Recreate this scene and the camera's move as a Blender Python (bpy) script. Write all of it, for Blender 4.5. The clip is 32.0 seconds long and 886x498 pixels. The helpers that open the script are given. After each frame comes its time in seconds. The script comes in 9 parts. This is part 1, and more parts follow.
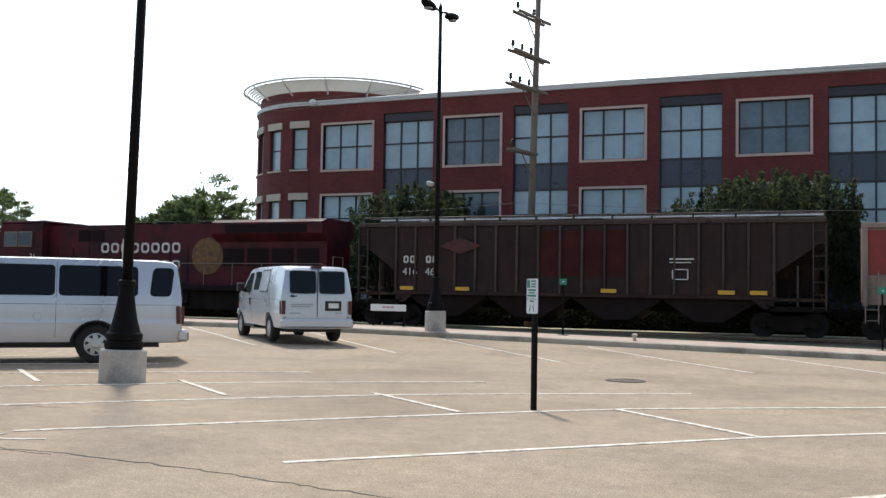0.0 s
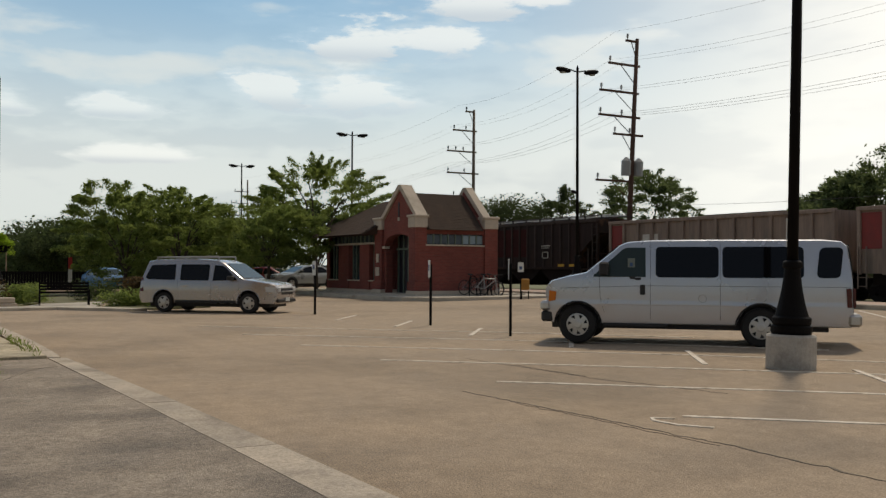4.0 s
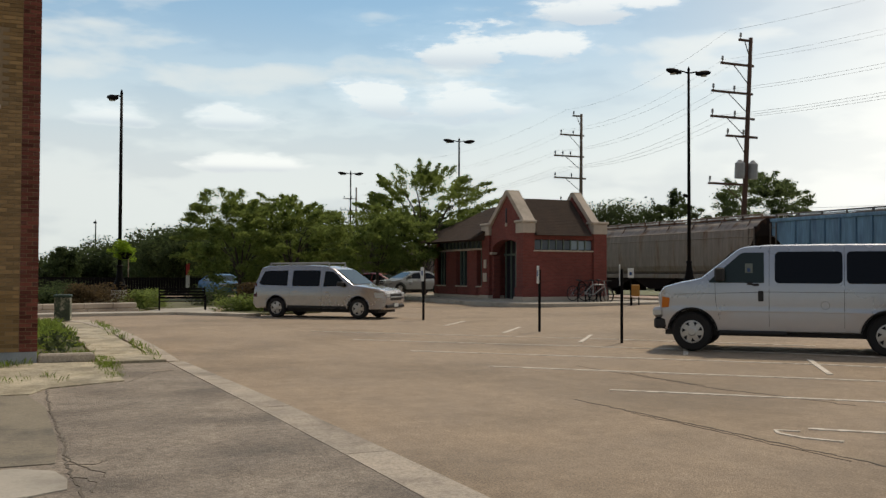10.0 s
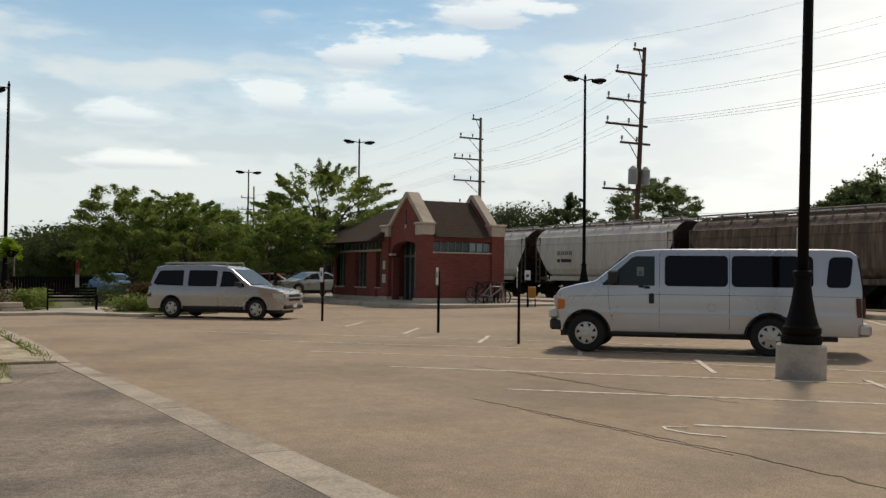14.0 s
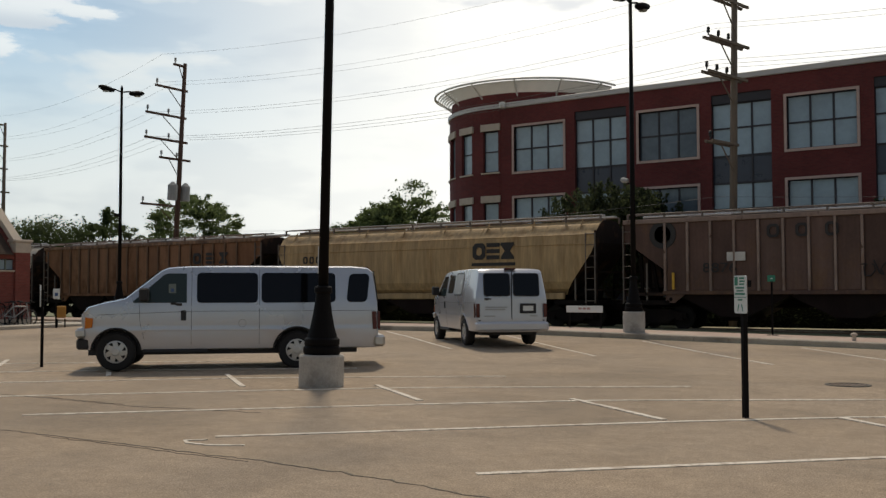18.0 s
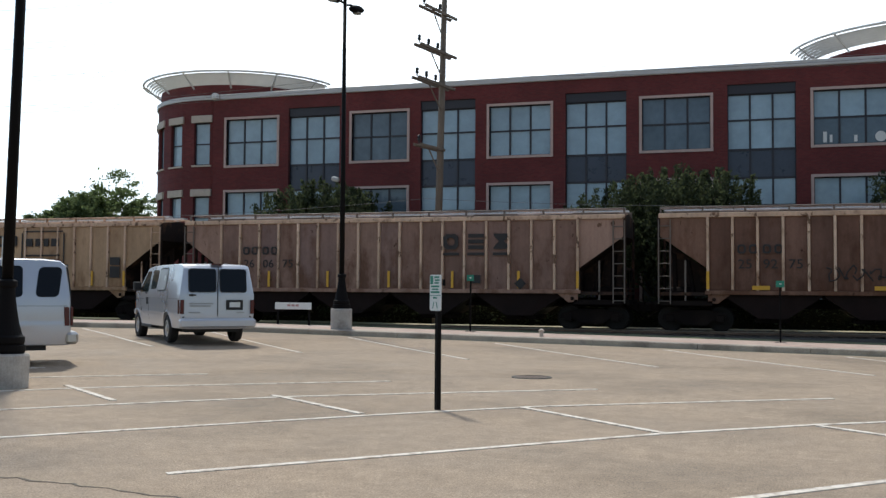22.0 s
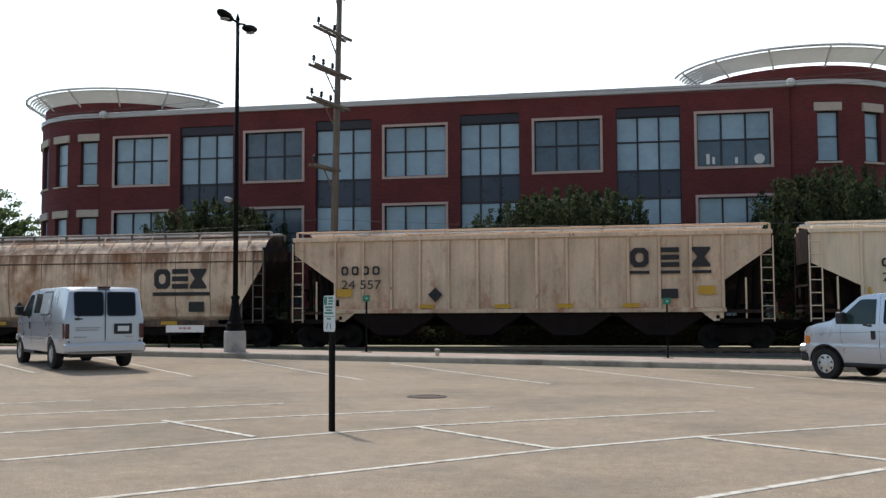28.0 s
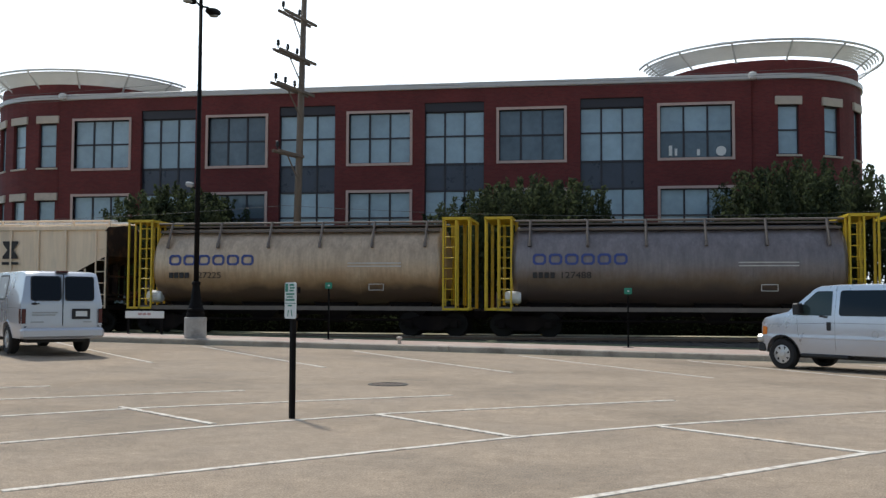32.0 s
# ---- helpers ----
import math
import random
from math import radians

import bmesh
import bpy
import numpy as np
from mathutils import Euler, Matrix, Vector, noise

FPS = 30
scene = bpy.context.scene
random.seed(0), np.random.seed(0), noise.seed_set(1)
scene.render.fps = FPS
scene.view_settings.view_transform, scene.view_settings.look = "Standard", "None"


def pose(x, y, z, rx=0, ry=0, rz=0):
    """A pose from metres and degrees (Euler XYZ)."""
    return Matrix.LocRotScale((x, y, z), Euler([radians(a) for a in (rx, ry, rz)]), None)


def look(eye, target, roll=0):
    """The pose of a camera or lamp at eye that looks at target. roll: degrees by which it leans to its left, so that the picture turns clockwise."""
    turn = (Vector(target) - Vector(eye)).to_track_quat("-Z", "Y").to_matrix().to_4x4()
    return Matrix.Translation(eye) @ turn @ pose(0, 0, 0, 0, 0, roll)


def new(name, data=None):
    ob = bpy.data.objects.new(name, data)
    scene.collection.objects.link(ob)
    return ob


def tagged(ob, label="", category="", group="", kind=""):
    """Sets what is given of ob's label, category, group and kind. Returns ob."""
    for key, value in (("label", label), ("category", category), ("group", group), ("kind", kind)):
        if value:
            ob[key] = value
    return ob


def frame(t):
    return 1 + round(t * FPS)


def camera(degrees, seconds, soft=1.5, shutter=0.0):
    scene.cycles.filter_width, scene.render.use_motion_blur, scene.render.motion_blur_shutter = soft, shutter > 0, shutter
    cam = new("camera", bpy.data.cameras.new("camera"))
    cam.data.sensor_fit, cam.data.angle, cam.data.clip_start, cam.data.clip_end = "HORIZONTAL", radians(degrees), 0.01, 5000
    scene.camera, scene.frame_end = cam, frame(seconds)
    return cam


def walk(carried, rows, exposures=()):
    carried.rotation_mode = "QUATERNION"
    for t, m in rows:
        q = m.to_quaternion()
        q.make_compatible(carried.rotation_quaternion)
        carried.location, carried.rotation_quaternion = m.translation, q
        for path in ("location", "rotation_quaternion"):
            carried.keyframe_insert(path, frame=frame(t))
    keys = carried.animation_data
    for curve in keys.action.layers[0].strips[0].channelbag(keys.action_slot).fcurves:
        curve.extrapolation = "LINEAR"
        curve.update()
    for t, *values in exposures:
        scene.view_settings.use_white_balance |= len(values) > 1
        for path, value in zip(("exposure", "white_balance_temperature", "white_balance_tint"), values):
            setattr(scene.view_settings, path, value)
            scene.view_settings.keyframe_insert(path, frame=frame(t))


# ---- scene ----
cam = camera(48.83, 32.0, 1.42)
PATH = [
    (0, (0.302, -0.445, 1.500), (-0.460, 1.402, 1.592), 0.96),
    (0.5, (0.246, -0.327, 1.500), (-0.736, 1.412, 1.608), 1.05),
    (1, (0.181, -0.204, 1.500), (-0.974, 1.427, 1.565), 1.74),
    (1.5, (0.064, -0.199, 1.500), (-1.151, 1.386, 1.612), 1.96),
    (2, (-0.003, 0.070, 1.500), (-1.387, 1.511, 1.602), 1.46),
    (2.5, (-0.150, 0.218, 1.500), (-1.711, 1.466, 1.579), 2.44),
    (3, (-0.170, 0.221, 1.500), (-1.778, 1.408, 1.576), 1.95),
    (3.5, (-0.229, 0.176, 1.500), (-1.907, 1.264, 1.554), 0.80),
    (5.5, (-0.353, 0.169, 1.500), (-2.139, 1.069, 1.535), 0.62),
    (6, (-0.395, 0.180, 1.500), (-2.206, 1.029, 1.533), 0.44),
    (6.5, (-0.428, 0.180, 1.500), (-2.265, 0.968, 1.544), 0.61),
    (7, (-0.448, 0.142, 1.500), (-2.283, 0.935, 1.544), 0.48),
    (7.5, (-0.429, 0.180, 1.500), (-2.263, 0.977, 1.542), 0.67),
    (8, (-0.430, 0.165, 1.500), (-2.264, 0.960, 1.546), 0.48),
    (8.5, (-0.433, 0.173, 1.500), (-2.271, 0.960, 1.546), 0.44),
    (9, (-0.457, 0.148, 1.500), (-2.289, 0.949, 1.545), 0.72),
    (9.5, (-0.436, 0.181, 1.500), (-2.269, 0.978, 1.542), 0.10),
    (10, (-0.408, 0.184, 1.500), (-2.236, 0.994, 1.551), 0.21),
    (10.5, (-0.442, 0.173, 1.500), (-2.269, 0.985, 1.545), 0.33),
    (11, (-0.447, 0.198, 1.500), (-2.285, 0.985, 1.535), -0.14),
    (11.5, (-0.423, 0.157, 1.500), (-2.267, 0.929, 1.544), 0.00),
    (12, (-0.435, 0.166, 1.500), (-2.273, 0.951, 1.551), 0.46),
    (12.5, (-0.433, 0.158, 1.500), (-2.273, 0.939, 1.551), 0.38),
    (13, (-0.445, 0.142, 1.500), (-2.282, 0.930, 1.561), 0.36),
    (13.5, (-0.399, 0.132, 1.500), (-2.203, 0.994, 1.554), 0.45),
    (14, (-0.298, 0.095, 1.500), (-2.033, 1.090, 1.555), 0.61),
    (14.5, (-0.174, 0.047, 1.500), (-1.843, 1.147, 1.542), 0.87),
    (15, (-0.082, -0.056, 1.500), (-1.650, 1.184, 1.558), 0.73),
    (15.5, (-0.072, -0.017, 1.500), (-1.501, 1.380, 1.575), -0.50),
    (17.5, (0.061, 0.043, 1.500), (-1.138, 1.642, 1.585), -0.54),
    (18, (0.099, 0.016, 1.500), (-1.013, 1.676, 1.593), -0.15),
    (18.5, (0.133, 0.024, 1.500), (-0.895, 1.737, 1.593), 0.27),
    (19, (0.155, -0.021, 1.500), (-0.776, 1.747, 1.597), -0.35),
    (19.5, (0.185, -0.067, 1.500), (-0.462, 1.824, 1.585), -0.26),
    (20, (0.281, -0.078, 1.500), (-0.187, 1.864, 1.586), 0.09),
    (20.5, (0.299, -0.089, 1.500), (-0.179, 1.851, 1.589), 0.06),
    (21, (0.270, -0.069, 1.500), (-0.261, 1.856, 1.610), -0.37),
    (21.5, (0.289, -0.006, 1.500), (-0.245, 1.918, 1.616), 0.12),
    (22, (0.257, -0.022, 1.500), (-0.331, 1.888, 1.588), 0.40),
    (22.5, (0.267, -0.035, 1.500), (-0.307, 1.878, 1.606), 0.57),
    (23, (0.295, -0.074, 1.500), (-0.235, 1.850, 1.623), 0.69),
    (23.5, (0.290, -0.073, 1.500), (-0.239, 1.851, 1.625), 0.51),
    (24, (0.288, -0.069, 1.500), (-0.226, 1.860, 1.618), 0.44),
    (24.5, (0.274, -0.116, 1.500), (-0.226, 1.816, 1.628), 0.27),
    (25, (0.305, -0.103, 1.500), (-0.189, 1.830, 1.635), 0.31),
    (25.5, (0.298, -0.127, 1.500), (-0.161, 1.815, 1.637), 0.59),
    (26, (0.311, -0.129, 1.500), (-0.128, 1.817, 1.642), -0.00),
    (26.5, (0.302, -0.138, 1.500), (-0.107, 1.815, 1.645), 0.19),
    (28.5, (0.320, -0.074, 1.500), (-0.061, 1.885, 1.626), -0.33),
    (29, (0.316, -0.113, 1.500), (-0.077, 1.844, 1.627), -0.36),
    (29.5, (0.329, -0.066, 1.500), (-0.065, 1.891, 1.621), -0.10),
    (30, (0.315, -0.048, 1.500), (-0.072, 1.910, 1.627), 0.08),
    (30.5, (0.325, -0.072, 1.500), (-0.061, 1.887, 1.622), 0.11),
    (31, (0.303, -0.067, 1.500), (-0.056, 1.897, 1.621), 0.26),
    (31.5, (0.325, -0.112, 1.500), (0.021, 1.862, 1.606), 0.45),
    (32, (0.331, -0.068, 1.500), (0.021, 1.905, 1.605), 0.23),
]
walk(cam, [(t, look(eye, target, roll)) for t, eye, target, roll in PATH],
     [(0, -0.02, 6600, 7.5), (1, -0.75, 7000, 8), (2, -1.15, 7600, 10), (3.5, -1.1, 8100, 10), (6, -0.97, 7950, 10.5), (15, -0.97, 7950, 10.5), (18.9, -1.08, 7600, 9.5), (20, -0.5, 6600, 8), (22, -0.42, 6500, 6.8), (32, -0.45, 6450, 6.5)])

# ---- light ----
SUN_TO = Vector((-0.62, 0.78, 1.42)).normalized()
sun = new("sun", bpy.data.lights.new("sun", "SUN"))
sun.data.energy, sun.data.angle, sun.data.color = 4.0, radians(5.0), (1.0, 0.95, 0.87)
sun.matrix_world = look((0, 0, 60), Vector((0, 0, 60)) - SUN_TO)

world = bpy.data.worlds.new("sky")
scene.world = world
world.use_nodes = True
wt = world.node_tree
wt.nodes.clear()
w_out = wt.nodes.new("ShaderNodeOutputWorld")
w_bg = wt.nodes.new("ShaderNodeBackground")
w_sky = wt.nodes.new("ShaderNodeTexSky")
w_sky.sky_type = "NISHITA"
w_sky.sun_disc = False
w_sky.sun_elevation = math.asin(SUN_TO.z)
w_sky.sun_rotation = math.atan2(SUN_TO.x, SUN_TO.y)
w_sky.air_density, w_sky.dust_density, w_sky.ozone_density = 1.0, 0.4, 1.8
w_co = wt.nodes.new("ShaderNodeTexCoord")
w_sep = wt.nodes.new("ShaderNodeSeparateXYZ")
wt.links.new(w_co.outputs["Generated"], w_sep.inputs[0])


def w_math(op, a, b=None, clamp=False):
    n = wt.nodes.new("ShaderNodeMath")
    n.operation, n.use_clamp = op, clamp
    for k, v in enumerate((a, b)):
        if v is None:
            continue
        if isinstance(v, (int, float)):
            n.inputs[k].default_value = v
        else:
            wt.links.new(v, n.inputs[k])
    return n.outputs[0]


# Clouds lie in flattened rolls, so the noise is squeezed in height.
w_map = wt.nodes.new("ShaderNodeMapping")
w_map.inputs["Scale"].default_value = (1.0, 1.0, 3.6)
w_map.inputs["Location"].default_value = (2.3, 0.6, 1.9)
wt.links.new(w_co.outputs["Generated"], w_map.inputs[0])


w_above = wt.nodes.new("ShaderNodeMapping")
w_above.inputs["Scale"].default_value = (1.0, 1.0, 3.6)
w_above.inputs["Location"].default_value = (2.3, 0.6, 1.965)
wt.links.new(w_co.outputs["Generated"], w_above.inputs[0])


def w_noise(scale, detail, rough, dist=0.0, at=w_map):
    n = wt.nodes.new("ShaderNodeTexNoise")
    n.inputs["Scale"].default_value = scale
    n.inputs["Detail"].default_value = detail
    n.inputs["Roughness"].default_value = rough
    n.inputs["Distortion"].default_value = dist
    wt.links.new(at.outputs[0], n.inputs["Vector"])
    return n.outputs["Fac"]


def w_ramp(fac, lo, hi):
    n = wt.nodes.new("ShaderNodeMapRange")
    n.interpolation_type = "SMOOTHSTEP"
    n.inputs["From Min"].default_value, n.inputs["From Max"].default_value = lo, hi
    wt.links.new(fac, n.inputs["Value"])
    return n.outputs["Result"]


# Puffs of cloud with blue between them high at the left, a white veil elsewhere.
w_dot = wt.nodes.new("ShaderNodeVectorMath")
w_dot.operation = "DOT_PRODUCT"
wt.links.new(w_co.outputs["Generated"], w_dot.inputs[0])
w_dot.inputs[1].default_value = SUN_TO
w_to_sun = w_dot.outputs["Value"]
w_left = w_math("SUBTRACT", 1.0, w_ramp(w_sep.outputs["X"], -0.92, -0.45))
w_up = w_ramp(w_sep.outputs["Z"], 0.30, 0.62)
w_high = w_ramp(w_sep.outputs["Z"], 0.08, 0.30)
w_dense = w_noise(5.2, 7.0, 0.5, 0.1)
w_puff = w_ramp(w_dense, 0.34, 0.66)
w_veil = w_math("SUBTRACT", 0.96, w_math("MULTIPLY", w_math("MULTIPLY", w_left, w_high), 0.72))
w_cover = w_math("MAXIMUM", w_math("MULTIPLY", w_puff, 0.85), w_veil)
# A few heaped clouds low in the west, flat and grey below, white on top.
w_az = w_math("ARCTAN2", w_sep.outputs["X"], w_sep.outputs["Y"])
w_ragged = w_math("MULTIPLY", w_math("SUBTRACT", w_noise(13.0, 8.0, 0.6, 0.0), 0.5), 5.0)
w_heap, w_belly = None, None
for az, z, wide, tall in ((-69.8, 0.172, 2.7, 0.028), (-65.3, 0.170, 4.0, 0.036), (-62.5, 0.222, 6.0, 0.030), (-78.3, 0.152, 3.2, 0.018), (-84.5, 0.150, 3.0, 0.016), (-77.0, 0.108, 4.0, 0.014), (-57.0, 0.262, 5.0, 0.03), (-28.0, 0.30, 7.0, 0.03)):
    dx = w_math("DIVIDE", w_math("SUBTRACT", w_az, radians(az)), radians(wide))
    dz = w_math("DIVIDE", w_math("SUBTRACT", w_sep.outputs["Z"], z), tall)
    dz = w_math("ADD", dz, w_math("MULTIPLY", w_math("MINIMUM", dz, 0.0), 0.8))
    far = w_math("ADD", w_math("ADD", w_math("MULTIPLY", dx, dx), w_math("MULTIPLY", dz, dz)), w_ragged)
    body = w_math("MULTIPLY", w_math("SUBTRACT", 1.0, w_ramp(far, 0.2, 1.3)), 0.8)
    under = w_math("MULTIPLY", body, w_math("SUBTRACT", 1.0, w_ramp(dz, -0.75, 0.35)))
    w_heap = body if w_heap is None else w_math("MAXIMUM", w_heap, body)
    w_belly = under if w_belly is None else w_math("MAXIMUM", w_belly, under)
w_cover = w_math("MAXIMUM", w_cover, w_heap)
# Overhead and away from the sun the sky is open.
w_open = w_math("MULTIPLY", w_math("SUBTRACT", 1.0, w_math("MULTIPLY", w_up, 0.85)), w_math("ADD", 0.1, w_math("MULTIPLY", w_ramp(w_to_sun, -0.3, 0.25), 0.9)))
w_cover = w_math("MULTIPLY", w_cover, w_open)
# Grey undersides: where there is more cloud above than here.
w_under = w_ramp(w_math("SUBTRACT", w_noise(6.5, 7.0, 0.52, 0.1, w_above), w_dense), -0.06, 0.12)
w_shade = w_math("MULTIPLY", w_under, w_math("ADD", 0.12, w_math("MULTIPLY", w_left, 0.18)))
w_shade = w_math("MAXIMUM", w_math("MULTIPLY", w_shade, w_math("SUBTRACT", 1.0, w_heap)), w_math("MULTIPLY", w_belly, 0.8))
w_grey = wt.nodes.new("ShaderNodeMix")
w_grey.data_type = "RGBA"
w_grey.inputs[6].default_value = (16.4, 16.9, 16.7, 1)
w_grey.inputs[7].default_value = (9.4, 10.4, 11.6, 1)
wt.links.new(w_shade, w_grey.inputs[0])
# Clouds on the sun's side are bright, those opposite it dull.
w_glow = w_math("ADD", 0.22, w_math("MULTIPLY", w_ramp(w_to_sun, -0.55, 0.55), 0.88))
w_lit = wt.nodes.new("ShaderNodeVectorMath")
w_lit.operation = "SCALE"
wt.links.new(w_grey.outputs[2], w_lit.inputs[0])
wt.links.new(w_glow, w_lit.inputs["Scale"])
w_mix = wt.nodes.new("ShaderNodeMix")
w_mix.data_type = "RGBA"
wt.links.new(w_cover, w_mix.inputs[0])
w_blue = wt.nodes.new("ShaderNodeVectorMath")
w_blue.operation = "MULTIPLY"
wt.links.new(w_sky.outputs[0], w_blue.inputs[0])
w_tint = wt.nodes.new("ShaderNodeMix")
w_tint.data_type = "RGBA"
w_tint.inputs[6].default_value, w_tint.inputs[7].default_value = (1.05, 1.12, 1.22, 1), (0.74, 1.66, 2.1, 1)
wt.links.new(w_left, w_tint.inputs[0])
wt.links.new(w_tint.outputs[2], w_blue.inputs[1])
wt.links.new(w_blue.outputs[0], w_mix.inputs[6])
w_cool = wt.nodes.new("ShaderNodeMix")
w_cool.data_type = "RGBA"
w_cool.inputs[6].default_value, w_cool.inputs[7].default_value = (1.14, 1.20, 1.33, 1), (0.71, 0.81, 0.94, 1)
wt.links.new(w_math("MULTIPLY", w_left, w_math("SUBTRACT", 1.0, w_math("MULTIPLY", w_heap, 0.55))), w_cool.inputs[0])
w_tone = wt.nodes.new("ShaderNodeVectorMath")
w_tone.operation = "MULTIPLY"
wt.links.new(w_lit.outputs[0], w_tone.inputs[0])
wt.links.new(w_cool.outputs[2], w_tone.inputs[1])
wt.links.new(w_tone.outputs[0], w_mix.inputs[7])
wt.links.new(w_mix.outputs[2], w_bg.inputs["Color"])
w_bg.inputs["Strength"].default_value = 0.11
wt.links.new(w_bg.outputs[0], w_out.inputs[0])

# ---- materials ----
def material(name, col, rough=0.6, metal=0.0, var=0.18, scale=2.0, fine=30.0, bump=0.15, dirt=None, amount=0.0, dirt_scale=0.6, per=0.0, grain=0.6, streak=0.0, mid=0.0,
             stretch=(1, 1, 1), coat=0.0, spec=0.5):
    """A surface with variation at two scales, optional stains of a second colour, and a fine relief."""
    m = bpy.data.materials.new(name)
    m.use_nodes = True
    nt = m.node_tree
    p = nt.nodes["Principled BSDF"]
    p.inputs["Metallic"].default_value = metal
    p.inputs["Coat Weight"].default_value = coat
    p.inputs["Specular IOR Level"].default_value = spec
    co = nt.nodes.new("ShaderNodeTexCoord")
    mp = nt.nodes.new("ShaderNodeMapping")
    mp.inputs["Scale"].default_value = stretch
    nt.links.new(co.outputs["Object"], mp.inputs["Vector"])

    def tex(s, detail=5.0):
        n = nt.nodes.new("ShaderNodeTexNoise")
        n.inputs["Scale"].default_value = s
        n.inputs["Detail"].default_value = detail
        n.inputs["Roughness"].default_value = 0.62
        nt.links.new(mp.outputs[0], n.inputs["Vector"])
        return n.outputs["Fac"]

    def ranged(v, a, b, lo=0.3, hi=0.7):
        n = nt.nodes.new("ShaderNodeMapRange")
        for k, q in zip(("From Min", "From Max", "To Min", "To Max"), (lo, hi, a, b)):
            n.inputs[k].default_value = q
        nt.links.new(v, n.inputs["Value"])
        return n.outputs["Result"]

    def times(a, b):
        n = nt.nodes.new("ShaderNodeMath")
        n.operation = "MULTIPLY"
        nt.links.new(a, n.inputs[0])
        nt.links.new(b, n.inputs[1])
        return n.outputs[0]

    big, small = tex(scale), tex(fine)
    k = times(ranged(big, 1 - var, 1 + var), ranged(small, 1 - var * grain, 1 + var * grain))
    if per:
        oi = nt.nodes.new("ShaderNodeObjectInfo")
        k = times(k, ranged(oi.outputs["Random"], 1 - per, 1 + per, 0, 1))
    if mid:
        for q in (3.2, 11.0):
            k = times(k, ranged(tex(q, 3.0), 1 - mid, 1 + mid))
    if streak:
        mp2 = nt.nodes.new("ShaderNodeMapping")
        mp2.inputs["Scale"].default_value = (1, 1, 0.09)
        nt.links.new(co.outputs["Object"], mp2.inputs["Vector"])
        for s, lo, hi in ((4.5, 0.36, 0.62), (13.0, 0.3, 0.7)):
            n = nt.nodes.new("ShaderNodeTexNoise")
            n.inputs["Scale"].default_value, n.inputs["Detail"].default_value = s, 5.0
            nt.links.new(mp2.outputs[0], n.inputs["Vector"])
            k = times(k, ranged(n.outputs["Fac"], 1 - streak, 1 + streak * 0.3, lo, hi))
            nt.nodes[-2].clamp = True
    base = nt.nodes.new("ShaderNodeRGB")
    base.outputs[0].default_value = (*col, 1)
    colour = base.outputs[0]
    if dirt:
        mx = nt.nodes.new("ShaderNodeMix")
        mx.data_type = "RGBA"
        cloud = tex(dirt_scale, 8.0)
        n = ranged(cloud, 0, 1, 0.62 - amount * 0.35, 0.78 - amount * 0.35)
        nt.nodes[-1].clamp = True
        nt.links.new(n, mx.inputs[0])
        nt.links.new(colour, mx.inputs[6])
        mx.inputs[7].default_value = (*dirt, 1)
        colour = mx.outputs[2]
    mul = nt.nodes.new("ShaderNodeVectorMath")
    mul.operation = "SCALE"
    nt.links.new(colour, mul.inputs[0])
    nt.links.new(k, mul.inputs["Scale"])
    nt.links.new(mul.outputs[0], p.inputs["Base Color"])
    nt.links.new(ranged(big, rough * 0.85, min(1.0, rough * 1.15)), p.inputs["Roughness"])
    if bump:
        b = nt.nodes.new("ShaderNodeBump")
        b.inputs["Strength"].default_value = bump
        b.inputs["Distance"].default_value = 0.02
        nt.links.new(small, b.inputs["Height"])
        nt.links.new(b.outputs[0], p.inputs["Normal"])
    return m


def glass(name, col, rough=0.04, bump=0.0):
    """Dark window glass of a vehicle or a far building, glossy over a dim room."""
    m = bpy.data.materials.new(name)
    m.use_nodes = True
    p = m.node_tree.nodes["Principled BSDF"]
    p.inputs["Base Color"].default_value = (*col, 1)
    p.inputs["Roughness"].default_value = rough
    p.inputs["Specular IOR Level"].default_value = 0.28
    p.inputs["Coat Weight"].default_value = 0.0
    return m


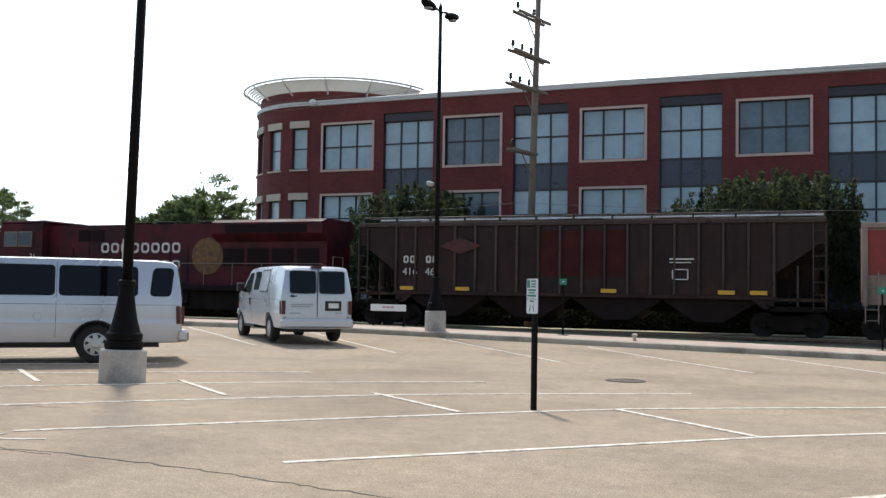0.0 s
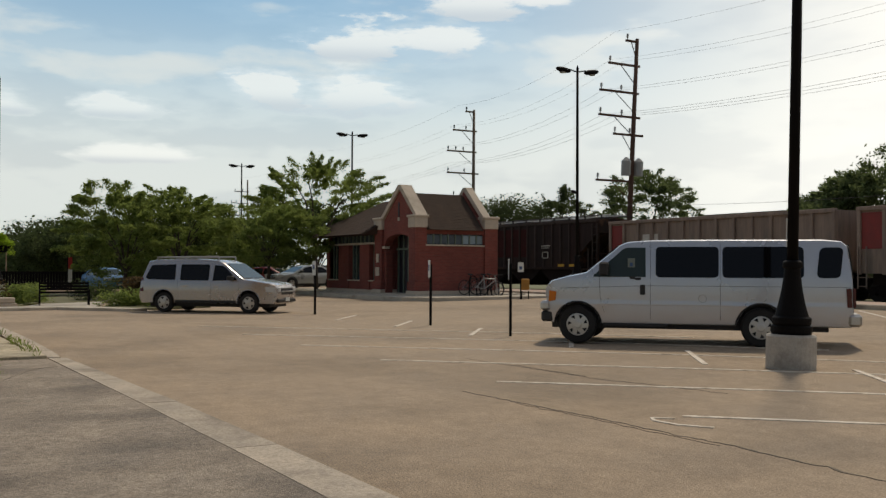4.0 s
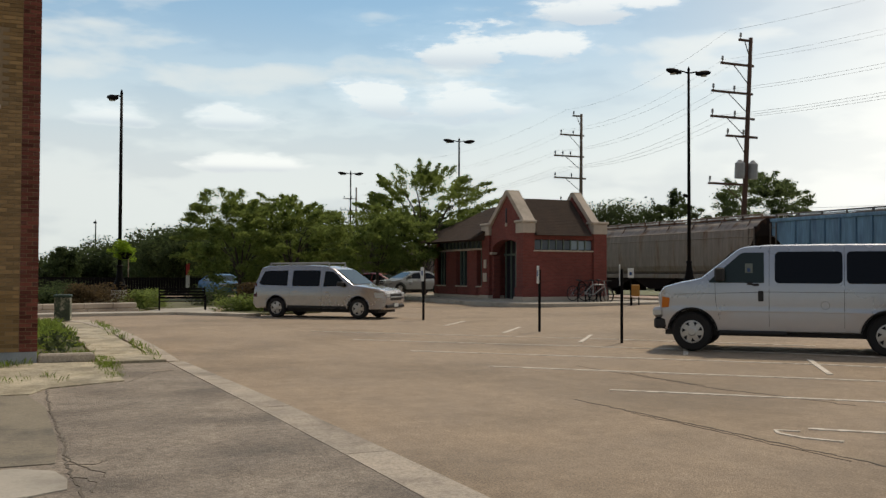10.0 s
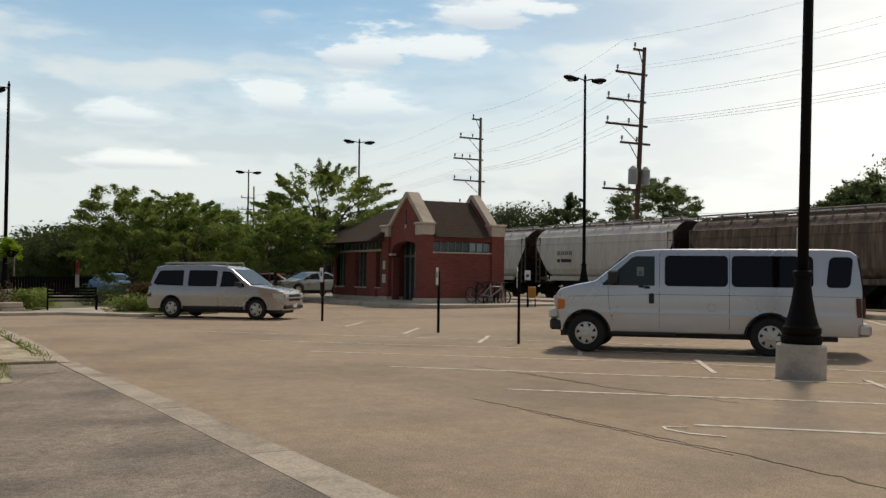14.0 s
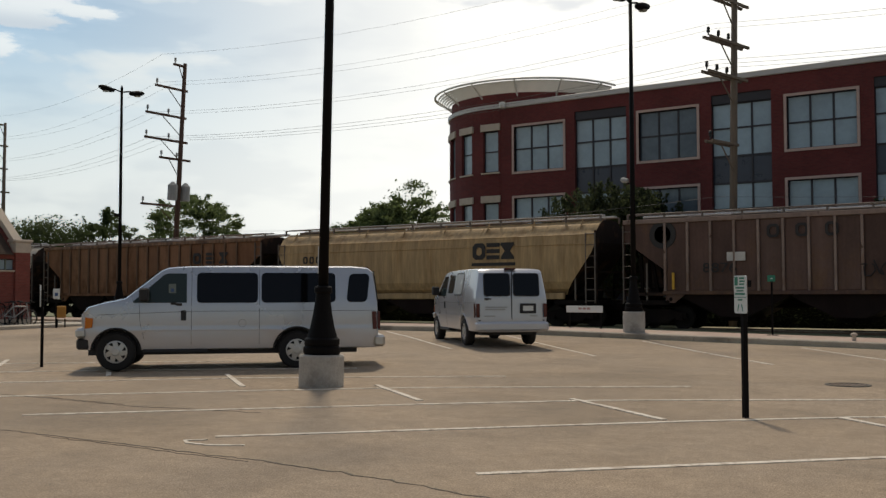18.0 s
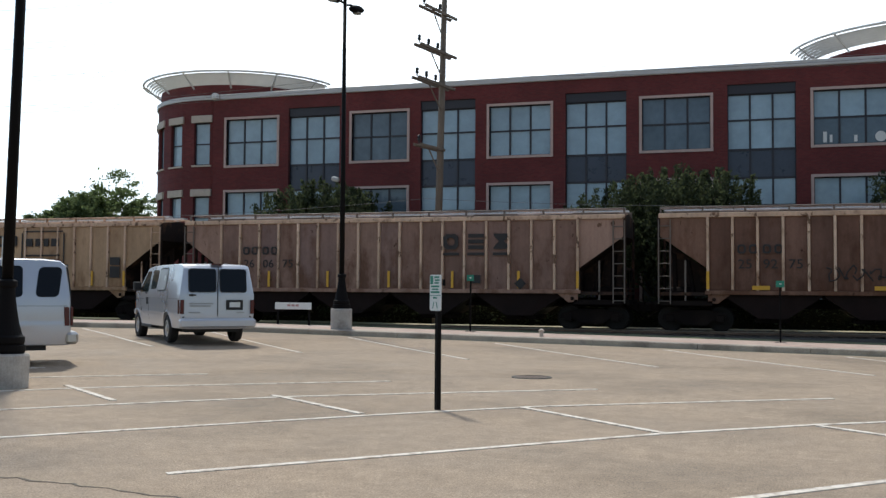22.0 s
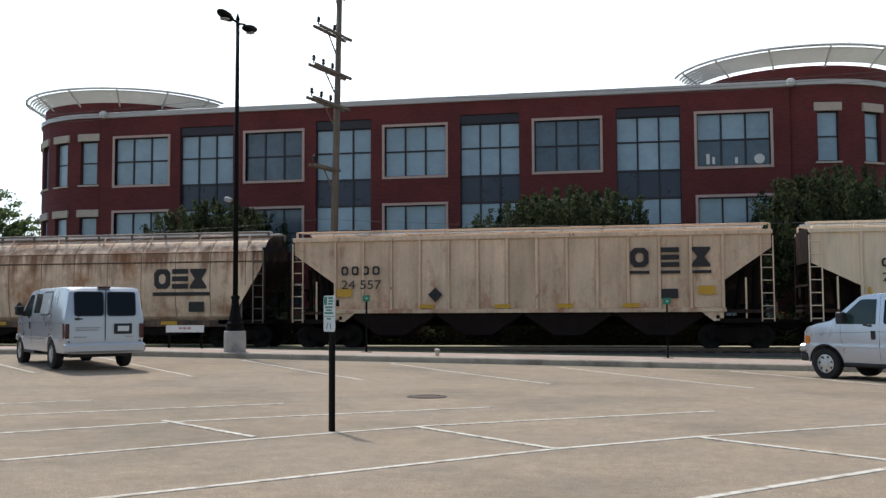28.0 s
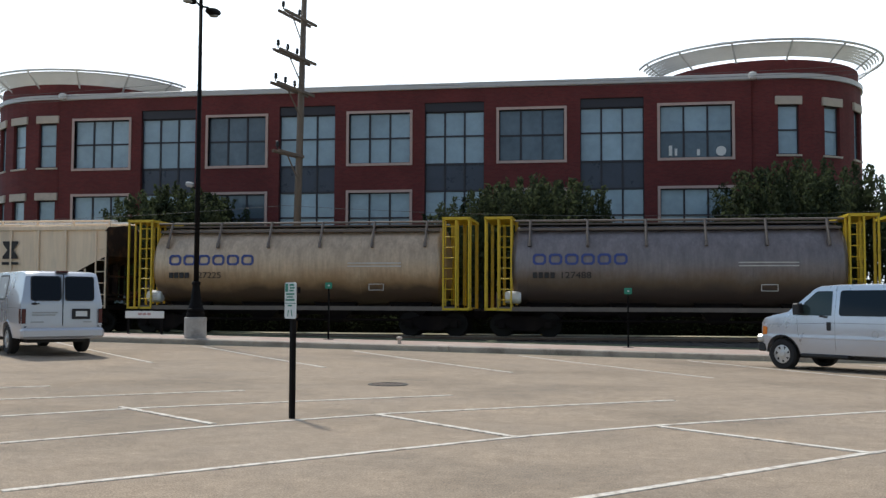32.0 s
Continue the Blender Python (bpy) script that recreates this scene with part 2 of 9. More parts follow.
def brick_mat(name, a, b, mortar, w=0.2, h=0.067, bump=0.4, axis="x"):
    """Brick courses at true size, for walls far from the camera; a and b are the extremes of the bricks' colour."""
    m = bpy.data.materials.new(name)
    m.use_nodes = True
    nt = m.node_tree
    p = nt.nodes["Principled BSDF"]
    p.inputs["Roughness"].default_value = 0.88
    co = nt.nodes.new("ShaderNodeTexCoord")
    sep = nt.nodes.new("ShaderNodeSeparateXYZ")
    nt.links.new(co.outputs["Object"], sep.inputs[0])
    ad = nt.nodes.new("ShaderNodeMath")
    ad.operation = "ADD"
    nt.links.new(sep.outputs[0], ad.inputs[0])
    nt.links.new(sep.outputs[1], ad.inputs[1])
    cb = nt.nodes.new("ShaderNodeCombineXYZ")
    nt.links.new(ad.outputs[0], cb.inputs[0])
    nt.links.new(sep.outputs[2], cb.inputs[1])
    br = nt.nodes.new("ShaderNodeTexBrick")
    for k, v in (("Scale", 1.0), ("Mortar Size", 0.006), ("Mortar Smooth", 0.2), ("Bias", 0.0), ("Brick Width", w), ("Row Height", h)):
        br.inputs[k].default_value = v
    br.inputs["Color1"].default_value, br.inputs["Color2"].default_value, br.inputs["Mortar"].default_value = (*a, 1), (*b, 1), (*mortar, 1)
    nt.links.new(cb.outputs[0], br.inputs["Vector"])
    n = nt.nodes.new("ShaderNodeTexNoise")
    n.inputs["Scale"].default_value, n.inputs["Detail"].default_value = 0.7, 6.0
    nt.links.new(co.outputs["Object"], n.inputs["Vector"])
    r = nt.nodes.new("ShaderNodeMapRange")
    for k, v in (("From Min", 0.3), ("From Max", 0.7), ("To Min", 0.82), ("To Max", 1.15)):
        r.inputs[k].default_value = v
    nt.links.new(n.outputs["Fac"], r.inputs["Value"])
    s = nt.nodes.new("ShaderNodeVectorMath")
    s.operation = "SCALE"
    nt.links.new(br.outputs["Color"], s.inputs[0])
    nt.links.new(r.outputs["Result"], s.inputs["Scale"])
    nt.links.new(s.outputs[0], p.inputs["Base Color"])
    bu = nt.nodes.new("ShaderNodeBump")
    bu.invert = True
    bu.inputs["Strength"].default_value, bu.inputs["Distance"].default_value = bump, 0.01
    nt.links.new(br.outputs["Fac"], bu.inputs["Height"])
    nt.links.new(bu.outputs[0], p.inputs["Normal"])
    return m


def leaf_mat(name, col, per=0.35):
    m = bpy.data.materials.new(name)
    m.use_nodes = True
    nt = m.node_tree
    p = nt.nodes["Principled BSDF"]
    p.inputs["Roughness"].default_value = 0.8
    p.inputs["Specular IOR Level"].default_value = 0.15
    geo = nt.nodes.new("ShaderNodeNewGeometry")
    r = nt.nodes.new("ShaderNodeMapRange")
    for k, v in (("To Min", 1 - per), ("To Max", 1 + per)):
        r.inputs[k].default_value = v
    nt.links.new(geo.outputs["Random Per Island"], r.inputs["Value"])
    base = nt.nodes.new("ShaderNodeRGB")
    base.outputs[0].default_value = (*col, 1)
    s = nt.nodes.new("ShaderNodeVectorMath")
    s.operation = "SCALE"
    nt.links.new(base.outputs[0], s.inputs[0])
    nt.links.new(r.outputs["Result"], s.inputs["Scale"])
    nt.links.new(s.outputs[0], p.inputs["Base Color"])
    tr = nt.nodes.new("ShaderNodeBsdfTranslucent")
    warm = nt.nodes.new("ShaderNodeVectorMath")
    warm.operation = "MULTIPLY"
    warm.inputs[1].default_value = (1.5, 1.45, 1.2)
    nt.links.new(s.outputs[0], warm.inputs[0])
    nt.links.new(warm.outputs[0], tr.inputs["Color"])
    mx = nt.nodes.new("ShaderNodeMixShader")
    mx.inputs[0].default_value = 0.55
    nt.links.new(p.outputs[0], mx.inputs[1])
    nt.links.new(tr.outputs[0], mx.inputs[2])
    nt.links.new(mx.outputs[0], nt.nodes["Material Output"].inputs["Surface"])
    return m


CRACK_FINE = material("crack_fine", (0.135, 0.11, 0.085), 0.95)
ASPHALT = material("asphalt_lot", (0.354, 0.268, 0.190), 0.9, var=0.12, scale=0.5, fine=55, bump=0.7, grain=3.8, mid=0.11, dirt=(0.258, 0.196, 0.138), amount=0.42, dirt_scale=0.22)
SLAB_TAN = material("tan_slab", (0.25, 0.215, 0.16), 0.95, var=0.16, scale=1.2, fine=40, bump=0.5, grain=1.4, dirt=(0.13, 0.115, 0.095), amount=0.35, dirt_scale=0.9)
ASPHALT_OLD = material("asphalt_old", (0.315, 0.262, 0.210), 0.92, var=0.17, scale=1.1, fine=75, bump=0.9, grain=3.2, mid=0.2, dirt=(0.185, 0.155, 0.128), amount=0.42, dirt_scale=0.8, stretch=(1.0, 0.8, 1))
CONCRETE = material("concrete", (0.42, 0.38, 0.32), 0.88, per=0.1, var=0.14, scale=1.5, fine=35, bump=0.25, dirt=(0.27, 0.24, 0.2), amount=0.3, dirt_scale=0.8)
CONCRETE_OLD = material("concrete_worn", (0.47, 0.41, 0.30), 0.9, var=0.2, scale=1.2, fine=30, bump=0.5, grain=1.5, mid=0.12, dirt=(0.29, 0.25, 0.175), amount=0.5, dirt_scale=1.3)
WORN_KERB = material("worn_kerb_concrete", (0.41, 0.35, 0.285), 0.92, per=0.08, var=0.18, scale=1.6, fine=38, bump=0.45, grain=1.6, dirt=(0.25, 0.21, 0.17), amount=0.35, dirt_scale=1.1)
PAVER = material("red_paving", (0.45, 0.325, 0.265), 0.9, var=0.15, scale=1.5, fine=20, bump=0.3, dirt=(0.5, 0.41, 0.34), amount=0.4)
PAINT_LINE = material("road_paint", (0.72, 0.65, 0.56), 0.8, var=0.1, scale=3, fine=40, bump=0.2, dirt=(0.42, 0.34, 0.27), amount=0.42, dirt_scale=7.0)
CRACK = material("tar_crack", (0.09, 0.08, 0.07), 0.8, var=0.3, scale=4, fine=60)
BALLAST = material("ballast", (0.085, 0.072, 0.062), 0.95, var=0.3, scale=3, fine=28, bump=0.9)
GRAVEL = material("pale_gravel", (0.50, 0.44, 0.31), 0.95, var=0.2, scale=1.5, fine=22, bump=0.6, dirt=(0.36, 0.36, 0.2), amount=0.3, dirt_scale=0.7)
RAIL = material("rail_steel", (0.16, 0.11, 0.08), 0.55, metal=0.6, var=0.2)
TIE = material("sleeper_wood", (0.09, 0.07, 0.055), 0.9, var=0.3)
GRASS = leaf_mat("grass_blades", (0.13, 0.18, 0.045))
SOIL = material("soil", (0.13, 0.125, 0.06), 0.95, var=0.3, scale=2, fine=20, bump=0.6)
FIELD = material("far_ground", (0.17, 0.18, 0.10), 0.95, var=0.25, scale=0.05, fine=3, bump=0.2)
BRICK_RED = brick_mat("red_brick_facade", (0.112, 0.0185, 0.018), (0.15, 0.025, 0.023), (0.115, 0.042, 0.037))
BRICK_KIOSK = brick_mat("kiosk_brick", (0.19, 0.043, 0.033), (0.245, 0.058, 0.044), (0.19, 0.085, 0.068))
STONE_TRIM = material("limestone_trim", (0.52, 0.44, 0.36), 0.85, var=0.1, scale=2, fine=20, dirt=(0.36, 0.3, 0.24), amount=0.3)
TRIM_BEIGE = material("window_surround", (0.50, 0.36, 0.31), 0.7, var=0.08)
COPING = material("white_metal_coping", (0.50, 0.48, 0.46), 0.45, var=0.06, bump=0.03)
WHITE_STEEL = material("white_painted_steel", (0.68, 0.67, 0.64), 0.45, var=0.05, bump=0.03)
DARK_PANEL = material("dark_spandrel", (0.035, 0.045, 0.07), 0.3, var=0.15, bump=0.0)
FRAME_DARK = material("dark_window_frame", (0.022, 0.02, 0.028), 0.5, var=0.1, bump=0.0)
GLASS_BLIND = material("pane_with_blind", (0.30, 0.40, 0.46), 0.12, var=0.1, scale=0.5, fine=2, bump=0.0, per=0.12, spec=0.7)
GLASS_DARK = material("pane_dim", (0.10, 0.13, 0.155), 0.08, var=0.15, scale=0.5, fine=2, bump=0.0, per=0.2, spec=0.7)
RAIL_HEAD = material("polished_rail", (0.30, 0.26, 0.22), 0.5, metal=0.6, var=0.12, scale=1, bump=0.0)
BLACK_POLE = material("black_pole_paint", (0.007, 0.006, 0.006), 0.6, var=0.2, bump=0.05, spec=0.08)
POLE_CONC = material("pole_base_concrete", (0.42, 0.39, 0.35), 0.9, var=0.15, scale=3, fine=30, bump=0.4, dirt=(0.28, 0.25, 0.22), amount=0.35, dirt_scale=2)
LAMP_GLASS = material("lamp_lens", (0.35, 0.35, 0.33), 0.2, var=0.05, bump=0)
WOOD_POLE = material("weathered_pole_wood", (0.16, 0.125, 0.095), 0.9, var=0.25, scale=3, fine=40, stretch=(3, 3, 0.3), bump=0.5)
WOOD_POLE_RED = material("brown_pole_wood", (0.10, 0.055, 0.04), 0.9, var=0.25, scale=3, fine=40, stretch=(3, 3, 0.3), bump=0.5)
GREY_STEEL = material("grey_transformer_steel", (0.33, 0.34, 0.34), 0.5, var=0.1)
WIRE = material("cable_rubber", (0.10, 0.10, 0.10), 0.6, var=0.05, bump=0)
SHINGLE = material("brown_shingle", (0.066, 0.047, 0.038), 0.95, spec=0.1, var=0.25, scale=1.5, fine=18, bump=0.5)
GREEN_FRAME = material("green_window_frame", (0.15, 0.20, 0.165), 0.5, var=0.1, bump=0)
SIGN_WHITE = material("sign_white", (0.66, 0.68, 0.66), 0.45, var=0.05, bump=0)
SIGN_GREEN = material("sign_green", (0.02, 0.20, 0.13), 0.45, var=0.05, bump=0)
SIGN_BLUE = material("sign_blue", (0.025, 0.07, 0.19), 0.45, var=0.05, bump=0)
SIGN_RED = material("sign_red", (0.42, 0.03, 0.03), 0.5, var=0.05, bump=0)
MARK_DARK = material("dark_lettering", (0.025, 0.022, 0.022), 0.7, var=0.15, bump=0)
MARK_WHITE = material("white_lettering", (0.55, 0.52, 0.49), 0.7, var=0.15, bump=0)
MARK_BLUE = material("blue_lettering", (0.045, 0.07, 0.24), 0.6, var=0.12, bump=0)
MARK_YELLOW = material("yellow_stripe", (0.62, 0.33, 0.03), 0.6, var=0.1, bump=0)

# ---- building blocks ----
def grade(x, y):
    """The lot's height: level near the camera, twisting up to the left and down to the right along the far kerb."""
    return max(-0.2, min(0.2, -0.0165 * (x + 5.5))) * max(0.0, min(1.0, (y - 12) / 16))


def part(name, bm, mat, parent=None, label="", smooth=False, m=None):
    """Links a bmesh as one mesh object, under a thing or part if a parent is given."""
    me = bpy.data.meshes.new(name)
    bm.to_mesh(me)
    bm.free()
    if smooth:
        me.polygons.foreach_set("use_smooth", [True] * len(me.polygons))
    for one in mat if isinstance(mat, (list, tuple)) else (mat,):
        me.materials.append(one)
    ob = new(name, me)
    if parent is not None:
        ob.parent = parent
    if m is not None:
        ob.matrix_basis = m
    return tagged(ob, label) if label else ob


def piece(name, me, parent, m):
    """An object of its own on shared mesh data."""
    ob = new(name, me)
    ob.parent, ob.matrix_basis = parent, m
    return ob


def split(name, bm, mat, parent, label=""):
    """Each loose shape of a bmesh as a part of its own."""
    seen = set()
    for v in list(bm.verts):
        if v in seen:
            continue
        seen.add(v)
        isle, todo = [v], [v]
        while todo:
            for e in todo.pop().link_edges:
                for q in e.verts:
                    if q not in seen:
                        seen.add(q)
                        isle.append(q)
                        todo.append(q)
        at = {q: k for k, q in enumerate(isle)}
        me = bpy.data.meshes.new(name)
        me.from_pydata([tuple(q.co) for q in isle], [], [[at[q] for q in f.verts] for f in {f for q in isle for f in q.link_faces}])
        me.materials.append(mat)
        ob = new(name, me)
        ob.parent = parent
        if label:
            tagged(ob, label)
    bm.free()


def thing(name, m, label, category, group=""):
    ob = new(name)
    ob.empty_display_size = 0.2
    ob.matrix_basis = m
    return tagged(ob, label, category, group)


def box(bm, x0, x1, y0, y1, z0, z1, bev=0.0, m=None):
    v = bmesh.ops.create_cube(bm, size=1.0)["verts"]
    for q in v:
        q.co = Vector(((x0 + x1) / 2 + q.co.x * (x1 - x0), (y0 + y1) / 2 + q.co.y * (y1 - y0), (z0 + z1) / 2 + q.co.z * (z1 - z0)))
    if bev:
        e = list({e for q in v for e in q.link_edges})
        r = bmesh.ops.bevel(bm, geom=e, offset=bev, segments=1, affect="EDGES", profile=0.5)
        v = list({q for f in r["faces"] for q in f.verts} | {q for q in v if q.is_valid})
    if m is not None:
        bmesh.ops.transform(bm, matrix=m, verts=v)
    return bm


def rod(bm, a, b, r0, r1=None, seg=10):
    """A round bar from a to b."""
    a, b = Vector(a), Vector(b)
    d = b - a
    m = Matrix.Translation((a + b) / 2) @ d.to_track_quat("Z", "Y").to_matrix().to_4x4()
    bmesh.ops.create_cone(bm, cap_ends=True, segments=seg, radius1=r0, radius2=r0 if r1 is None else r1, depth=d.length, matrix=m)
    return bm


def tube(bm, pts, r, seg=6):
    """One bent bar through the points."""
    pts = [Vector(p) for p in pts]
    loops = []
    for k, p in enumerate(pts):
        d = (pts[min(k + 1, len(pts) - 1)] - pts[max(k - 1, 0)]).normalized()
        u = d.cross(Vector((0, 1, 0)) if abs(d.y) < 0.9 else Vector((1, 0, 0))).normalized()
        w = d.cross(u)
        loops.append([bm.verts.new(p + (u * math.cos(2 * math.pi * j / seg) + w * math.sin(2 * math.pi * j / seg)) * r) for j in range(seg)])
    for a, b in zip(loops, loops[1:]):
        for j in range(seg):
            bm.faces.new((a[j], a[(j + 1) % seg], b[(j + 1) % seg], b[j]))
    bm.faces.new(loops[0][::-1])
    bm.faces.new(loops[-1])
    return bm


def laid(name, bm, mat, label, category, each):
    """A run of the setting laid in pieces, each an object of its own."""
    ob = tagged(new(name), label, category, kind="structure")
    split(each, bm, mat, ob)
    return ob


def lathe(bm, rings, seg=20, m=None):
    """A turned form: rings of (radius, height)."""
    loops = []
    for r, z in rings:
        loops.append([bm.verts.new((r * math.cos(2 * math.pi * k / seg), r * math.sin(2 * math.pi * k / seg), z)) for k in range(seg)])
    for a, b in zip(loops, loops[1:]):
        for k in range(seg):
            bm.faces.new((a[k], a[(k + 1) % seg], b[(k + 1) % seg], b[k]))
    bm.faces.new(loops[0][::-1])
    bm.faces.new(loops[-1])
    if m is not None:
        bmesh.ops.transform(bm, matrix=m, verts=[v for l in loops for v in l])
    return bm


def prism(bm, pts, axis, a, b):
    """A flat outline pushed along an axis from a to b; pts are the two other coordinates in order."""
    def at(p, s):
        return {"x": (s, p[0], p[1]), "y": (p[0], s, p[1]), "z": (p[0], p[1], s)}[axis]
    lo, hi = [bm.verts.new(at(p, a)) for p in pts], [bm.verts.new(at(p, b)) for p in pts]
    n = len(pts)
    fs = [bm.faces.new(lo), bm.faces.new(hi[::-1])] + [bm.faces.new((lo[k], hi[k], hi[(k + 1) % n], lo[(k + 1) % n])) for k in range(n)]
    bmesh.ops.recalc_face_normals(bm, faces=fs)
    return bm


def B():
    return bmesh.new()


def ribbon(bm, pts, width, lift=0.0, thick=0.004):
    """A low strip along a line on the lot."""
    rows = []
    for k, (x, y) in enumerate(pts):
        a, b = pts[max(0, k - 1)], pts[min(len(pts) - 1, k + 1)]
        d = Vector((b[0] - a[0], b[1] - a[1])).normalized()
        w = width[k] if isinstance(width, list) else width
        nx, ny = -d.y * w / 2, d.x * w / 2
        z = grade(x, y) + lift
        rows.append([bm.verts.new(c) for c in ((x + nx, y + ny, z - 0.02), (x + nx, y + ny, z + thick), (x - nx, y - ny, z + thick), (x - nx, y - ny, z - 0.02))])
    for p, q in zip(rows, rows[1:]):
        for k in range(3):
            bm.faces.new((p[k], p[k + 1], q[k + 1], q[k]))
    bm.faces.new(rows[0][::-1])
    bm.faces.new(rows[-1])
    return bm


def steps(a, b, n):
    return [(a[0] + (b[0] - a[0]) * k / n, a[1] + (b[1] - a[1]) * k / n) for k in range(n + 1)]


# ---- ground ----
KERB_Y = 28.55


def ground_sheet():
    """The whole ground: the lot near the camera, plain land to the horizon."""
    bm = B()
    xs = [-1600, -600, -250, -130] + [-90 + 3 * k for k in range(44)] + [60, 120, 300, 800, 1600]
    ys = [-600, -150, -40, -12, 0, 4, 8, 12] + [14 + 2 * k for k in range(8)] + [28.4, 30, 33, 36, 42, 50, 65, 100, 250, 700, 1800]
    grid = [[bm.verts.new((x, y, grade(x, y) if y < 30 else grade(x, 28) * max(0, 1 - (y - 30) / 30))) for x in xs] for y in ys]
    for a, b in zip(grid, grid[1:]):
        for k in range(len(xs) - 1):
            bm.faces.new((a[k], a[k + 1], b[k + 1], b[k]))
    for f in bm.faces:
        c = f.calc_center_median()
        f.material_index = 0 if (-75 < c.x < 60 and -150 < c.y < 28.6) else 1
    ob = part("ground", bm, (ASPHALT, FIELD))
    tagged(ob, "sun-bleached tan asphalt parking lot running out to open land", "ground", kind="structure")
    return ob


ground = ground_sheet()


def lot_lines():
    """Painted stall lines: long dividers of the double row, its zigzag, and the far row along the kerb."""
    def line(pts, lift=0.004):
        path = []
        for a, b in zip(pts, pts[1:]):
            path += steps(a, b, max(2, int(math.dist(a, b) / 0.9)))[:-1]
        part("parking_line", ribbon(B(), path + [pts[-1]], 0.09, lift), PAINT_LINE, ground)
    for k in range(-6, 4):
        x, y, drop = -4.25 + (3.51 if k > 0 else 3.45) * k, 7.0 if k > -1 else 7.32, 0.53 * max(0, k)
        line([(x + 0.45 * (k > 0), y), (x + 3.7, (10.74 if k > -1 else 11.15) - drop), (x + 5.3, (12.05 if k > -1 else 12.66) - drop), (x + 9.2, (14.9 if k > -1 else 15.4) - drop)])
    for k in range(-7, 4):
        x, y = -2.52 + (3.58 if k > 0 else 3.66) * k, min(13.2, 12.52 - 0.17 * k) if k < 1 else 12.52 - 0.58 * k
        line([(x, y), (x + 1.96, y - (1.8 if k > -1 else 1.52) + 0.08 * (k > 0))], 0.009)
    for k in range(-6, 4):
        x, y, slope = -1.47 + 4.15 * k, 20.85 - 0.15 * k, 1.31 + (0.22 if k > 0 else 0.13) * k
        line([(x, y), (x - (27.6 - y) / slope, 27.6)])
    # A stray hook of paint at the end of one divider.
    part("paint_hook", ribbon(B(), [(-7.6, 7.12), (-7.75, 6.95), (-7.6, 6.85), (-7.3, 6.87), (-7.0, 7.05)], 0.05, 0.006), PAINT_LINE, ground)


lot_lines()


def cracks():
    rng = random.Random(4)
    # The main crack runs in two strands over its middle; all of them fade out to hair lines.
    for w, pts in ((0.03, ((-10.5, 6.38), (-9.27, 6.44), (-8.04, 6.47), (-7.12, 6.47), (-6.3, 6.5), (-4.7, 6.38), (-3.8, 6.24), (-2.8, 6.1), (-1.2, 5.7))), (0.013, ((-9.3, 6.37), (-8.6, 6.38), (-8.0, 6.40), (-7.1, 6.38), (-6.2, 6.42))),
                   (0.02, ((-14.2, 8.69), (-12.5, 8.73), (-10.72, 8.71), (-9.9, 8.9), (-8.7, 9.1))), (0.012, ((-12.9, 8.80), (-12.0, 8.78), (-11.0, 8.77)))):
        path = []
        for a, b in zip(pts, pts[1:]):
            n = max(3, int(math.dist(a, b) / 0.09))
            path += [(x + rng.gauss(0, 0.015), y + rng.gauss(0, 0.016)) for x, y in steps(a, b, n)[:-1]]
        part("asphalt_crack", ribbon(B(), path, [w * rng.uniform(0.15, 1.3) * min(1.0, 0.15 + k / 12, 0.15 + (len(path) - k) / 12) for k in range(len(path))], 0.0, 0.004), CRACK_FINE, ground)


cracks()


def lot_drain():
    bm = B()
    lathe(bm, [(0.36, -0.02), (0.36, 0.012), (0.30, 0.014), (0.30, 0.004)], 24)
    cover = part("drain_ring", bm, CRACK)
    cover.matrix_basis = pose(-3.36, 17.15, grade(-3.36, 17.15))
    tagged(cover, "round dark iron drain grate sunk in the asphalt", "drain")
    bm = B()
    for k in range(7):
        box(bm, -0.27 + 0.08 * k, -0.23 + 0.08 * k, -0.22, 0.22, 0.0, 0.012)
    part("grate", bm, RAIL, cover)


lot_drain()


def far_kerb():
    """The kerb and red paved platform strip along the track, in cast lengths."""
    bm = B()
    xs = [-46 + 3.0 * k for k in range(27)]
    for a, b in zip(xs, xs[1:]):
        a += 0.012
        za, zb = grade(a, 28.5), grade(b, 28.5)
        pts = [(0, -0.1), (0, 0.14), (0.025, 0.165), (0.32, 0.168), (0.32, -0.1)]
        la = [bm.verts.new((a, KERB_Y + p, za + q)) for p, q in pts]
        lb = [bm.verts.new((b, KERB_Y + p, zb + q)) for p, q in pts]
        for k in range(5):
            bm.faces.new((la[k], la[(k + 1) % 5], lb[(k + 1) % 5], lb[k]))
        bm.faces.new(la[::-1])
        bm.faces.new(lb)
    bmesh.ops.recalc_face_normals(bm, faces=bm.faces)
    laid("kerb", bm, WORN_KERB, "weathered concrete kerb with joints", "kerb", "kerb_stone")
    bm = B()
    rows = []
    for x in xs:
        z = grade(x, 28.5)
        rows.append([bm.verts.new((x, KERB_Y + 0.32, z + 0.169)), bm.verts.new((x, 31.4, z * 0.95 + 0.172)), bm.verts.new((x, 31.43, -0.5))])
    for p, q in zip(rows, rows[1:]):
        for k in range(2):
            bm.faces.new((p[k], q[k], q[k + 1], p[k + 1]))
    tagged(part("pavement", bm, PAVER), "dusty red paving between kerb and railway track", "pavement", kind="structure")


far_kerb()

RAIL_Z, TRACK_Y = 0.12, 38.15


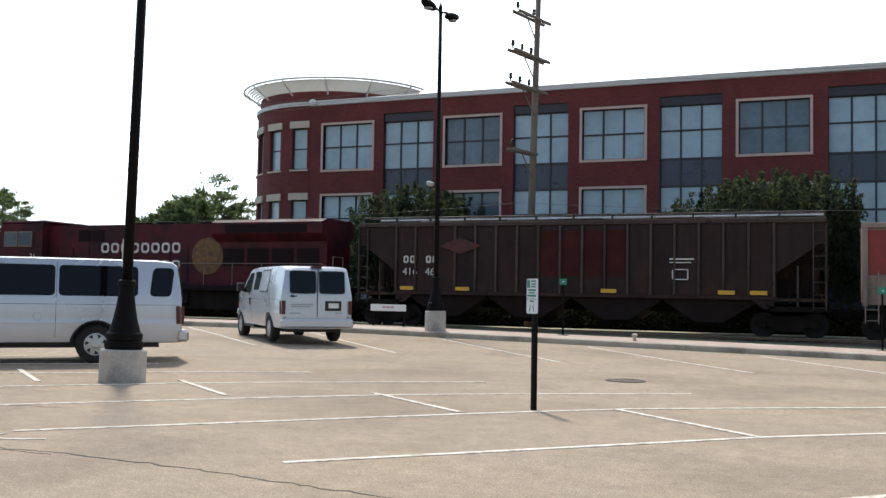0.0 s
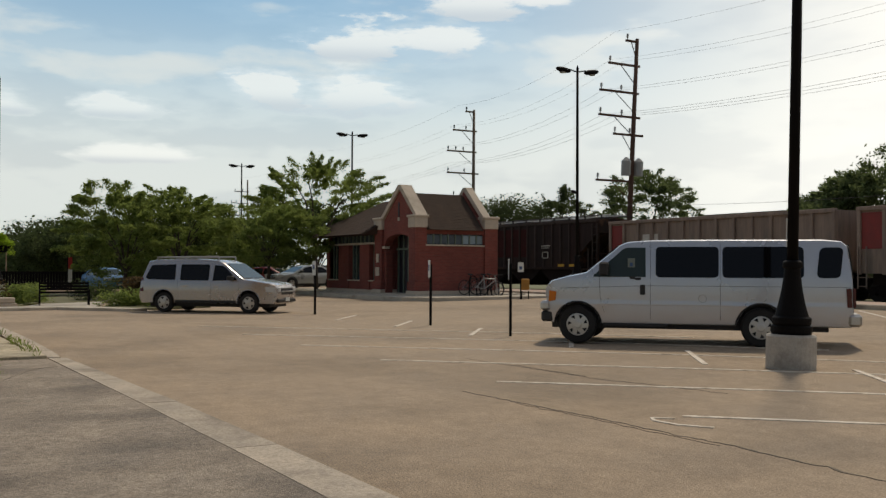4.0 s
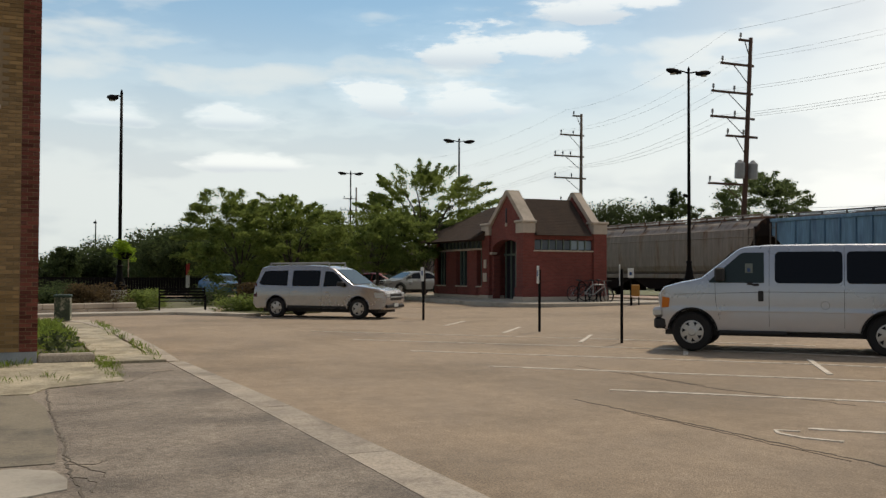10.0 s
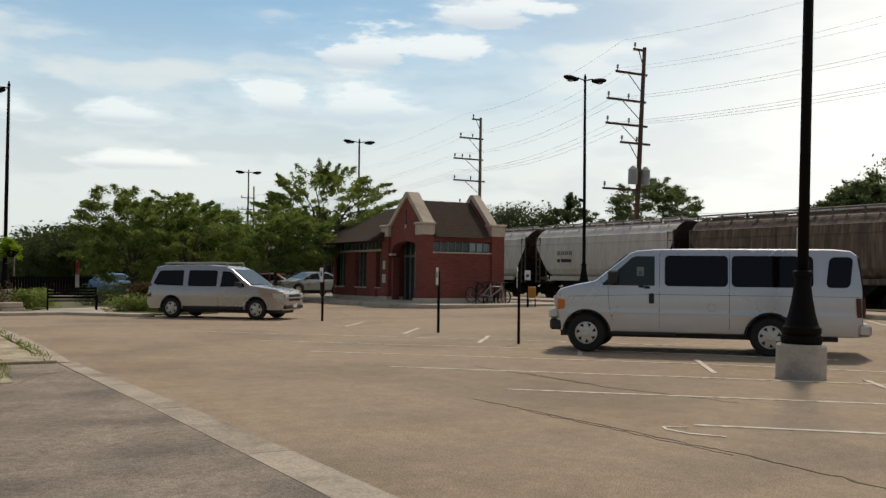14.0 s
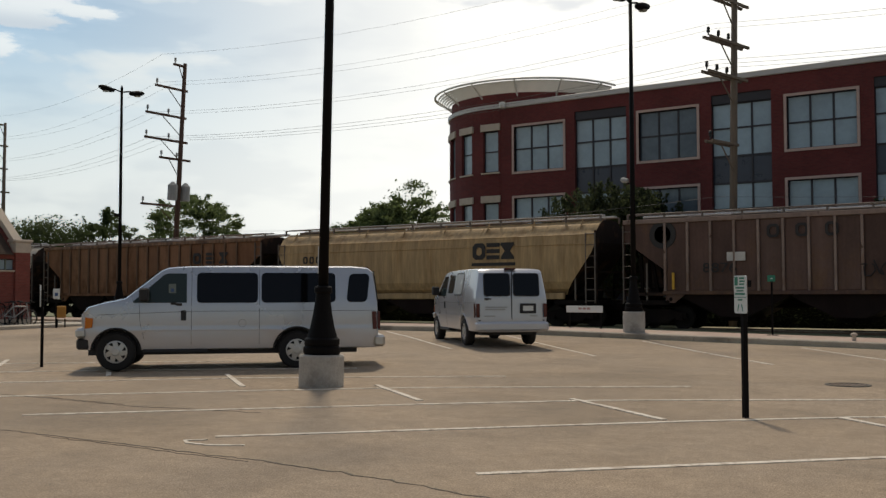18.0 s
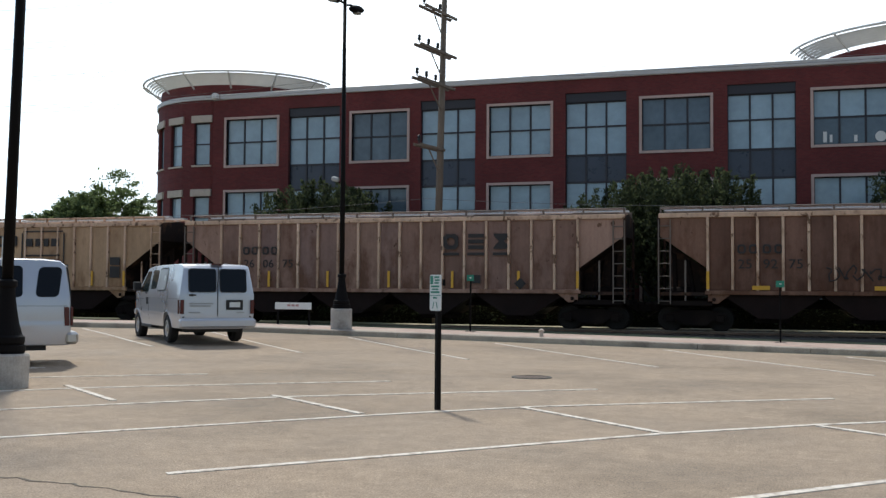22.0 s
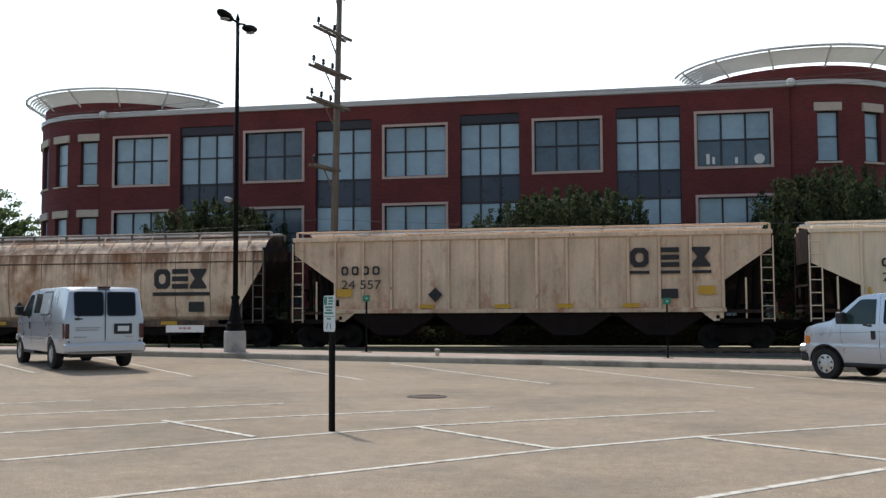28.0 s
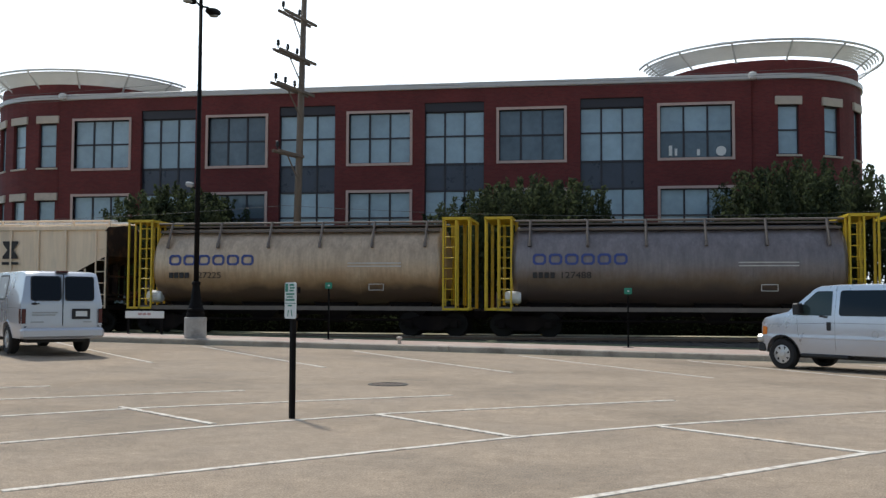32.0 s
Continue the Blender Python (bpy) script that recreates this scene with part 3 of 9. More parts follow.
def track():
    bm = B()
    pts = [(31.2, -0.5), (31.46, -0.46), (34.0, -0.42), (35.6, -0.32), (36.7, -0.03), (39.05, -0.02), (39.2, -0.25)]
    prism(bm, pts, "x", -420, 220)
    tagged(part("track_bed", bm, BALLAST), "stone ballast under the railway track", "track bed", kind="structure")
    bm = B()
    for side in (-0.75, 0.75):
        y = TRACK_Y + side
        prism(bm, [(y - 0.07, 0.0), (y - 0.01, 0.02), (y - 0.01, 0.09), (y - 0.035, 0.095), (y - 0.035, RAIL_Z), (y + 0.035, RAIL_Z), (y + 0.035, 0.095), (y + 0.01, 0.09),
                   (y + 0.01, 0.02), (y + 0.07, 0.0)], "x", -420, 220)
    rails = tagged(part("rails", bm, RAIL), "pair of brown rusted steel rails with polished heads", "rails", kind="structure")
    for side in (-0.75, 0.75):
        y = TRACK_Y + side
        part("rail_head", box(B(), -420, 220, y - 0.037, y + 0.037, 0.094, RAIL_Z + 0.003, 0.006), RAIL_HEAD, rails)
    bm = B()
    for k in range(170):
        box(bm, -70 + 0.6 * k, -69.78 + 0.6 * k, TRACK_Y - 1.3, TRACK_Y + 1.3, -0.1, 0.005)
    tagged(part("sleepers", bm, TIE), "dark wooden sleepers in ballast", "sleepers", kind="stuff")
    bm = B()
    prism(bm, [(39.3, -0.3), (39.3, 0.0), (39.7, 0.085), (41.0, 0.10), (41.2, -0.3)], "x", -120, 80)
    tagged(part("verge", bm, GRAVEL), "pale dusty gravel verge beyond the railway track", "verge", kind="structure")


track()


def near_gutter():
    """The flush concrete gutter, the old asphalt apron behind it, the walk and the kerb that rises beside the lot."""
    bm = B()
    rng = random.Random(2)
    xs = [13.2 - 3.05 * k for k in range(11)]
    for a, b in zip(xs, xs[1:]):
        b += 0.015
        j = rng.uniform(-0.001, 0.001)
        # The strip narrows where it runs into the walk.
        pa, pb = ((max(0.0, (-10.0 - x) / 7.3) if x < -10 else 0.0) for x in (a, b))
        prism(bm, [(b, 2.73 - 0.11 * pb), (a, 2.73 - 0.11 * pa), (a, 3.13 - 0.24 * pa), (b, 3.13 - 0.24 * pb)], "z", -0.1, 0.010 + j)
    laid("gutter", bm, WORN_KERB, "flush concrete gutter strip with open joints", "gutter", "gutter_slab")
    bm = B()
    rngs = [(-17.25, 2.60), (-17.25, 1.68), (-14.5, 1.62), (-13.9, 0.62), (-13.3, 0.4), (-13.0, -12.0), (14, -12.0), (14, 2.74), (-10.0, 2.74)]
    prism(bm, rngs, "z", -0.1, 0.006)
    tagged(part("apron", bm, ASPHALT_OLD), "patched grey asphalt apron with cracks", "pavement", kind="structure")
    # Worn concrete beside the brick house, and the light walk that leads on.
    bm = B()
    prism(bm, [(-13.35, 0.42), (-13.95, 0.64), (-14.5, 1.64), (-17.2, 1.66), (-17.6, 1.45), (-17.8, 0.55), (-17.8, -12), (-13.05, -12)], "z", -0.1, 0.02)
    tagged(part("house_slab", bm, CONCRETE_OLD), "broken pale concrete slab with weeds in its joints", "pavement", kind="structure")
    bm = B()
    for k in range(10):
        a, b = -17.3 - 1.5 * k, -18.785 - 1.5 * k
        box(bm, b, a, 1.55, 2.42 if k else 2.6, -0.1, 0.05 + 0.004 * (k % 3), 0.008)
    laid("walkway", bm, CONCRETE_OLD, "pale concrete footpath in slabs", "pavement", "slab")
    bm = B()
    line = [(-17.35, 2.82, 0.005), (-18.2, 2.84, 0.02), (-20.5, 2.86, 0.035), (-24, 2.84, 0.04), (-27.5, 2.72, 0.05), (-30.0, 2.45, 0.06), (-31.6, 1.8, 0.07), (-32.2, 0.9, 0.08), (-32.4, -6.0, 0.08)]
    rows = [[bm.verts.new(c) for c in ((x, y, -0.1), (x, y, h + 0.01), (x - 0.03, y - 0.36, h + 0.012), (x - 0.03, y - 0.37, -0.1))] for x, y, h in line]
    for p, q in zip(rows, rows[1:]):
        for k in range(3):
            bm.faces.new((p[k], p[k + 1], q[k + 1], q[k]))
    bmesh.ops.recalc_face_normals(bm, faces=bm.faces)
    tagged(part("kerb", bm, WORN_KERB), "low worn concrete kerb with grass along it", "kerb", kind="structure")


near_gutter()


# ---- red office building ----
def office():
    """Three storeys of red brick between two round corner towers with white steel crowns."""
    Y, Z1, X0, X1 = 48.0, 12.12, -28.0, 7.7
    bld = thing("office_building", pose(0, 0, 0), "three-storey red brick office building with round corner towers", "building")
    wins = [(-27.17, -24.06), (-19.66, -16.53), (-12.1, -8.93), (-4.42, -1.2), (3.42, 6.8)]
    bays = [(-23.38, -20.37), (-15.8, -12.84), (-8.18, -5.17), (-0.42, 2.65)]
    holes = []
    for a, b in wins:
        holes += [(a, b, 8.43, 10.98), (a, b, 4.38, 6.93), (a, b, 0.9, 2.9)]
    for a, b in bays:
        holes += [(a, b, 0.6, 11.45)]
    xs = sorted({X0, X1, *[h[0] for h in holes], *[h[1] for h in holes]})
    zs = sorted({0.0, Z1, *[h[2] for h in holes], *[h[3] for h in holes]})
    bm = B()
    for i in range(len(xs) - 1):
        for j in range(len(zs) - 1):
            cx, cz = (xs[i] + xs[i + 1]) / 2, (zs[j] + zs[j + 1]) / 2
            if not any(h[0] < cx < h[1] and h[2] < cz < h[3] for h in holes):
                box(bm, xs[i], xs[i + 1], Y, Y + 0.35, zs[j], zs[j + 1])
    bmesh.ops.remove_doubles(bm, verts=bm.verts, dist=0.001)
    part("wall", bm, BRICK_RED, bld)
    bm = B()
    box(bm, X0, X1, Y + 17.6, Y + 18, 0, Z1)
    box(bm, X0 - 4.9, X0 - 4.5, Y + 5, Y + 18, 0, Z1)
    box(bm, X1 + 5.7, X1 + 6.1, Y + 5, Y + 18, 0, Z1)
    part("wall", bm, BRICK_RED, bld)
    bm = B()
    box(bm, X0, X1, Y + 0.36, Y + 17.6, Z1 - 0.7, Z1 - 0.4)
    box(bm, X0 - 4.4, X1 + 5.6, Y + 6, Y + 17.6, Z1 - 0.7, Z1 - 0.41)
    part("roof", bm, SHINGLE, bld)
    # Plain dark sheet behind the openings across the whole front.
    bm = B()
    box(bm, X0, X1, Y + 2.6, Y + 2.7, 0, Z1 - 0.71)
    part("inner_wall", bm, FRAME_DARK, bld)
    bm = B()
    box(bm, X0, X1, Y - 0.10, Y + 0.45, Z1, Z1 + 0.30, 0.03)
    part("coping", bm, COPING, bld, "pale metal coping")
    # Windows with pale surrounds.
    rng = random.Random(9)
    dims = {0: GLASS_BLIND, 1: GLASS_DARK, 2: GLASS_BLIND, 3: GLASS_DARK, 4: GLASS_BLIND}

    def panes(win, a, b, z0, z1, cols, rows_, mat, y):
        w = (b - a) / cols
        for i in range(cols):
            for j, (p, q) in enumerate(rows_):
                bm = B()
                box(bm, a + w * i + 0.03, a + w * (i + 1) - 0.03, y, y + 0.02, p + 0.03, q - 0.03)
                part("pane", bm, mat[j] if isinstance(mat, tuple) else mat, win)
        bm = B()
        for i in range(cols + 1):
            box(bm, a + w * i - 0.045, a + w * i + 0.045, y - 0.05, y + 0.05, z0, z1)
        for z in sorted({r[0] for r in rows_} | {r[1] for r in rows_}):
            box(bm, a, b, y - 0.045, y + 0.045, z - 0.042, z + 0.042)
        part("window_frame", bm, FRAME_DARK, win)

    for n, (a, b) in enumerate(wins):
        for z0, z1 in ((8.43, 10.98), (4.38, 6.93), (0.9, 2.9)):
            win = part("window", box(B(), a, b, Y + 0.31, Y + 0.34, z0, z1), FRAME_DARK, bld)
            bm = B()
            t = 0.13
            for q in ((a - t, b + t, z1, z1 + t), (a - t, b + t, z0 - t, z0), (a - t, a, z0, z1), (b, b + t, z0, z1)):
                box(bm, q[0], q[1], Y - 0.05, Y + 0.2, q[2], q[3])
            part("surround", bm, TRIM_BEIGE, win)
            mid = z0 + (z1 - z0) * 0.5
            panes(win, a, b, z0, z1, 3, [(z0, mid), (mid, z1)], (GLASS_DARK, GLASS_BLIND) if n == 4 and z0 > 8 else dims[n], Y + 0.2)
    for a, b in bays:
        bay = part("window_bay", box(B(), a, b, Y + 0.36, Y + 0.39, 0.6, 11.45), FRAME_DARK, bld, "full-height glazed bay with dark spandrels")
        part("header_panel", box(B(), a, b, Y + 0.1, Y + 0.3, 11.0, 11.45), FRAME_DARK, bay)
        lit = [(8.35, 9.75), (9.75, 10.98)]
        panes(bay, a, b, 7.0, 10.98, 3, lit, GLASS_BLIND, Y + 0.25)
        panes(bay, a, b, 7.0, 8.33, 3, [(7.0, 8.33)], DARK_PANEL, Y + 0.24)
        panes(bay, a, b, 3.0, 6.98, 3, [(4.35, 5.7), (5.7, 6.98)], GLASS_BLIND, Y + 0.25)
        panes(bay, a, b, 0.6, 4.33, 3, [(0.6, 3.0), (3.0, 4.33)], DARK_PANEL, Y + 0.24)
    # Things on the sill of one upper office window.
    bm = B()
    for dx, w, h in ((0.42, 0.16, 0.5), (0.7, 0.12, 0.35), (1.75, 0.14, 0.3)):
        box(bm, 3.42 + dx, 3.42 + dx + w, Y + 0.15, Y + 0.17, 8.55, 8.55 + h)
    lathe(bm, [(0.24, 0), (0.24, 0.02)], 16, pose(6.3, Y + 0.17, 8.75, 90))
    split("window_clutter", bm, WHITE_STEEL, bld)

    # Corner towers.
    for cx, side in ((-28.8, -1), (8.75, 1)):
        R, cy = 5.1, 53.1
        tower = part("tower", B(), BRICK_RED, bld)
        me = tower.data
        bm = B()
        seg = 72
        span = [math.radians(-180 + 360 * k / seg) for k in range(seg)]
        # Windows on the bow, at angles measured from the front.
        angs = [-0.7, 20.4, 41.5, 62.5] if side < 0 else [7.6, 34.0, 60.0]
        hole = [(math.radians(d - 5.6), math.radians(d + 5.6)) for d in angs]
        bounds = sorted({math.radians(-100), math.radians(100), *[h for p in hole for h in p], *[math.radians(-98 + 7 * k) for k in range(29)]})
        zz = [0.0, 4.4, 6.75, 8.5, 10.9, 12.2]
        for a, b in zip(bounds, bounds[1:]):
            for z0, z1 in zip(zz, zz[1:]):
                mid = (a + b) / 2
                if any(p < mid < q for p, q in hole) and (z0, z1) in ((4.4, 6.75), (8.5, 10.9)):
                    continue
                pts = []
                for r in (R, R - 0.35):
                    for ang in (a, b):
                        pts.append((cx + side * r * math.sin(ang), cy - r * math.cos(ang)))
                q = [pts[0], pts[1], pts[3], pts[2]]
                prism(bm, q, "z", z0, z1)
        bmesh.ops.remove_doubles(bm, verts=bm.verts, dist=0.001)
        lathe(bm, [(R - 0.12, 12.2), (R - 0.12, 13.1)], 48, pose(cx, cy, 0))
        bm.to_mesh(me)
        bm.free()
        bm = B()
        lathe(bm, [(R + 0.1, 12.16), (R + 0.1, 12.40), (R - 0.1, 12.42), (R - 0.1, 12.16)], 64, pose(cx, cy, 0))
        part("coping", bm, COPING, tower, "pale metal coping")
        for d in angs:
            ang = math.radians(d)
            m = pose(cx + side * (R - 0.2) * math.sin(ang), cy - (R - 0.2) * math.cos(ang), 0, 0, 0, side * d)
            for z0, z1 in ((4.4, 6.75), (8.5, 10.9)):
                win = part("window", box(B(), -0.55, 0.55, 0.1, 0.13, z0, z1), FRAME_DARK, tower, m=m)
                part("pane", box(B(), -0.46, 0.46, 0.03, 0.05, z0 + 0.05, (z0 + z1) / 2 - 0.03), GLASS_BLIND, win)
                part("pane", box(B(), -0.46, 0.46, 0.03, 0.05, (z0 + z1) / 2 + 0.03, z1 - 0.05), GLASS_BLIND, win)
                bm = B()
                for q in ((-0.52, -0.44, z0, z1), (0.44, 0.52, z0, z1), (-0.5, 0.5, z0, z0 + 0.07), (-0.5, 0.5, z1 - 0.07, z1), (-0.5, 0.5, (z0 + z1) / 2 - 0.035, (z0 + z1) / 2 + 0.035)):
                    box(bm, q[0], q[1], -0.02, 0.09, q[2], q[3])
                part("window_frame", bm, FRAME_DARK, win)
                part("lintel", box(B(), -0.64, 0.64, -0.26, 0.0, z1, z1 + 0.40, 0.01), STONE_TRIM, win)
                part("sill", box(B(), -0.6, 0.6, -0.26, 0.0, z0 - 0.09, z0), STONE_TRIM, win)
        # The white crown: an outer rail, five ring blades that rise outwards, and brackets.
        crown = part("crown", B(), WHITE_STEEL, bld, "white steel sunshade ring")
        n, lift = 56, 0.0 if side < 0 else 0.16
        f0, f1 = math.radians(-82), math.radians(125)
        ring = lambda r, z, k: (cx + side * (r + lift) * math.sin(f0 + (f1 - f0) * k / n), cy - (r + lift) * math.cos(f0 + (f1 - f0) * k / n), z + lift)  # noqa: E731
        bm = B()
        for k in range(n):
            rod(bm, ring(6.0, 13.62, k), ring(6.0, 13.62, k + 1), 0.065, seg=6)
        bm.to_mesh(crown.data)
        bm.free()
        for j in range(6):
            r, z = 5.14 + 0.125 * j, 13.0 + 0.088 * j
            bm = B()
            rows = [[bm.verts.new(ring(q, h, k)) for q, h in ((r, z), (r + 0.03, z + 0.12), (r + 0.045, z + 0.12), (r + 0.015, z))] for k in range(n + 1)]
            for p, q in zip(rows, rows[1:]):
                for i in range(4):
                    bm.faces.new((p[i], p[(i + 1) % 4], q[(i + 1) % 4], q[i]))
            bm.faces.new(rows[0])
            bm.faces.new(rows[-1][::-1])
            bmesh.ops.recalc_face_normals(bm, faces=bm.faces)
            part("blade", bm, WHITE_STEEL, crown)
        for k in range(3, n + 1, 7):
            bm = B()
            rod(bm, ring(6.0, 13.62, k), ring(4.95, 12.86, k), 0.05, seg=6)
            part("bracket", bm, WHITE_STEEL, crown)
        bm = B()
        lathe(bm, [(0.14, 0), (0.2, 0.08), (0.2, 0.3), (0.1, 0.36)], 10, pose(cx - side * 1.0, 47.8, 12.1))
        part("roof_lamp", bm, WHITE_STEEL, bld)


office()

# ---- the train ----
# Shade beneath the cars is put into these near-black colours, over soot and grime.
UNDER = material("grimy_shaded_underframe", (0.010, 0.007, 0.0065), 0.9, spec=0.12, var=0.3, scale=2, fine=20, bump=0.3, dirt=(0.017, 0.012, 0.010), amount=0.3)
SHADED_BAY = material("sooty_shaded_bay", (0.017, 0.010, 0.009), 0.9, spec=0.12, var=0.3, scale=1.5, fine=20, bump=0.2, dirt=(0.018, 0.012, 0.011), amount=0.5)
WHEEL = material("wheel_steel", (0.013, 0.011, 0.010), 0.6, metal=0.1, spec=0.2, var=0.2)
YELLOW = material("yellow_paint", (0.62, 0.42, 0.02), 0.5, var=0.12, bump=0.05, dirt=(0.3, 0.2, 0.03), amount=0.25, dirt_scale=2)
# Sooty and rusty; shade inside the car ends is put into the colour.
SHADED_END = material("sooty_shaded_end", (0.028, 0.018, 0.015), 0.85, spec=0.2, var=0.3, scale=2, fine=15, bump=0.1, dirt=(0.10, 0.05, 0.03), amount=0.35, dirt_scale=1.2)
# Light tan steel, darkened here for the shade on the ladders.
PALE_RAIL = material("shaded_grimy_steel", (0.15, 0.12, 0.10), 0.7, var=0.2)
# High base colour stands in for the sun glinting on the boards.
GALVANISED_GLINT = material("galvanised_glint", (0.66, 0.65, 0.64), 0.45, metal=0.2, var=0.25, scale=0.7, fine=14, bump=0.05)
TRAIN = []


def car_paint(name, col, dirt, amount, var=0.16, streak=0.45):
    col = (col[0], col[1] * 0.92, col[2] * 0.84)
    return material(name, col, 0.75, var=var, scale=1.1, fine=9, bump=0.08, dirt=dirt, amount=amount, dirt_scale=1.3, stretch=(1.0, 1.0, 0.22), streak=streak)


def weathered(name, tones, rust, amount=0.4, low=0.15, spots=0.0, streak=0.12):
    """Old car paint: each sheet has its own tone, with soft clouds, fine runs, a rust colour mixed in more towards the
    bottom, and flaked spots.
    """
    tones = [(r * 1.02, g * 0.93, b * 0.90) for r, g, b in tones]
    m = bpy.data.materials.new(name)
    m.use_nodes = True
    nt = m.node_tree
    p = nt.nodes["Principled BSDF"]
    p.inputs["Roughness"].default_value = 0.72
    p.inputs["Specular IOR Level"].default_value = 0.14
    co = nt.nodes.new("ShaderNodeTexCoord")
    oi = nt.nodes.new("ShaderNodeObjectInfo")

    def sum_of(op, a, b):
        n = nt.nodes.new("ShaderNodeMath")
        n.operation = op
        for k, v in enumerate((a, b)):
            if isinstance(v, (int, float)):
                n.inputs[k].default_value = v
            else:
                nt.links.new(v, n.inputs[k])
        return n.outputs[0]

    shift = sum_of("MULTIPLY", oi.outputs["Random"], 37.0)

    def cloud(scale, stretch, detail=6.0, rough=0.6):
        mp = nt.nodes.new("ShaderNodeMapping")
        mp.inputs["Scale"].default_value = stretch
        nt.links.new(co.outputs["Object"], mp.inputs["Vector"])
        n = nt.nodes.new("ShaderNodeTexNoise")
        n.noise_dimensions = "4D"
        n.inputs["Scale"].default_value, n.inputs["Detail"].default_value, n.inputs["Roughness"].default_value = scale, detail, rough
        nt.links.new(mp.outputs[0], n.inputs["Vector"])
        nt.links.new(shift, n.inputs["W"])
        return n.outputs["Fac"]

    def ranged(v, lo, hi, a, b):
        n = nt.nodes.new("ShaderNodeMapRange")
        n.clamp = True
        for k, q in zip(("From Min", "From Max", "To Min", "To Max"), (lo, hi, a, b)):
            n.inputs[k].default_value = q
        nt.links.new(v, n.inputs["Value"])
        return n.outputs["Result"]

    def blend(fac, a, col):
        mx = nt.nodes.new("ShaderNodeMix")
        mx.data_type = "RGBA"
        nt.links.new(fac, mx.inputs[0])
        nt.links.new(a, mx.inputs[6])
        mx.inputs[7].default_value = (*col, 1)
        return mx.outputs[2]

    ramp = nt.nodes.new("ShaderNodeValToRGB")
    el = ramp.color_ramp.elements
    el[0].color, el[1].color, el[1].position = (*tones[0], 1), (*tones[-1], 1), 1.0
    for k in range(1, len(tones) - 1):
        e = el.new(k / (len(tones) - 1))
        e.color = (*tones[k], 1)
    nt.links.new(oi.outputs["Random"], ramp.inputs["Fac"])
    colour = ramp.outputs["Color"]
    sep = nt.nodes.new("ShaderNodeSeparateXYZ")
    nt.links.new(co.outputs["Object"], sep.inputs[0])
    more_below = ranged(sep.outputs[2], 1.5, 3.2, low, 0.0)
    mask = ranged(sum_of("ADD", cloud(1.5, (1.0, 1.0, 0.5), 9.0, 0.65), more_below), 0.66 - 0.3 * amount, 0.84 - 0.3 * amount, 0.0, 0.9)
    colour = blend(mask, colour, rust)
    if spots:
        flake = ranged(cloud(4.2, (1.0, 1.0, 0.7), 7.0, 0.6), 0.66 - 0.25 * spots, 0.70 - 0.25 * spots, 0.0, 0.9)
        colour = blend(flake, colour, tuple(0.5 * c for c in rust))
    k = sum_of("MULTIPLY", ranged(cloud(0.8, (1.0, 1.0, 0.6), 3.0), 0.3, 0.7, 0.82, 1.18), ranged(cloud(5.0, (1.0, 1.0, 0.05), 4.0), 0.3, 0.7, 1 - streak, 1 + streak))
    k = sum_of("MULTIPLY", k, ranged(cloud(13.0, (1.0, 1.0, 0.6), 4.0), 0.3, 0.7, 0.92, 1.08))
    mul = nt.nodes.new("ShaderNodeVectorMath")
    mul.operation = "SCALE"
    nt.links.new(colour, mul.inputs[0])
    nt.links.new(k, mul.inputs["Scale"])
    nt.links.new(mul.outputs[0], p.inputs["Base Color"])
    return m


TEXTS = {}


def lettering(car, text, x, z, h, mat, y=-1.56, wide=1.0, name="stencil"):
    """Characters in the built-in font, standing proud of the side that faces the lot; x is their left end."""
    if text not in TEXTS:
        c = bpy.data.curves.new("stencil", "FONT")
        c.body, c.extrude = text, 0.004
        tmp = bpy.data.objects.new("stencil_source", c)
        scene.collection.objects.link(tmp)
        bpy.context.view_layer.update()
        TEXTS[text] = bpy.data.meshes.new_from_object(tmp.evaluated_get(bpy.context.evaluated_depsgraph_get()))
        bpy.data.objects.remove(tmp)
        bpy.data.curves.remove(c)
    me = TEXTS[text].copy()
    s = h / 0.70
    me.transform(Matrix.Diagonal((s * wide, s, 1, 1)))
    me.materials.clear()
    me.materials.append(mat)
    ob = new(name, me)
    ob.parent, ob.matrix_basis = car, pose(x, y, z, 90)
    return ob


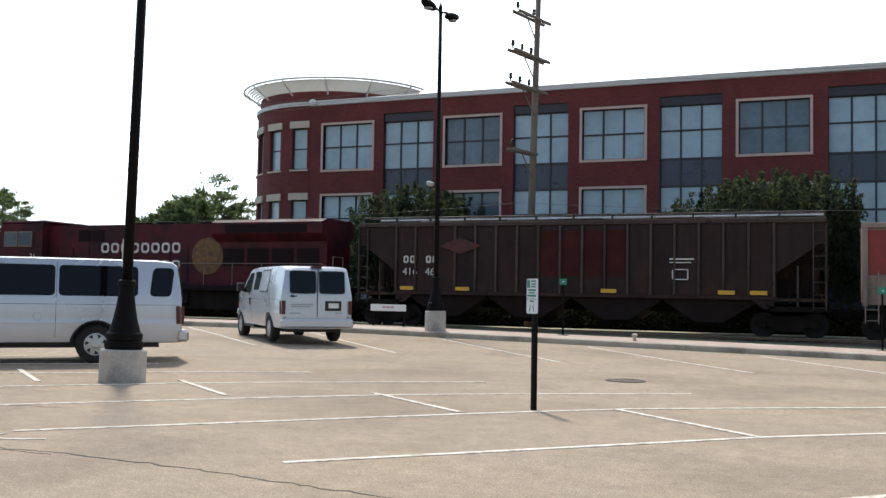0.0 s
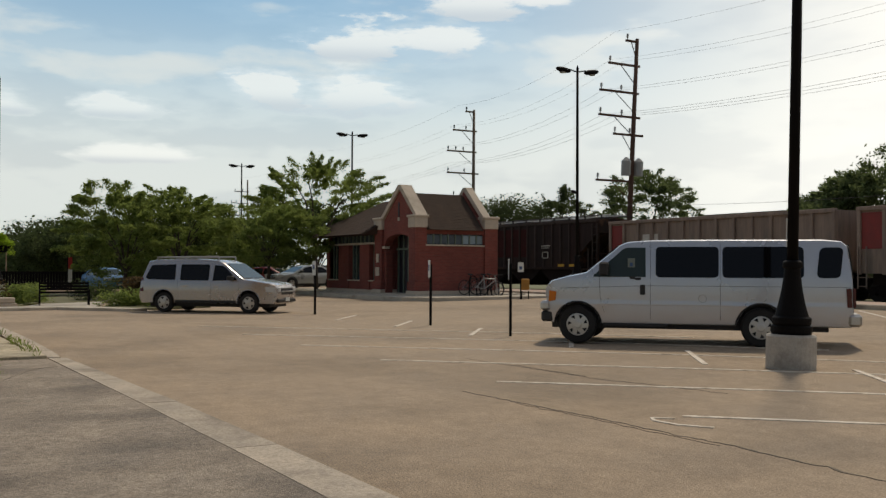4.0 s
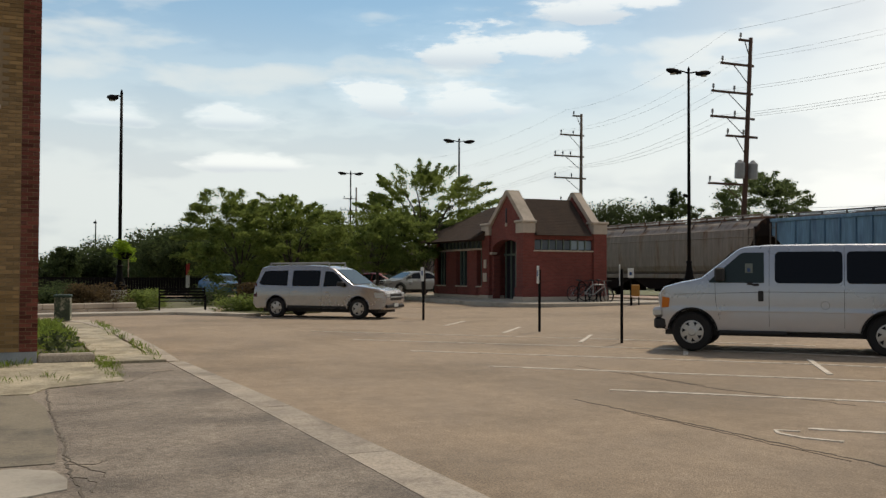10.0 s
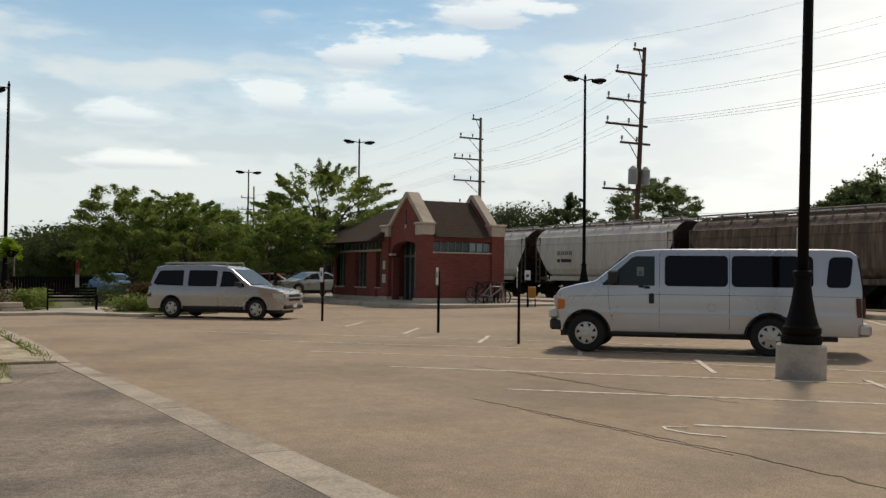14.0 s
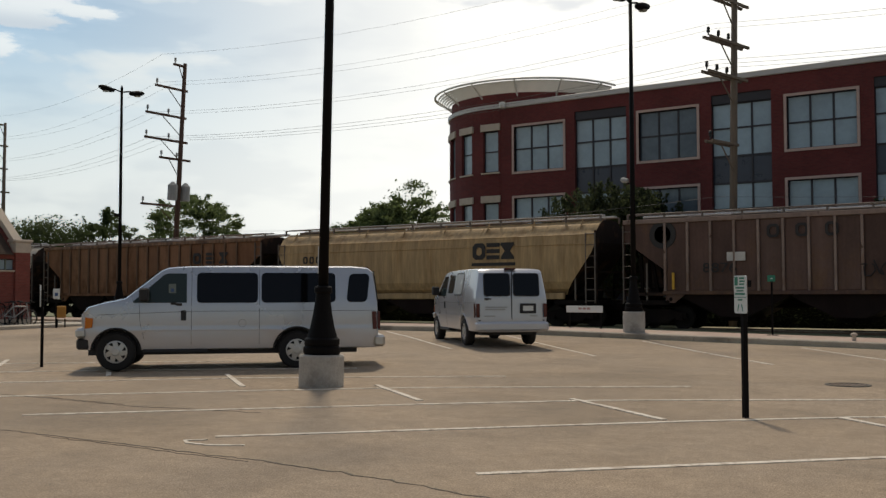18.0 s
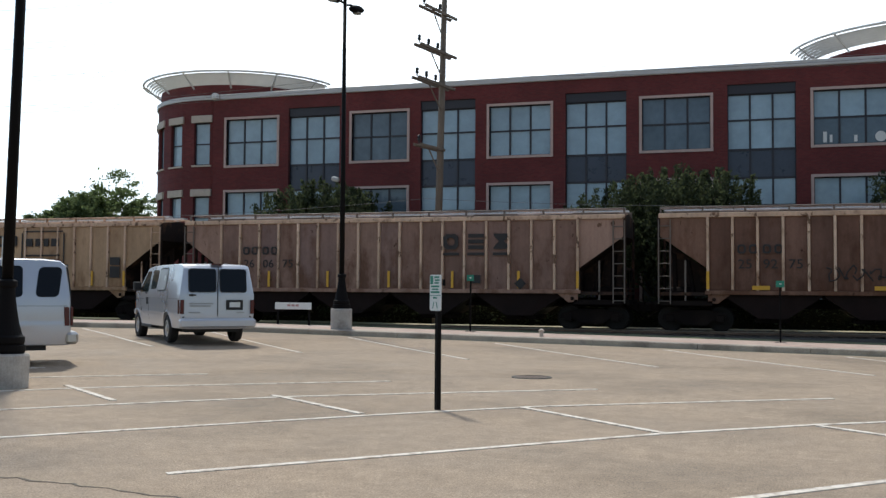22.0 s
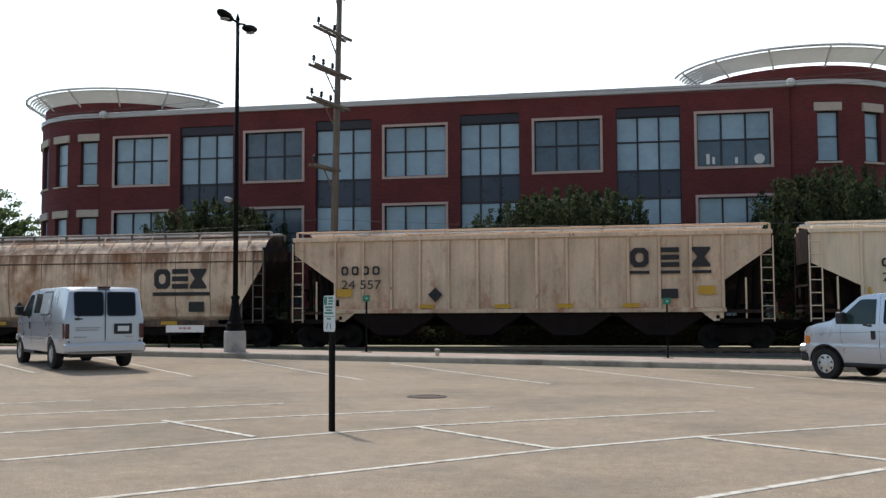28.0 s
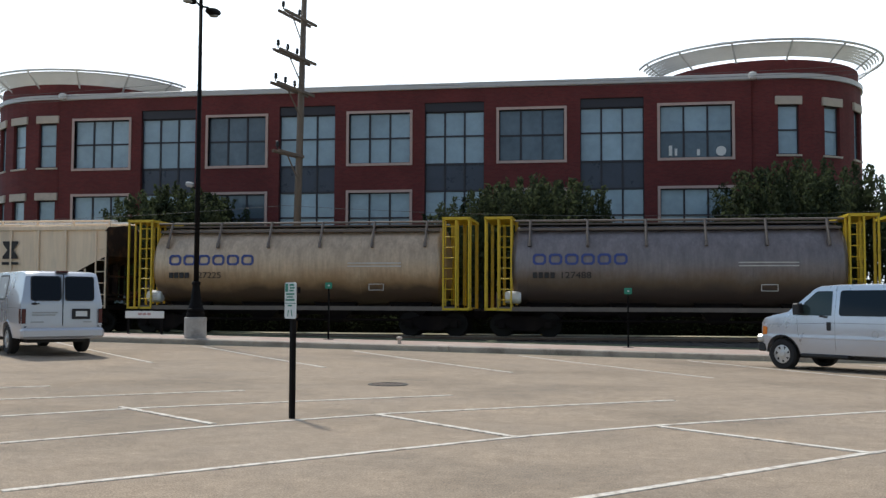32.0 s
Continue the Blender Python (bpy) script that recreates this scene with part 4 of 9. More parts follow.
def blocks(car, spans, z, h, mat, y=-1.56, name="emblem", line=False):
    """A trade mark as plain bold shapes, one in place of each letter: a ring, a stack of bars, an hourglass in turn; spans are (left, right)."""
    for k, (a, b) in enumerate(spans):
        bm = B()
        w = b - a
        t = min(h * (0.25 if h > 0.5 else 0.2), w * 0.3)
        form = k % 3 if len(spans) == 3 and h > 0.5 else 0
        if form == 0:
            c = min(w, h) * 0.22
            ring = lambda d: [(a + d, z + d + c), (a + d + c, z + d), (b - d - c, z + d), (b - d, z + d + c), (b - d, z + h - d - c), (b - d - c, z + h - d), (a + d + c, z + h - d), (a + d, z + h - d - c)]  # noqa: E731
            out = ring(0)
            c = c * 0.6
            hole = ring(t)
            n = len(out)
            rows = [[bm.verts.new((p[0], q, p[1])) for p in pts] for pts, q in ((out, y - 0.006), (hole, y - 0.006), (hole, y + 0.02), (out, y + 0.02))]
            for p, q in zip(rows, rows[1:] + rows[:1]):
                for j in range(n):
                    bm.faces.new((p[j], p[(j + 1) % n], q[(j + 1) % n], q[j]))
        elif form == 1:
            for f in (0.0, 0.5, 1.0):
                box(bm, a, b, y - 0.006, y + 0.02, z + (h - t) * f, z + (h - t) * f + t)
        else:
            m = z + h / 2
            prism(bm, [(a, z), (b, z), (b, z + t * 0.5), ((a + b) / 2 + t * 0.7, m), (b, z + h - t * 0.5), (b, z + h), (a, z + h), (a, z + h - t * 0.5), ((a + b) / 2 - t * 0.7, m), (a, z + t * 0.5)], "y", y - 0.006, y + 0.02)
        if line:
            box(bm, a - 0.03, b + 0.03, y - 0.006, y + 0.02, z - 0.24, z - 0.13)
        bmesh.ops.recalc_face_normals(bm, faces=bm.faces)
        part(name, bm, mat, car)


def bars(car, rects, mat, y=-1.56, name="marking"):
    bm = B()
    for a, b, z0, z1 in rects:
        box(bm, a, b, y - 0.006, y + 0.02, z0, z1)
    split(name, bm, mat, car)


TRUCK_MESH = {}


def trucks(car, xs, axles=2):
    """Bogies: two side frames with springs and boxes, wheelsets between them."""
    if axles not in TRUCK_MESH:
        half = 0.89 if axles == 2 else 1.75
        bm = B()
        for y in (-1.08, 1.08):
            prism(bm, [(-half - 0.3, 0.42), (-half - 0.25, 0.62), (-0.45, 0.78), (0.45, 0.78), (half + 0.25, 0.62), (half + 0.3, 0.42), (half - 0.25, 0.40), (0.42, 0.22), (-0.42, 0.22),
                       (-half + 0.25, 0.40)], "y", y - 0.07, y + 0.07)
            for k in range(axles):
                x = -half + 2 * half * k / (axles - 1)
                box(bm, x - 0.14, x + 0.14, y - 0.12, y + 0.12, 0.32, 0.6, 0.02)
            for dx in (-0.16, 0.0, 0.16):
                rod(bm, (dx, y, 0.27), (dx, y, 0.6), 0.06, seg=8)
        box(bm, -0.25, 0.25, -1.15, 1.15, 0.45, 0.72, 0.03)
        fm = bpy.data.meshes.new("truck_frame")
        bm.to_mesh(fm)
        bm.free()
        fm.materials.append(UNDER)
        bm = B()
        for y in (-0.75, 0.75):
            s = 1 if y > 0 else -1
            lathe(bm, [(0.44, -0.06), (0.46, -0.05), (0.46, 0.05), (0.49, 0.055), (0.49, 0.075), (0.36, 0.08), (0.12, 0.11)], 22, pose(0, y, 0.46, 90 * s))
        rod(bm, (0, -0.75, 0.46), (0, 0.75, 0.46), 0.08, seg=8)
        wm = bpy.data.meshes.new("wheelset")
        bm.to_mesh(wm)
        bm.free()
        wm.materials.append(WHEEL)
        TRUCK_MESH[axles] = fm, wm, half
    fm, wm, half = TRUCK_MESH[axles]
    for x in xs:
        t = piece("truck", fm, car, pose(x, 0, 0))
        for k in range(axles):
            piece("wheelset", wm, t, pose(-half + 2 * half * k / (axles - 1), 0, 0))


def ladder(car, x, y, z0, z1, mat, width=0.42, step=0.38, name="ladder"):
    bm = B()
    for dx in (0, width):
        box(bm, x + dx - 0.02, x + dx + 0.02, y - 0.03, y + 0.03, z0, z1)
    z = z0 + 0.1
    while z < z1:
        rod(bm, (x, y, z), (x + width, y, z), 0.018, seg=6)
        z += step
    return part(name, bm, mat, car)


def coupler_ends(car, half):
    bm = B()
    for s in (-1, 1):
        a, b = sorted((s * (half - 0.85), s * (half - 0.02)))
        box(bm, a, b, -0.16, 0.16, 0.72, 1.05, 0.03)
        a, b = sorted((s * (half - 0.28), s * (half + 0.02)))
        box(bm, a, b, -0.22, 0.22, 0.66, 1.02, 0.05)
        rod(bm, (s * (half - 0.6), 0.45, 0.8), (s * (half - 0.05), 0.4, 0.45), 0.03, seg=6)
    split("coupler", bm, UNDER, car)


def shell(bm, prof, ext, cuts):
    """A long shell: a cross-section of (y, z), whose half length at each point is ext(z), cut across at the fractions given."""
    rows = [[bm.verts.new((ext(z) * c, y, z)) for c in cuts] for y, z in prof]
    for a, b in zip(rows, rows[1:]):
        for k in range(len(cuts) - 1):
            bm.faces.new((a[k], b[k], b[k + 1], a[k + 1]))
    n = len(rows)
    for k in (0, len(cuts) - 1):
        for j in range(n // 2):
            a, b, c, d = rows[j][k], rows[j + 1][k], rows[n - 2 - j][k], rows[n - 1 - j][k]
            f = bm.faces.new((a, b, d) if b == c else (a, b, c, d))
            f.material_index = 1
    bmesh.ops.recalc_face_normals(bm, faces=bm.faces)


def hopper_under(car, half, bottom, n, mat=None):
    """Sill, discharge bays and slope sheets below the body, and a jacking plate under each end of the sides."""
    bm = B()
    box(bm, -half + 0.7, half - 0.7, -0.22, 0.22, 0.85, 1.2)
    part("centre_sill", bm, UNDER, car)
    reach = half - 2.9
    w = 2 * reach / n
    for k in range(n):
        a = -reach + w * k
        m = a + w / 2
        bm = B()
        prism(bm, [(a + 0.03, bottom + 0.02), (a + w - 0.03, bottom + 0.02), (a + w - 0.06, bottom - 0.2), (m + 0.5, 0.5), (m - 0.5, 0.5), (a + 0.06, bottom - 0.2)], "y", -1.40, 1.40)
        part("hopper_bay", bm, mat or SHADED_BAY, car)
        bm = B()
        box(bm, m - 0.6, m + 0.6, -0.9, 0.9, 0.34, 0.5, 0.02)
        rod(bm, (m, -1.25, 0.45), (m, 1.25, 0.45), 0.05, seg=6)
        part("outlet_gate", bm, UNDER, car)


def end_gear(car, half, body, top, bottom, mat, rail_mat):
    """Platforms, corner posts, ladders and braces at both ends."""
    for s in (-1, 1):
        bm = B()
        a, b = sorted((s * (body - 0.05), s * (body + 0.05)))
        for y in (-1.45, 1.45):
            box(bm, a, b, y - 0.05, y + 0.05, 0.95, top)
        for z in (1.55, 2.3):
            box(bm, a, b, -1.45, 1.45, z - 0.04, z + 0.04)
        split("end_post", bm, SHADED_END, car)
        bm = B()
        a, b = sorted((s * (body - 1.9), s * (body + 0.15)))
        box(bm, a, b, -1.5, 1.5, 0.95, 1.12)
        part("end_platform", bm, UNDER, car)
        ladder(car, s * body - (0.0 if s < 0 else 0.42), -1.53, 1.0, top - 0.1, rail_mat, step=0.46)
        part("brace_post", box(B(), s * (body - 0.95) - 0.03, s * (body - 0.95) + 0.03, -1.44, -1.38, 1.1, 2.6), rail_mat, car)
        bm = B()
        rod(bm, (s * (body - 0.1), 0.55, 1.2), (s * (body - 0.1), 0.55, 2.2), 0.035, seg=6)
        lathe(bm, [(0.28, -0.02), (0.3, 0.0), (0.28, 0.02)], 14, pose(s * (body + 0.02), 0.55, 2.1, 0, 90))
        lathe(bm, [(0.22, -0.5), (0.24, 0.0), (0.22, 0.5)], 10, pose(s * (body - 0.7), -0.5, 1.4, 0, 90))
        split("brake_gear", bm, UNDER, car)


def roof_walk(car, reach, top, mat, edge=1.15):
    """The rails at the roof's edges, the grating of the running board with its painted sun glint, and hatches."""
    bm = B()
    for y in (-edge, edge):
        rod(bm, (-reach, y, top + 0.17), (reach, y, top + 0.17), 0.03, seg=6)
        n = int(reach * 2 / 1.5)
        for k in range(n + 1):
            x = -reach + 2 * reach * k / n
            box(bm, x - 0.035, x + 0.035, y - 0.04, y + 0.04, top - 0.08, top + 0.17)
    part("roof_rail", bm, mat, car)
    for y in (-0.75, 0.45):
        cut = -reach
        for w in (2.6, 4.1, 3.3, 4.6, 9.0):
            if cut + 0.2 < reach:
                part("running_board", box(B(), cut, min(reach, cut + w) - 0.02, y, y + 0.3, top + 0.17, top + 0.23), GALVANISED_GLINT, car, "galvanised grating, sun's glint put into its pale colour")
            cut += w
    for k in range(5):
        x = -reach + 1.2 + (2 * reach - 2.4) * k / 4
        bm = B()
        box(bm, x - 0.9, x + 0.9, -0.3, 0.3, top - 0.02, top + 0.12, 0.03)
        part("hatch_cover", bm, mat, car)


def ribbed_hopper(L, paint, label, ribs=17, rib_mat=None, under=None, rail_mat=None, top=4.30, bottom=1.47, panel=None, knee=3.52, foot=2.3):
    car = thing("hopper_car", pose(0, 0, 0), label, "hopper car", "cars of the freight train")
    half, body = L / 2, L / 2 - 0.62
    # The end sheets slope inwards, then drop straight to the sill.
    ext = lambda z: body if z > knee else max(body - 1.72, body - 1.72 * (knee - z) / (knee - foot))  # noqa: E731
    bm = B()
    shell(bm, [(-1.3, bottom), (-1.47, bottom + 0.02), (-1.47, foot), (-1.47, knee), (-1.47, top - 0.1), (-1.35, top), (0, top + 0.13), (1.35, top), (1.47, top - 0.1), (1.47, knee), (1.47, foot), (1.47, bottom + 0.02),
               (1.3, bottom)], ext, [-1, -0.5, 0, 0.5, 1])
    part("body", bm, (paint, SHADED_END), car)
    reach = ext(bottom) - 0.03
    bm = B()
    box(bm, -0.048, 0.048, -0.1, 0.0, bottom + 0.02, top - 0.14, 0.012)
    rm = bpy.data.meshes.new("rib")
    bm.to_mesh(rm)
    bm.free()
    rm.materials.append(rib_mat or paint)
    for k in range(ribs - 1):
        # Pressed sheets between the ribs.
        a, b = -reach + 2 * reach * k / (ribs - 1), -reach + 2 * reach * (k + 1) / (ribs - 1)
        part("side_panel", box(B(), a + 0.075, b - 0.075, -1.482, -1.465, bottom + 0.05, top - 0.17, 0.006), panel or paint, car)
    for k in range(ribs):
        piece("rib", rm, car, pose(-reach + 2 * reach * k / (ribs - 1), -1.468, 0))
    bm = B()
    box(bm, -body, body, -1.56, -1.40, top - 0.14, top + 0.03, 0.015)
    box(bm, -body, body, 1.40, 1.56, top - 0.14, top + 0.03, 0.015)
    part("top_chord", bm, rib_mat or paint, car)
    bm = B()
    box(bm, -reach - 0.1, reach + 0.1, -1.57, -1.42, bottom - 0.12, bottom + 0.02, 0.01)
    box(bm, -reach - 0.1, reach + 0.1, 1.42, 1.57, bottom - 0.12, bottom + 0.02, 0.01)
    part("side_sill", bm, paint, car)
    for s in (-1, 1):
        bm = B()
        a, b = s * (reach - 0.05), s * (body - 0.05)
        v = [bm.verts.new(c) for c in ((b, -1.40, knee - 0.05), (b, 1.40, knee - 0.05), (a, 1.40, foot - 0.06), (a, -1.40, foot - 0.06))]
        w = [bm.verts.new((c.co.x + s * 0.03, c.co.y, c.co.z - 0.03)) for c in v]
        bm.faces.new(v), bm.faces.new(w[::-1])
        part("slope_sheet", bm, SHADED_END, car)
    for s in (-1, 1):
        x = s * (reach - 0.05)
        part("jacking_plate", prism(B(), [(x - s * 0.75, bottom - 0.1), (x + s * 0.05, bottom - 0.1), (x + s * 0.05, bottom - 0.42), (x - s * 0.3, bottom - 0.45)], "y", -1.5, -1.44), paint, car)
        part("plate_hole", lathe(B(), [(0.07, 0), (0.07, 0.02)], 12, pose(x - s * 0.16, -1.495, bottom - 0.3, 90)), UNDER, car)
        # The open bay under the slope, filled with added dark parts: a cross-beam on the stub sill, a centre post and
        # struts.
        part("shear_plate", box(B(), *sorted((s * (reach - 0.1), s * (body + 0.05))), -1.44, 1.44, bottom - 0.16, bottom - 0.04), SHADED_END, car)
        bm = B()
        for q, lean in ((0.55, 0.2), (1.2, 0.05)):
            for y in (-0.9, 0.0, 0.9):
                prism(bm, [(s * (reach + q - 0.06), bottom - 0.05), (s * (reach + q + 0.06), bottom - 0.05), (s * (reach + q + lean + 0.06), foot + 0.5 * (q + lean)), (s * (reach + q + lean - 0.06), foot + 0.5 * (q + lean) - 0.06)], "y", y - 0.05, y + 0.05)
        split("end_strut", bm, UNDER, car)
        # Dark web plate added to stop the view through the end.
        part("gusset", prism(B(), [(s * (reach - 0.02), bottom - 0.1), (s * (body - 0.25), bottom - 0.1), (s * (body - 0.25), knee - 0.22), (s * (reach - 0.02), foot - 0.1)], "y", -0.03, 0.03), SHADED_END, car)
    hopper_under(car, half, bottom, 4 if L > 19 else 3, under)
    end_gear(car, half, body, top - 0.1, bottom, paint, rail_mat or PALE_RAIL)
    roof_walk(car, body - 0.05, top + 0.1, rail_mat or PALE_RAIL)
    coupler_ends(car, half)
    trucks(car, (-half + 1.9, half - 1.9))
    return car, reach


def rust_runs(m, z, reach, col):
    """Rust that gathers along one height of a side and runs down from it in drips."""
    nt = m.node_tree
    p = nt.nodes["Principled BSDF"]
    old = p.inputs["Base Color"].links[0].from_socket
    co = nt.nodes.new("ShaderNodeTexCoord")
    mp = nt.nodes.new("ShaderNodeMapping")
    mp.inputs["Scale"].default_value = (1.0, 1.0, 0.16)
    nt.links.new(co.outputs["Object"], mp.inputs["Vector"])
    n = nt.nodes.new("ShaderNodeTexNoise")
    n.inputs["Scale"].default_value, n.inputs["Detail"].default_value, n.inputs["Roughness"].default_value = 2.6, 7.0, 0.62
    nt.links.new(mp.outputs[0], n.inputs["Vector"])
    sep = nt.nodes.new("ShaderNodeSeparateXYZ")
    nt.links.new(co.outputs["Object"], sep.inputs[0])
    below = nt.nodes.new("ShaderNodeMapRange")
    for k, v in zip(("From Min", "From Max", "To Min", "To Max"), (z - reach, z, 0.0, 0.26)):
        below.inputs[k].default_value = v
    nt.links.new(sep.outputs[2], below.inputs["Value"])
    above = nt.nodes.new("ShaderNodeMapRange")
    for k, v in zip(("From Min", "From Max", "To Min", "To Max"), (z, z + 0.3, 0.0, -0.2)):
        above.inputs[k].default_value = v
    nt.links.new(sep.outputs[2], above.inputs["Value"])
    total = n.outputs["Fac"]
    for extra in (below, above):
        a = nt.nodes.new("ShaderNodeMath")
        nt.links.new(total, a.inputs[0])
        nt.links.new(extra.outputs[0], a.inputs[1])
        total = a.outputs[0]
    r = nt.nodes.new("ShaderNodeMapRange")
    for k, v in zip(("From Min", "From Max", "To Min", "To Max"), (0.60, 0.80, 0.0, 0.85)):
        r.inputs[k].default_value = v
    nt.links.new(total, r.inputs["Value"])
    mx = nt.nodes.new("ShaderNodeMix")
    mx.data_type = "RGBA"
    mx.inputs[7].default_value = (*col, 1)
    nt.links.new(r.outputs["Result"], mx.inputs[0])
    nt.links.new(old, mx.inputs[6])
    nt.links.new(mx.outputs[2], p.inputs["Base Color"])


def round_hopper(L, paint, label, seams=11, top=4.5, bottom=1.35, under=None, roof=None, sill=None):
    """A hopper with bowed sides that roll over into the roof."""
    car = thing("hopper_car", pose(0, 0, 0), label, "hopper car", "cars of the freight train")
    half, body = L / 2, L / 2 - 0.62
    ext = lambda z: body if z > 3.3 else body - 1.45 * (3.3 - z) / (3.3 - bottom)  # noqa: E731
    side = [(-1.12, bottom), (-1.38, bottom + 0.25), (-1.5, 1.9), (-1.54, 2.5), (-1.54, 3.1), (-1.52, 3.5), (-1.48, 3.84), (-1.08, 4.26), (-0.7, 4.45), (0, top)]
    prof = side + [(-y, z) for y, z in side[-2::-1]]
    bm = B()
    shell(bm, prof, ext, [-1 + 2 * k / 10 for k in range(11)])
    part("body", bm, (paint, SHADED_END), car)
    bm = B()
    for k in range(seams):
        x = (-1 + 2 * (k + 0.5) / seams) * body
        for (y0, z0), (y1, z1) in zip(side[1:8], side[2:9]):
            if abs(x) < ext(z0) - 0.05:
                rod(bm, (x, y0 - 0.002, z0), (x, y1 - 0.002, z1), 0.013, seg=4)
    tagged(part("weld_seam", bm, sill or paint, car), kind="stuff")
    bm = B()
    rod(bm, (-body, -1.525, 3.45), (body, -1.525, 3.45), 0.03, seg=5)
    part("side_seam", bm, sill or paint, car)
    bm = B()
    rod(bm, (-body, -1.485, 3.84), (body, -1.485, 3.84), 0.022, seg=5)
    part("roof_seam", bm, sill or paint, car)
    bm = B()
    for s in (-1, 1):
        box(bm, -ext(bottom), ext(bottom), s * 1.42 - 0.08, s * 1.42 + 0.08, bottom - 0.18, bottom + 0.08, 0.02)
    part("side_sill", bm, sill or paint, car)
    bm = B()
    for k in range(8):
        x = -body + 0.8 + (2 * body - 1.6) * k / 7
        rod(bm, (x, -1.3, 4.0), (x, -0.95, 4.52), 0.03, seg=5)
    split("roof_bracket", bm, roof or paint, car)
    hopper_under(car, half, bottom, 3, under)
    end_gear(car, half, body, 4.0, bottom, paint, PALE_RAIL)
    roof_walk(car, body, top - 0.02, roof or PALE_RAIL, 0.95)
    coupler_ends(car, half)
    trucks(car, (-half + 1.9, half - 1.9))
    return car, body


def gondola(L, paint, label, red_end=0, ribs=14):
    car = thing("gondola_car", pose(0, 0, 0), label, "gondola car", "cars of the freight train")
    half, body, top, bottom = L / 2, L / 2 - 0.55, 4.05, 1.25
    bm = B()
    for y in (-1.5, 1.42):
        box(bm, -body, body, y, y + 0.08, bottom, top)
    for x in (-body, body - 0.08):
        box(bm, x, x + 0.08, -1.42, 1.42, bottom, top)
    box(bm, -body, body, -1.42, 1.42, bottom, bottom + 0.1)
    split("body_panel", bm, paint, car)
    for k in range(ribs):
        bm = B()
        x = -body + 0.1 + (2 * body - 0.2) * k / (ribs - 1)
        box(bm, x - 0.09, x + 0.09, -1.62, -1.5, bottom - 0.05, top - 0.1, 0.015)
        part("rib", bm, paint, car)
    bm = B()
    for y in (-1.63, 1.45):
        box(bm, -body - 0.03, body + 0.03, y, y + 0.18, top - 0.12, top + 0.06, 0.02)
    part("top_chord", bm, paint, car)
    bm = B()
    box(bm, -body + 0.5, body - 0.5, -1.2, 1.2, 0.75, bottom)
    rod(bm, (-2, 0, 0.72), (2.2, 0, 0.72), 0.4, seg=12)
    part("underframe", bm, UNDER, car)
    if red_end:
        x = body * red_end
        a, b = sorted((x - 0.15 * red_end, x - 1.25 * red_end))
        bm = B()
        box(bm, a, b, -1.525, -1.49, 2.3, top - 0.2)
        part("end_panel", bm, RED_PANEL, car, "faded red end panel")
    for s in (-1, 1):
        ladder(car, s * (body - 0.3) - 0.2, -1.66, 0.6, 2.4, paint)
    coupler_ends(car, half)
    trucks(car, (-half + 1.9, half - 1.9))
    return car, body


RED_PANEL = material("faded_red_paint", (0.22, 0.03, 0.028), 0.7, var=0.2)


def banded_drum(name, clean, band_tone, low_tone):
    """Dull metal, darker and browner over its lower half, with an orange-brown band at the edge."""
    m = material(name, clean, 0.42, metal=0.3, var=0.12, scale=0.8, fine=10, bump=0.03, streak=0.15)
    nt = m.node_tree
    p = nt.nodes["Principled BSDF"]
    old = p.inputs["Base Color"].links[0].from_socket
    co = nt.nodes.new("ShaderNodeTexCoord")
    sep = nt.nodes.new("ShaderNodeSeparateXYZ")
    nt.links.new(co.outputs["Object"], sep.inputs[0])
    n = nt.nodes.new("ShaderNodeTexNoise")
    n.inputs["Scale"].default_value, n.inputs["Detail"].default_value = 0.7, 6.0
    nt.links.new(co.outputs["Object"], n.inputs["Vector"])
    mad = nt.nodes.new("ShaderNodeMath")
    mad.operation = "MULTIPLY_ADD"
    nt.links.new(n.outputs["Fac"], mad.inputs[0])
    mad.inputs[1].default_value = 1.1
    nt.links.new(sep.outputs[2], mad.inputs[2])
    for lo, hi, col, much in ((2.55, 3.1, band_tone, 0.75), (2.25, 2.55, low_tone, 0.9)):
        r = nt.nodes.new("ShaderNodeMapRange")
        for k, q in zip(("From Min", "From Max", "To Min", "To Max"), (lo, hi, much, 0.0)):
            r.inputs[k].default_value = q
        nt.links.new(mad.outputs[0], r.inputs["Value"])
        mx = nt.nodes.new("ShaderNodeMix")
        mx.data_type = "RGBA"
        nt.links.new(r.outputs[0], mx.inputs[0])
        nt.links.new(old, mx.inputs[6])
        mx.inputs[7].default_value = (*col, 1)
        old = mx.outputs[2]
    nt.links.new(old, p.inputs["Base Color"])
    return m


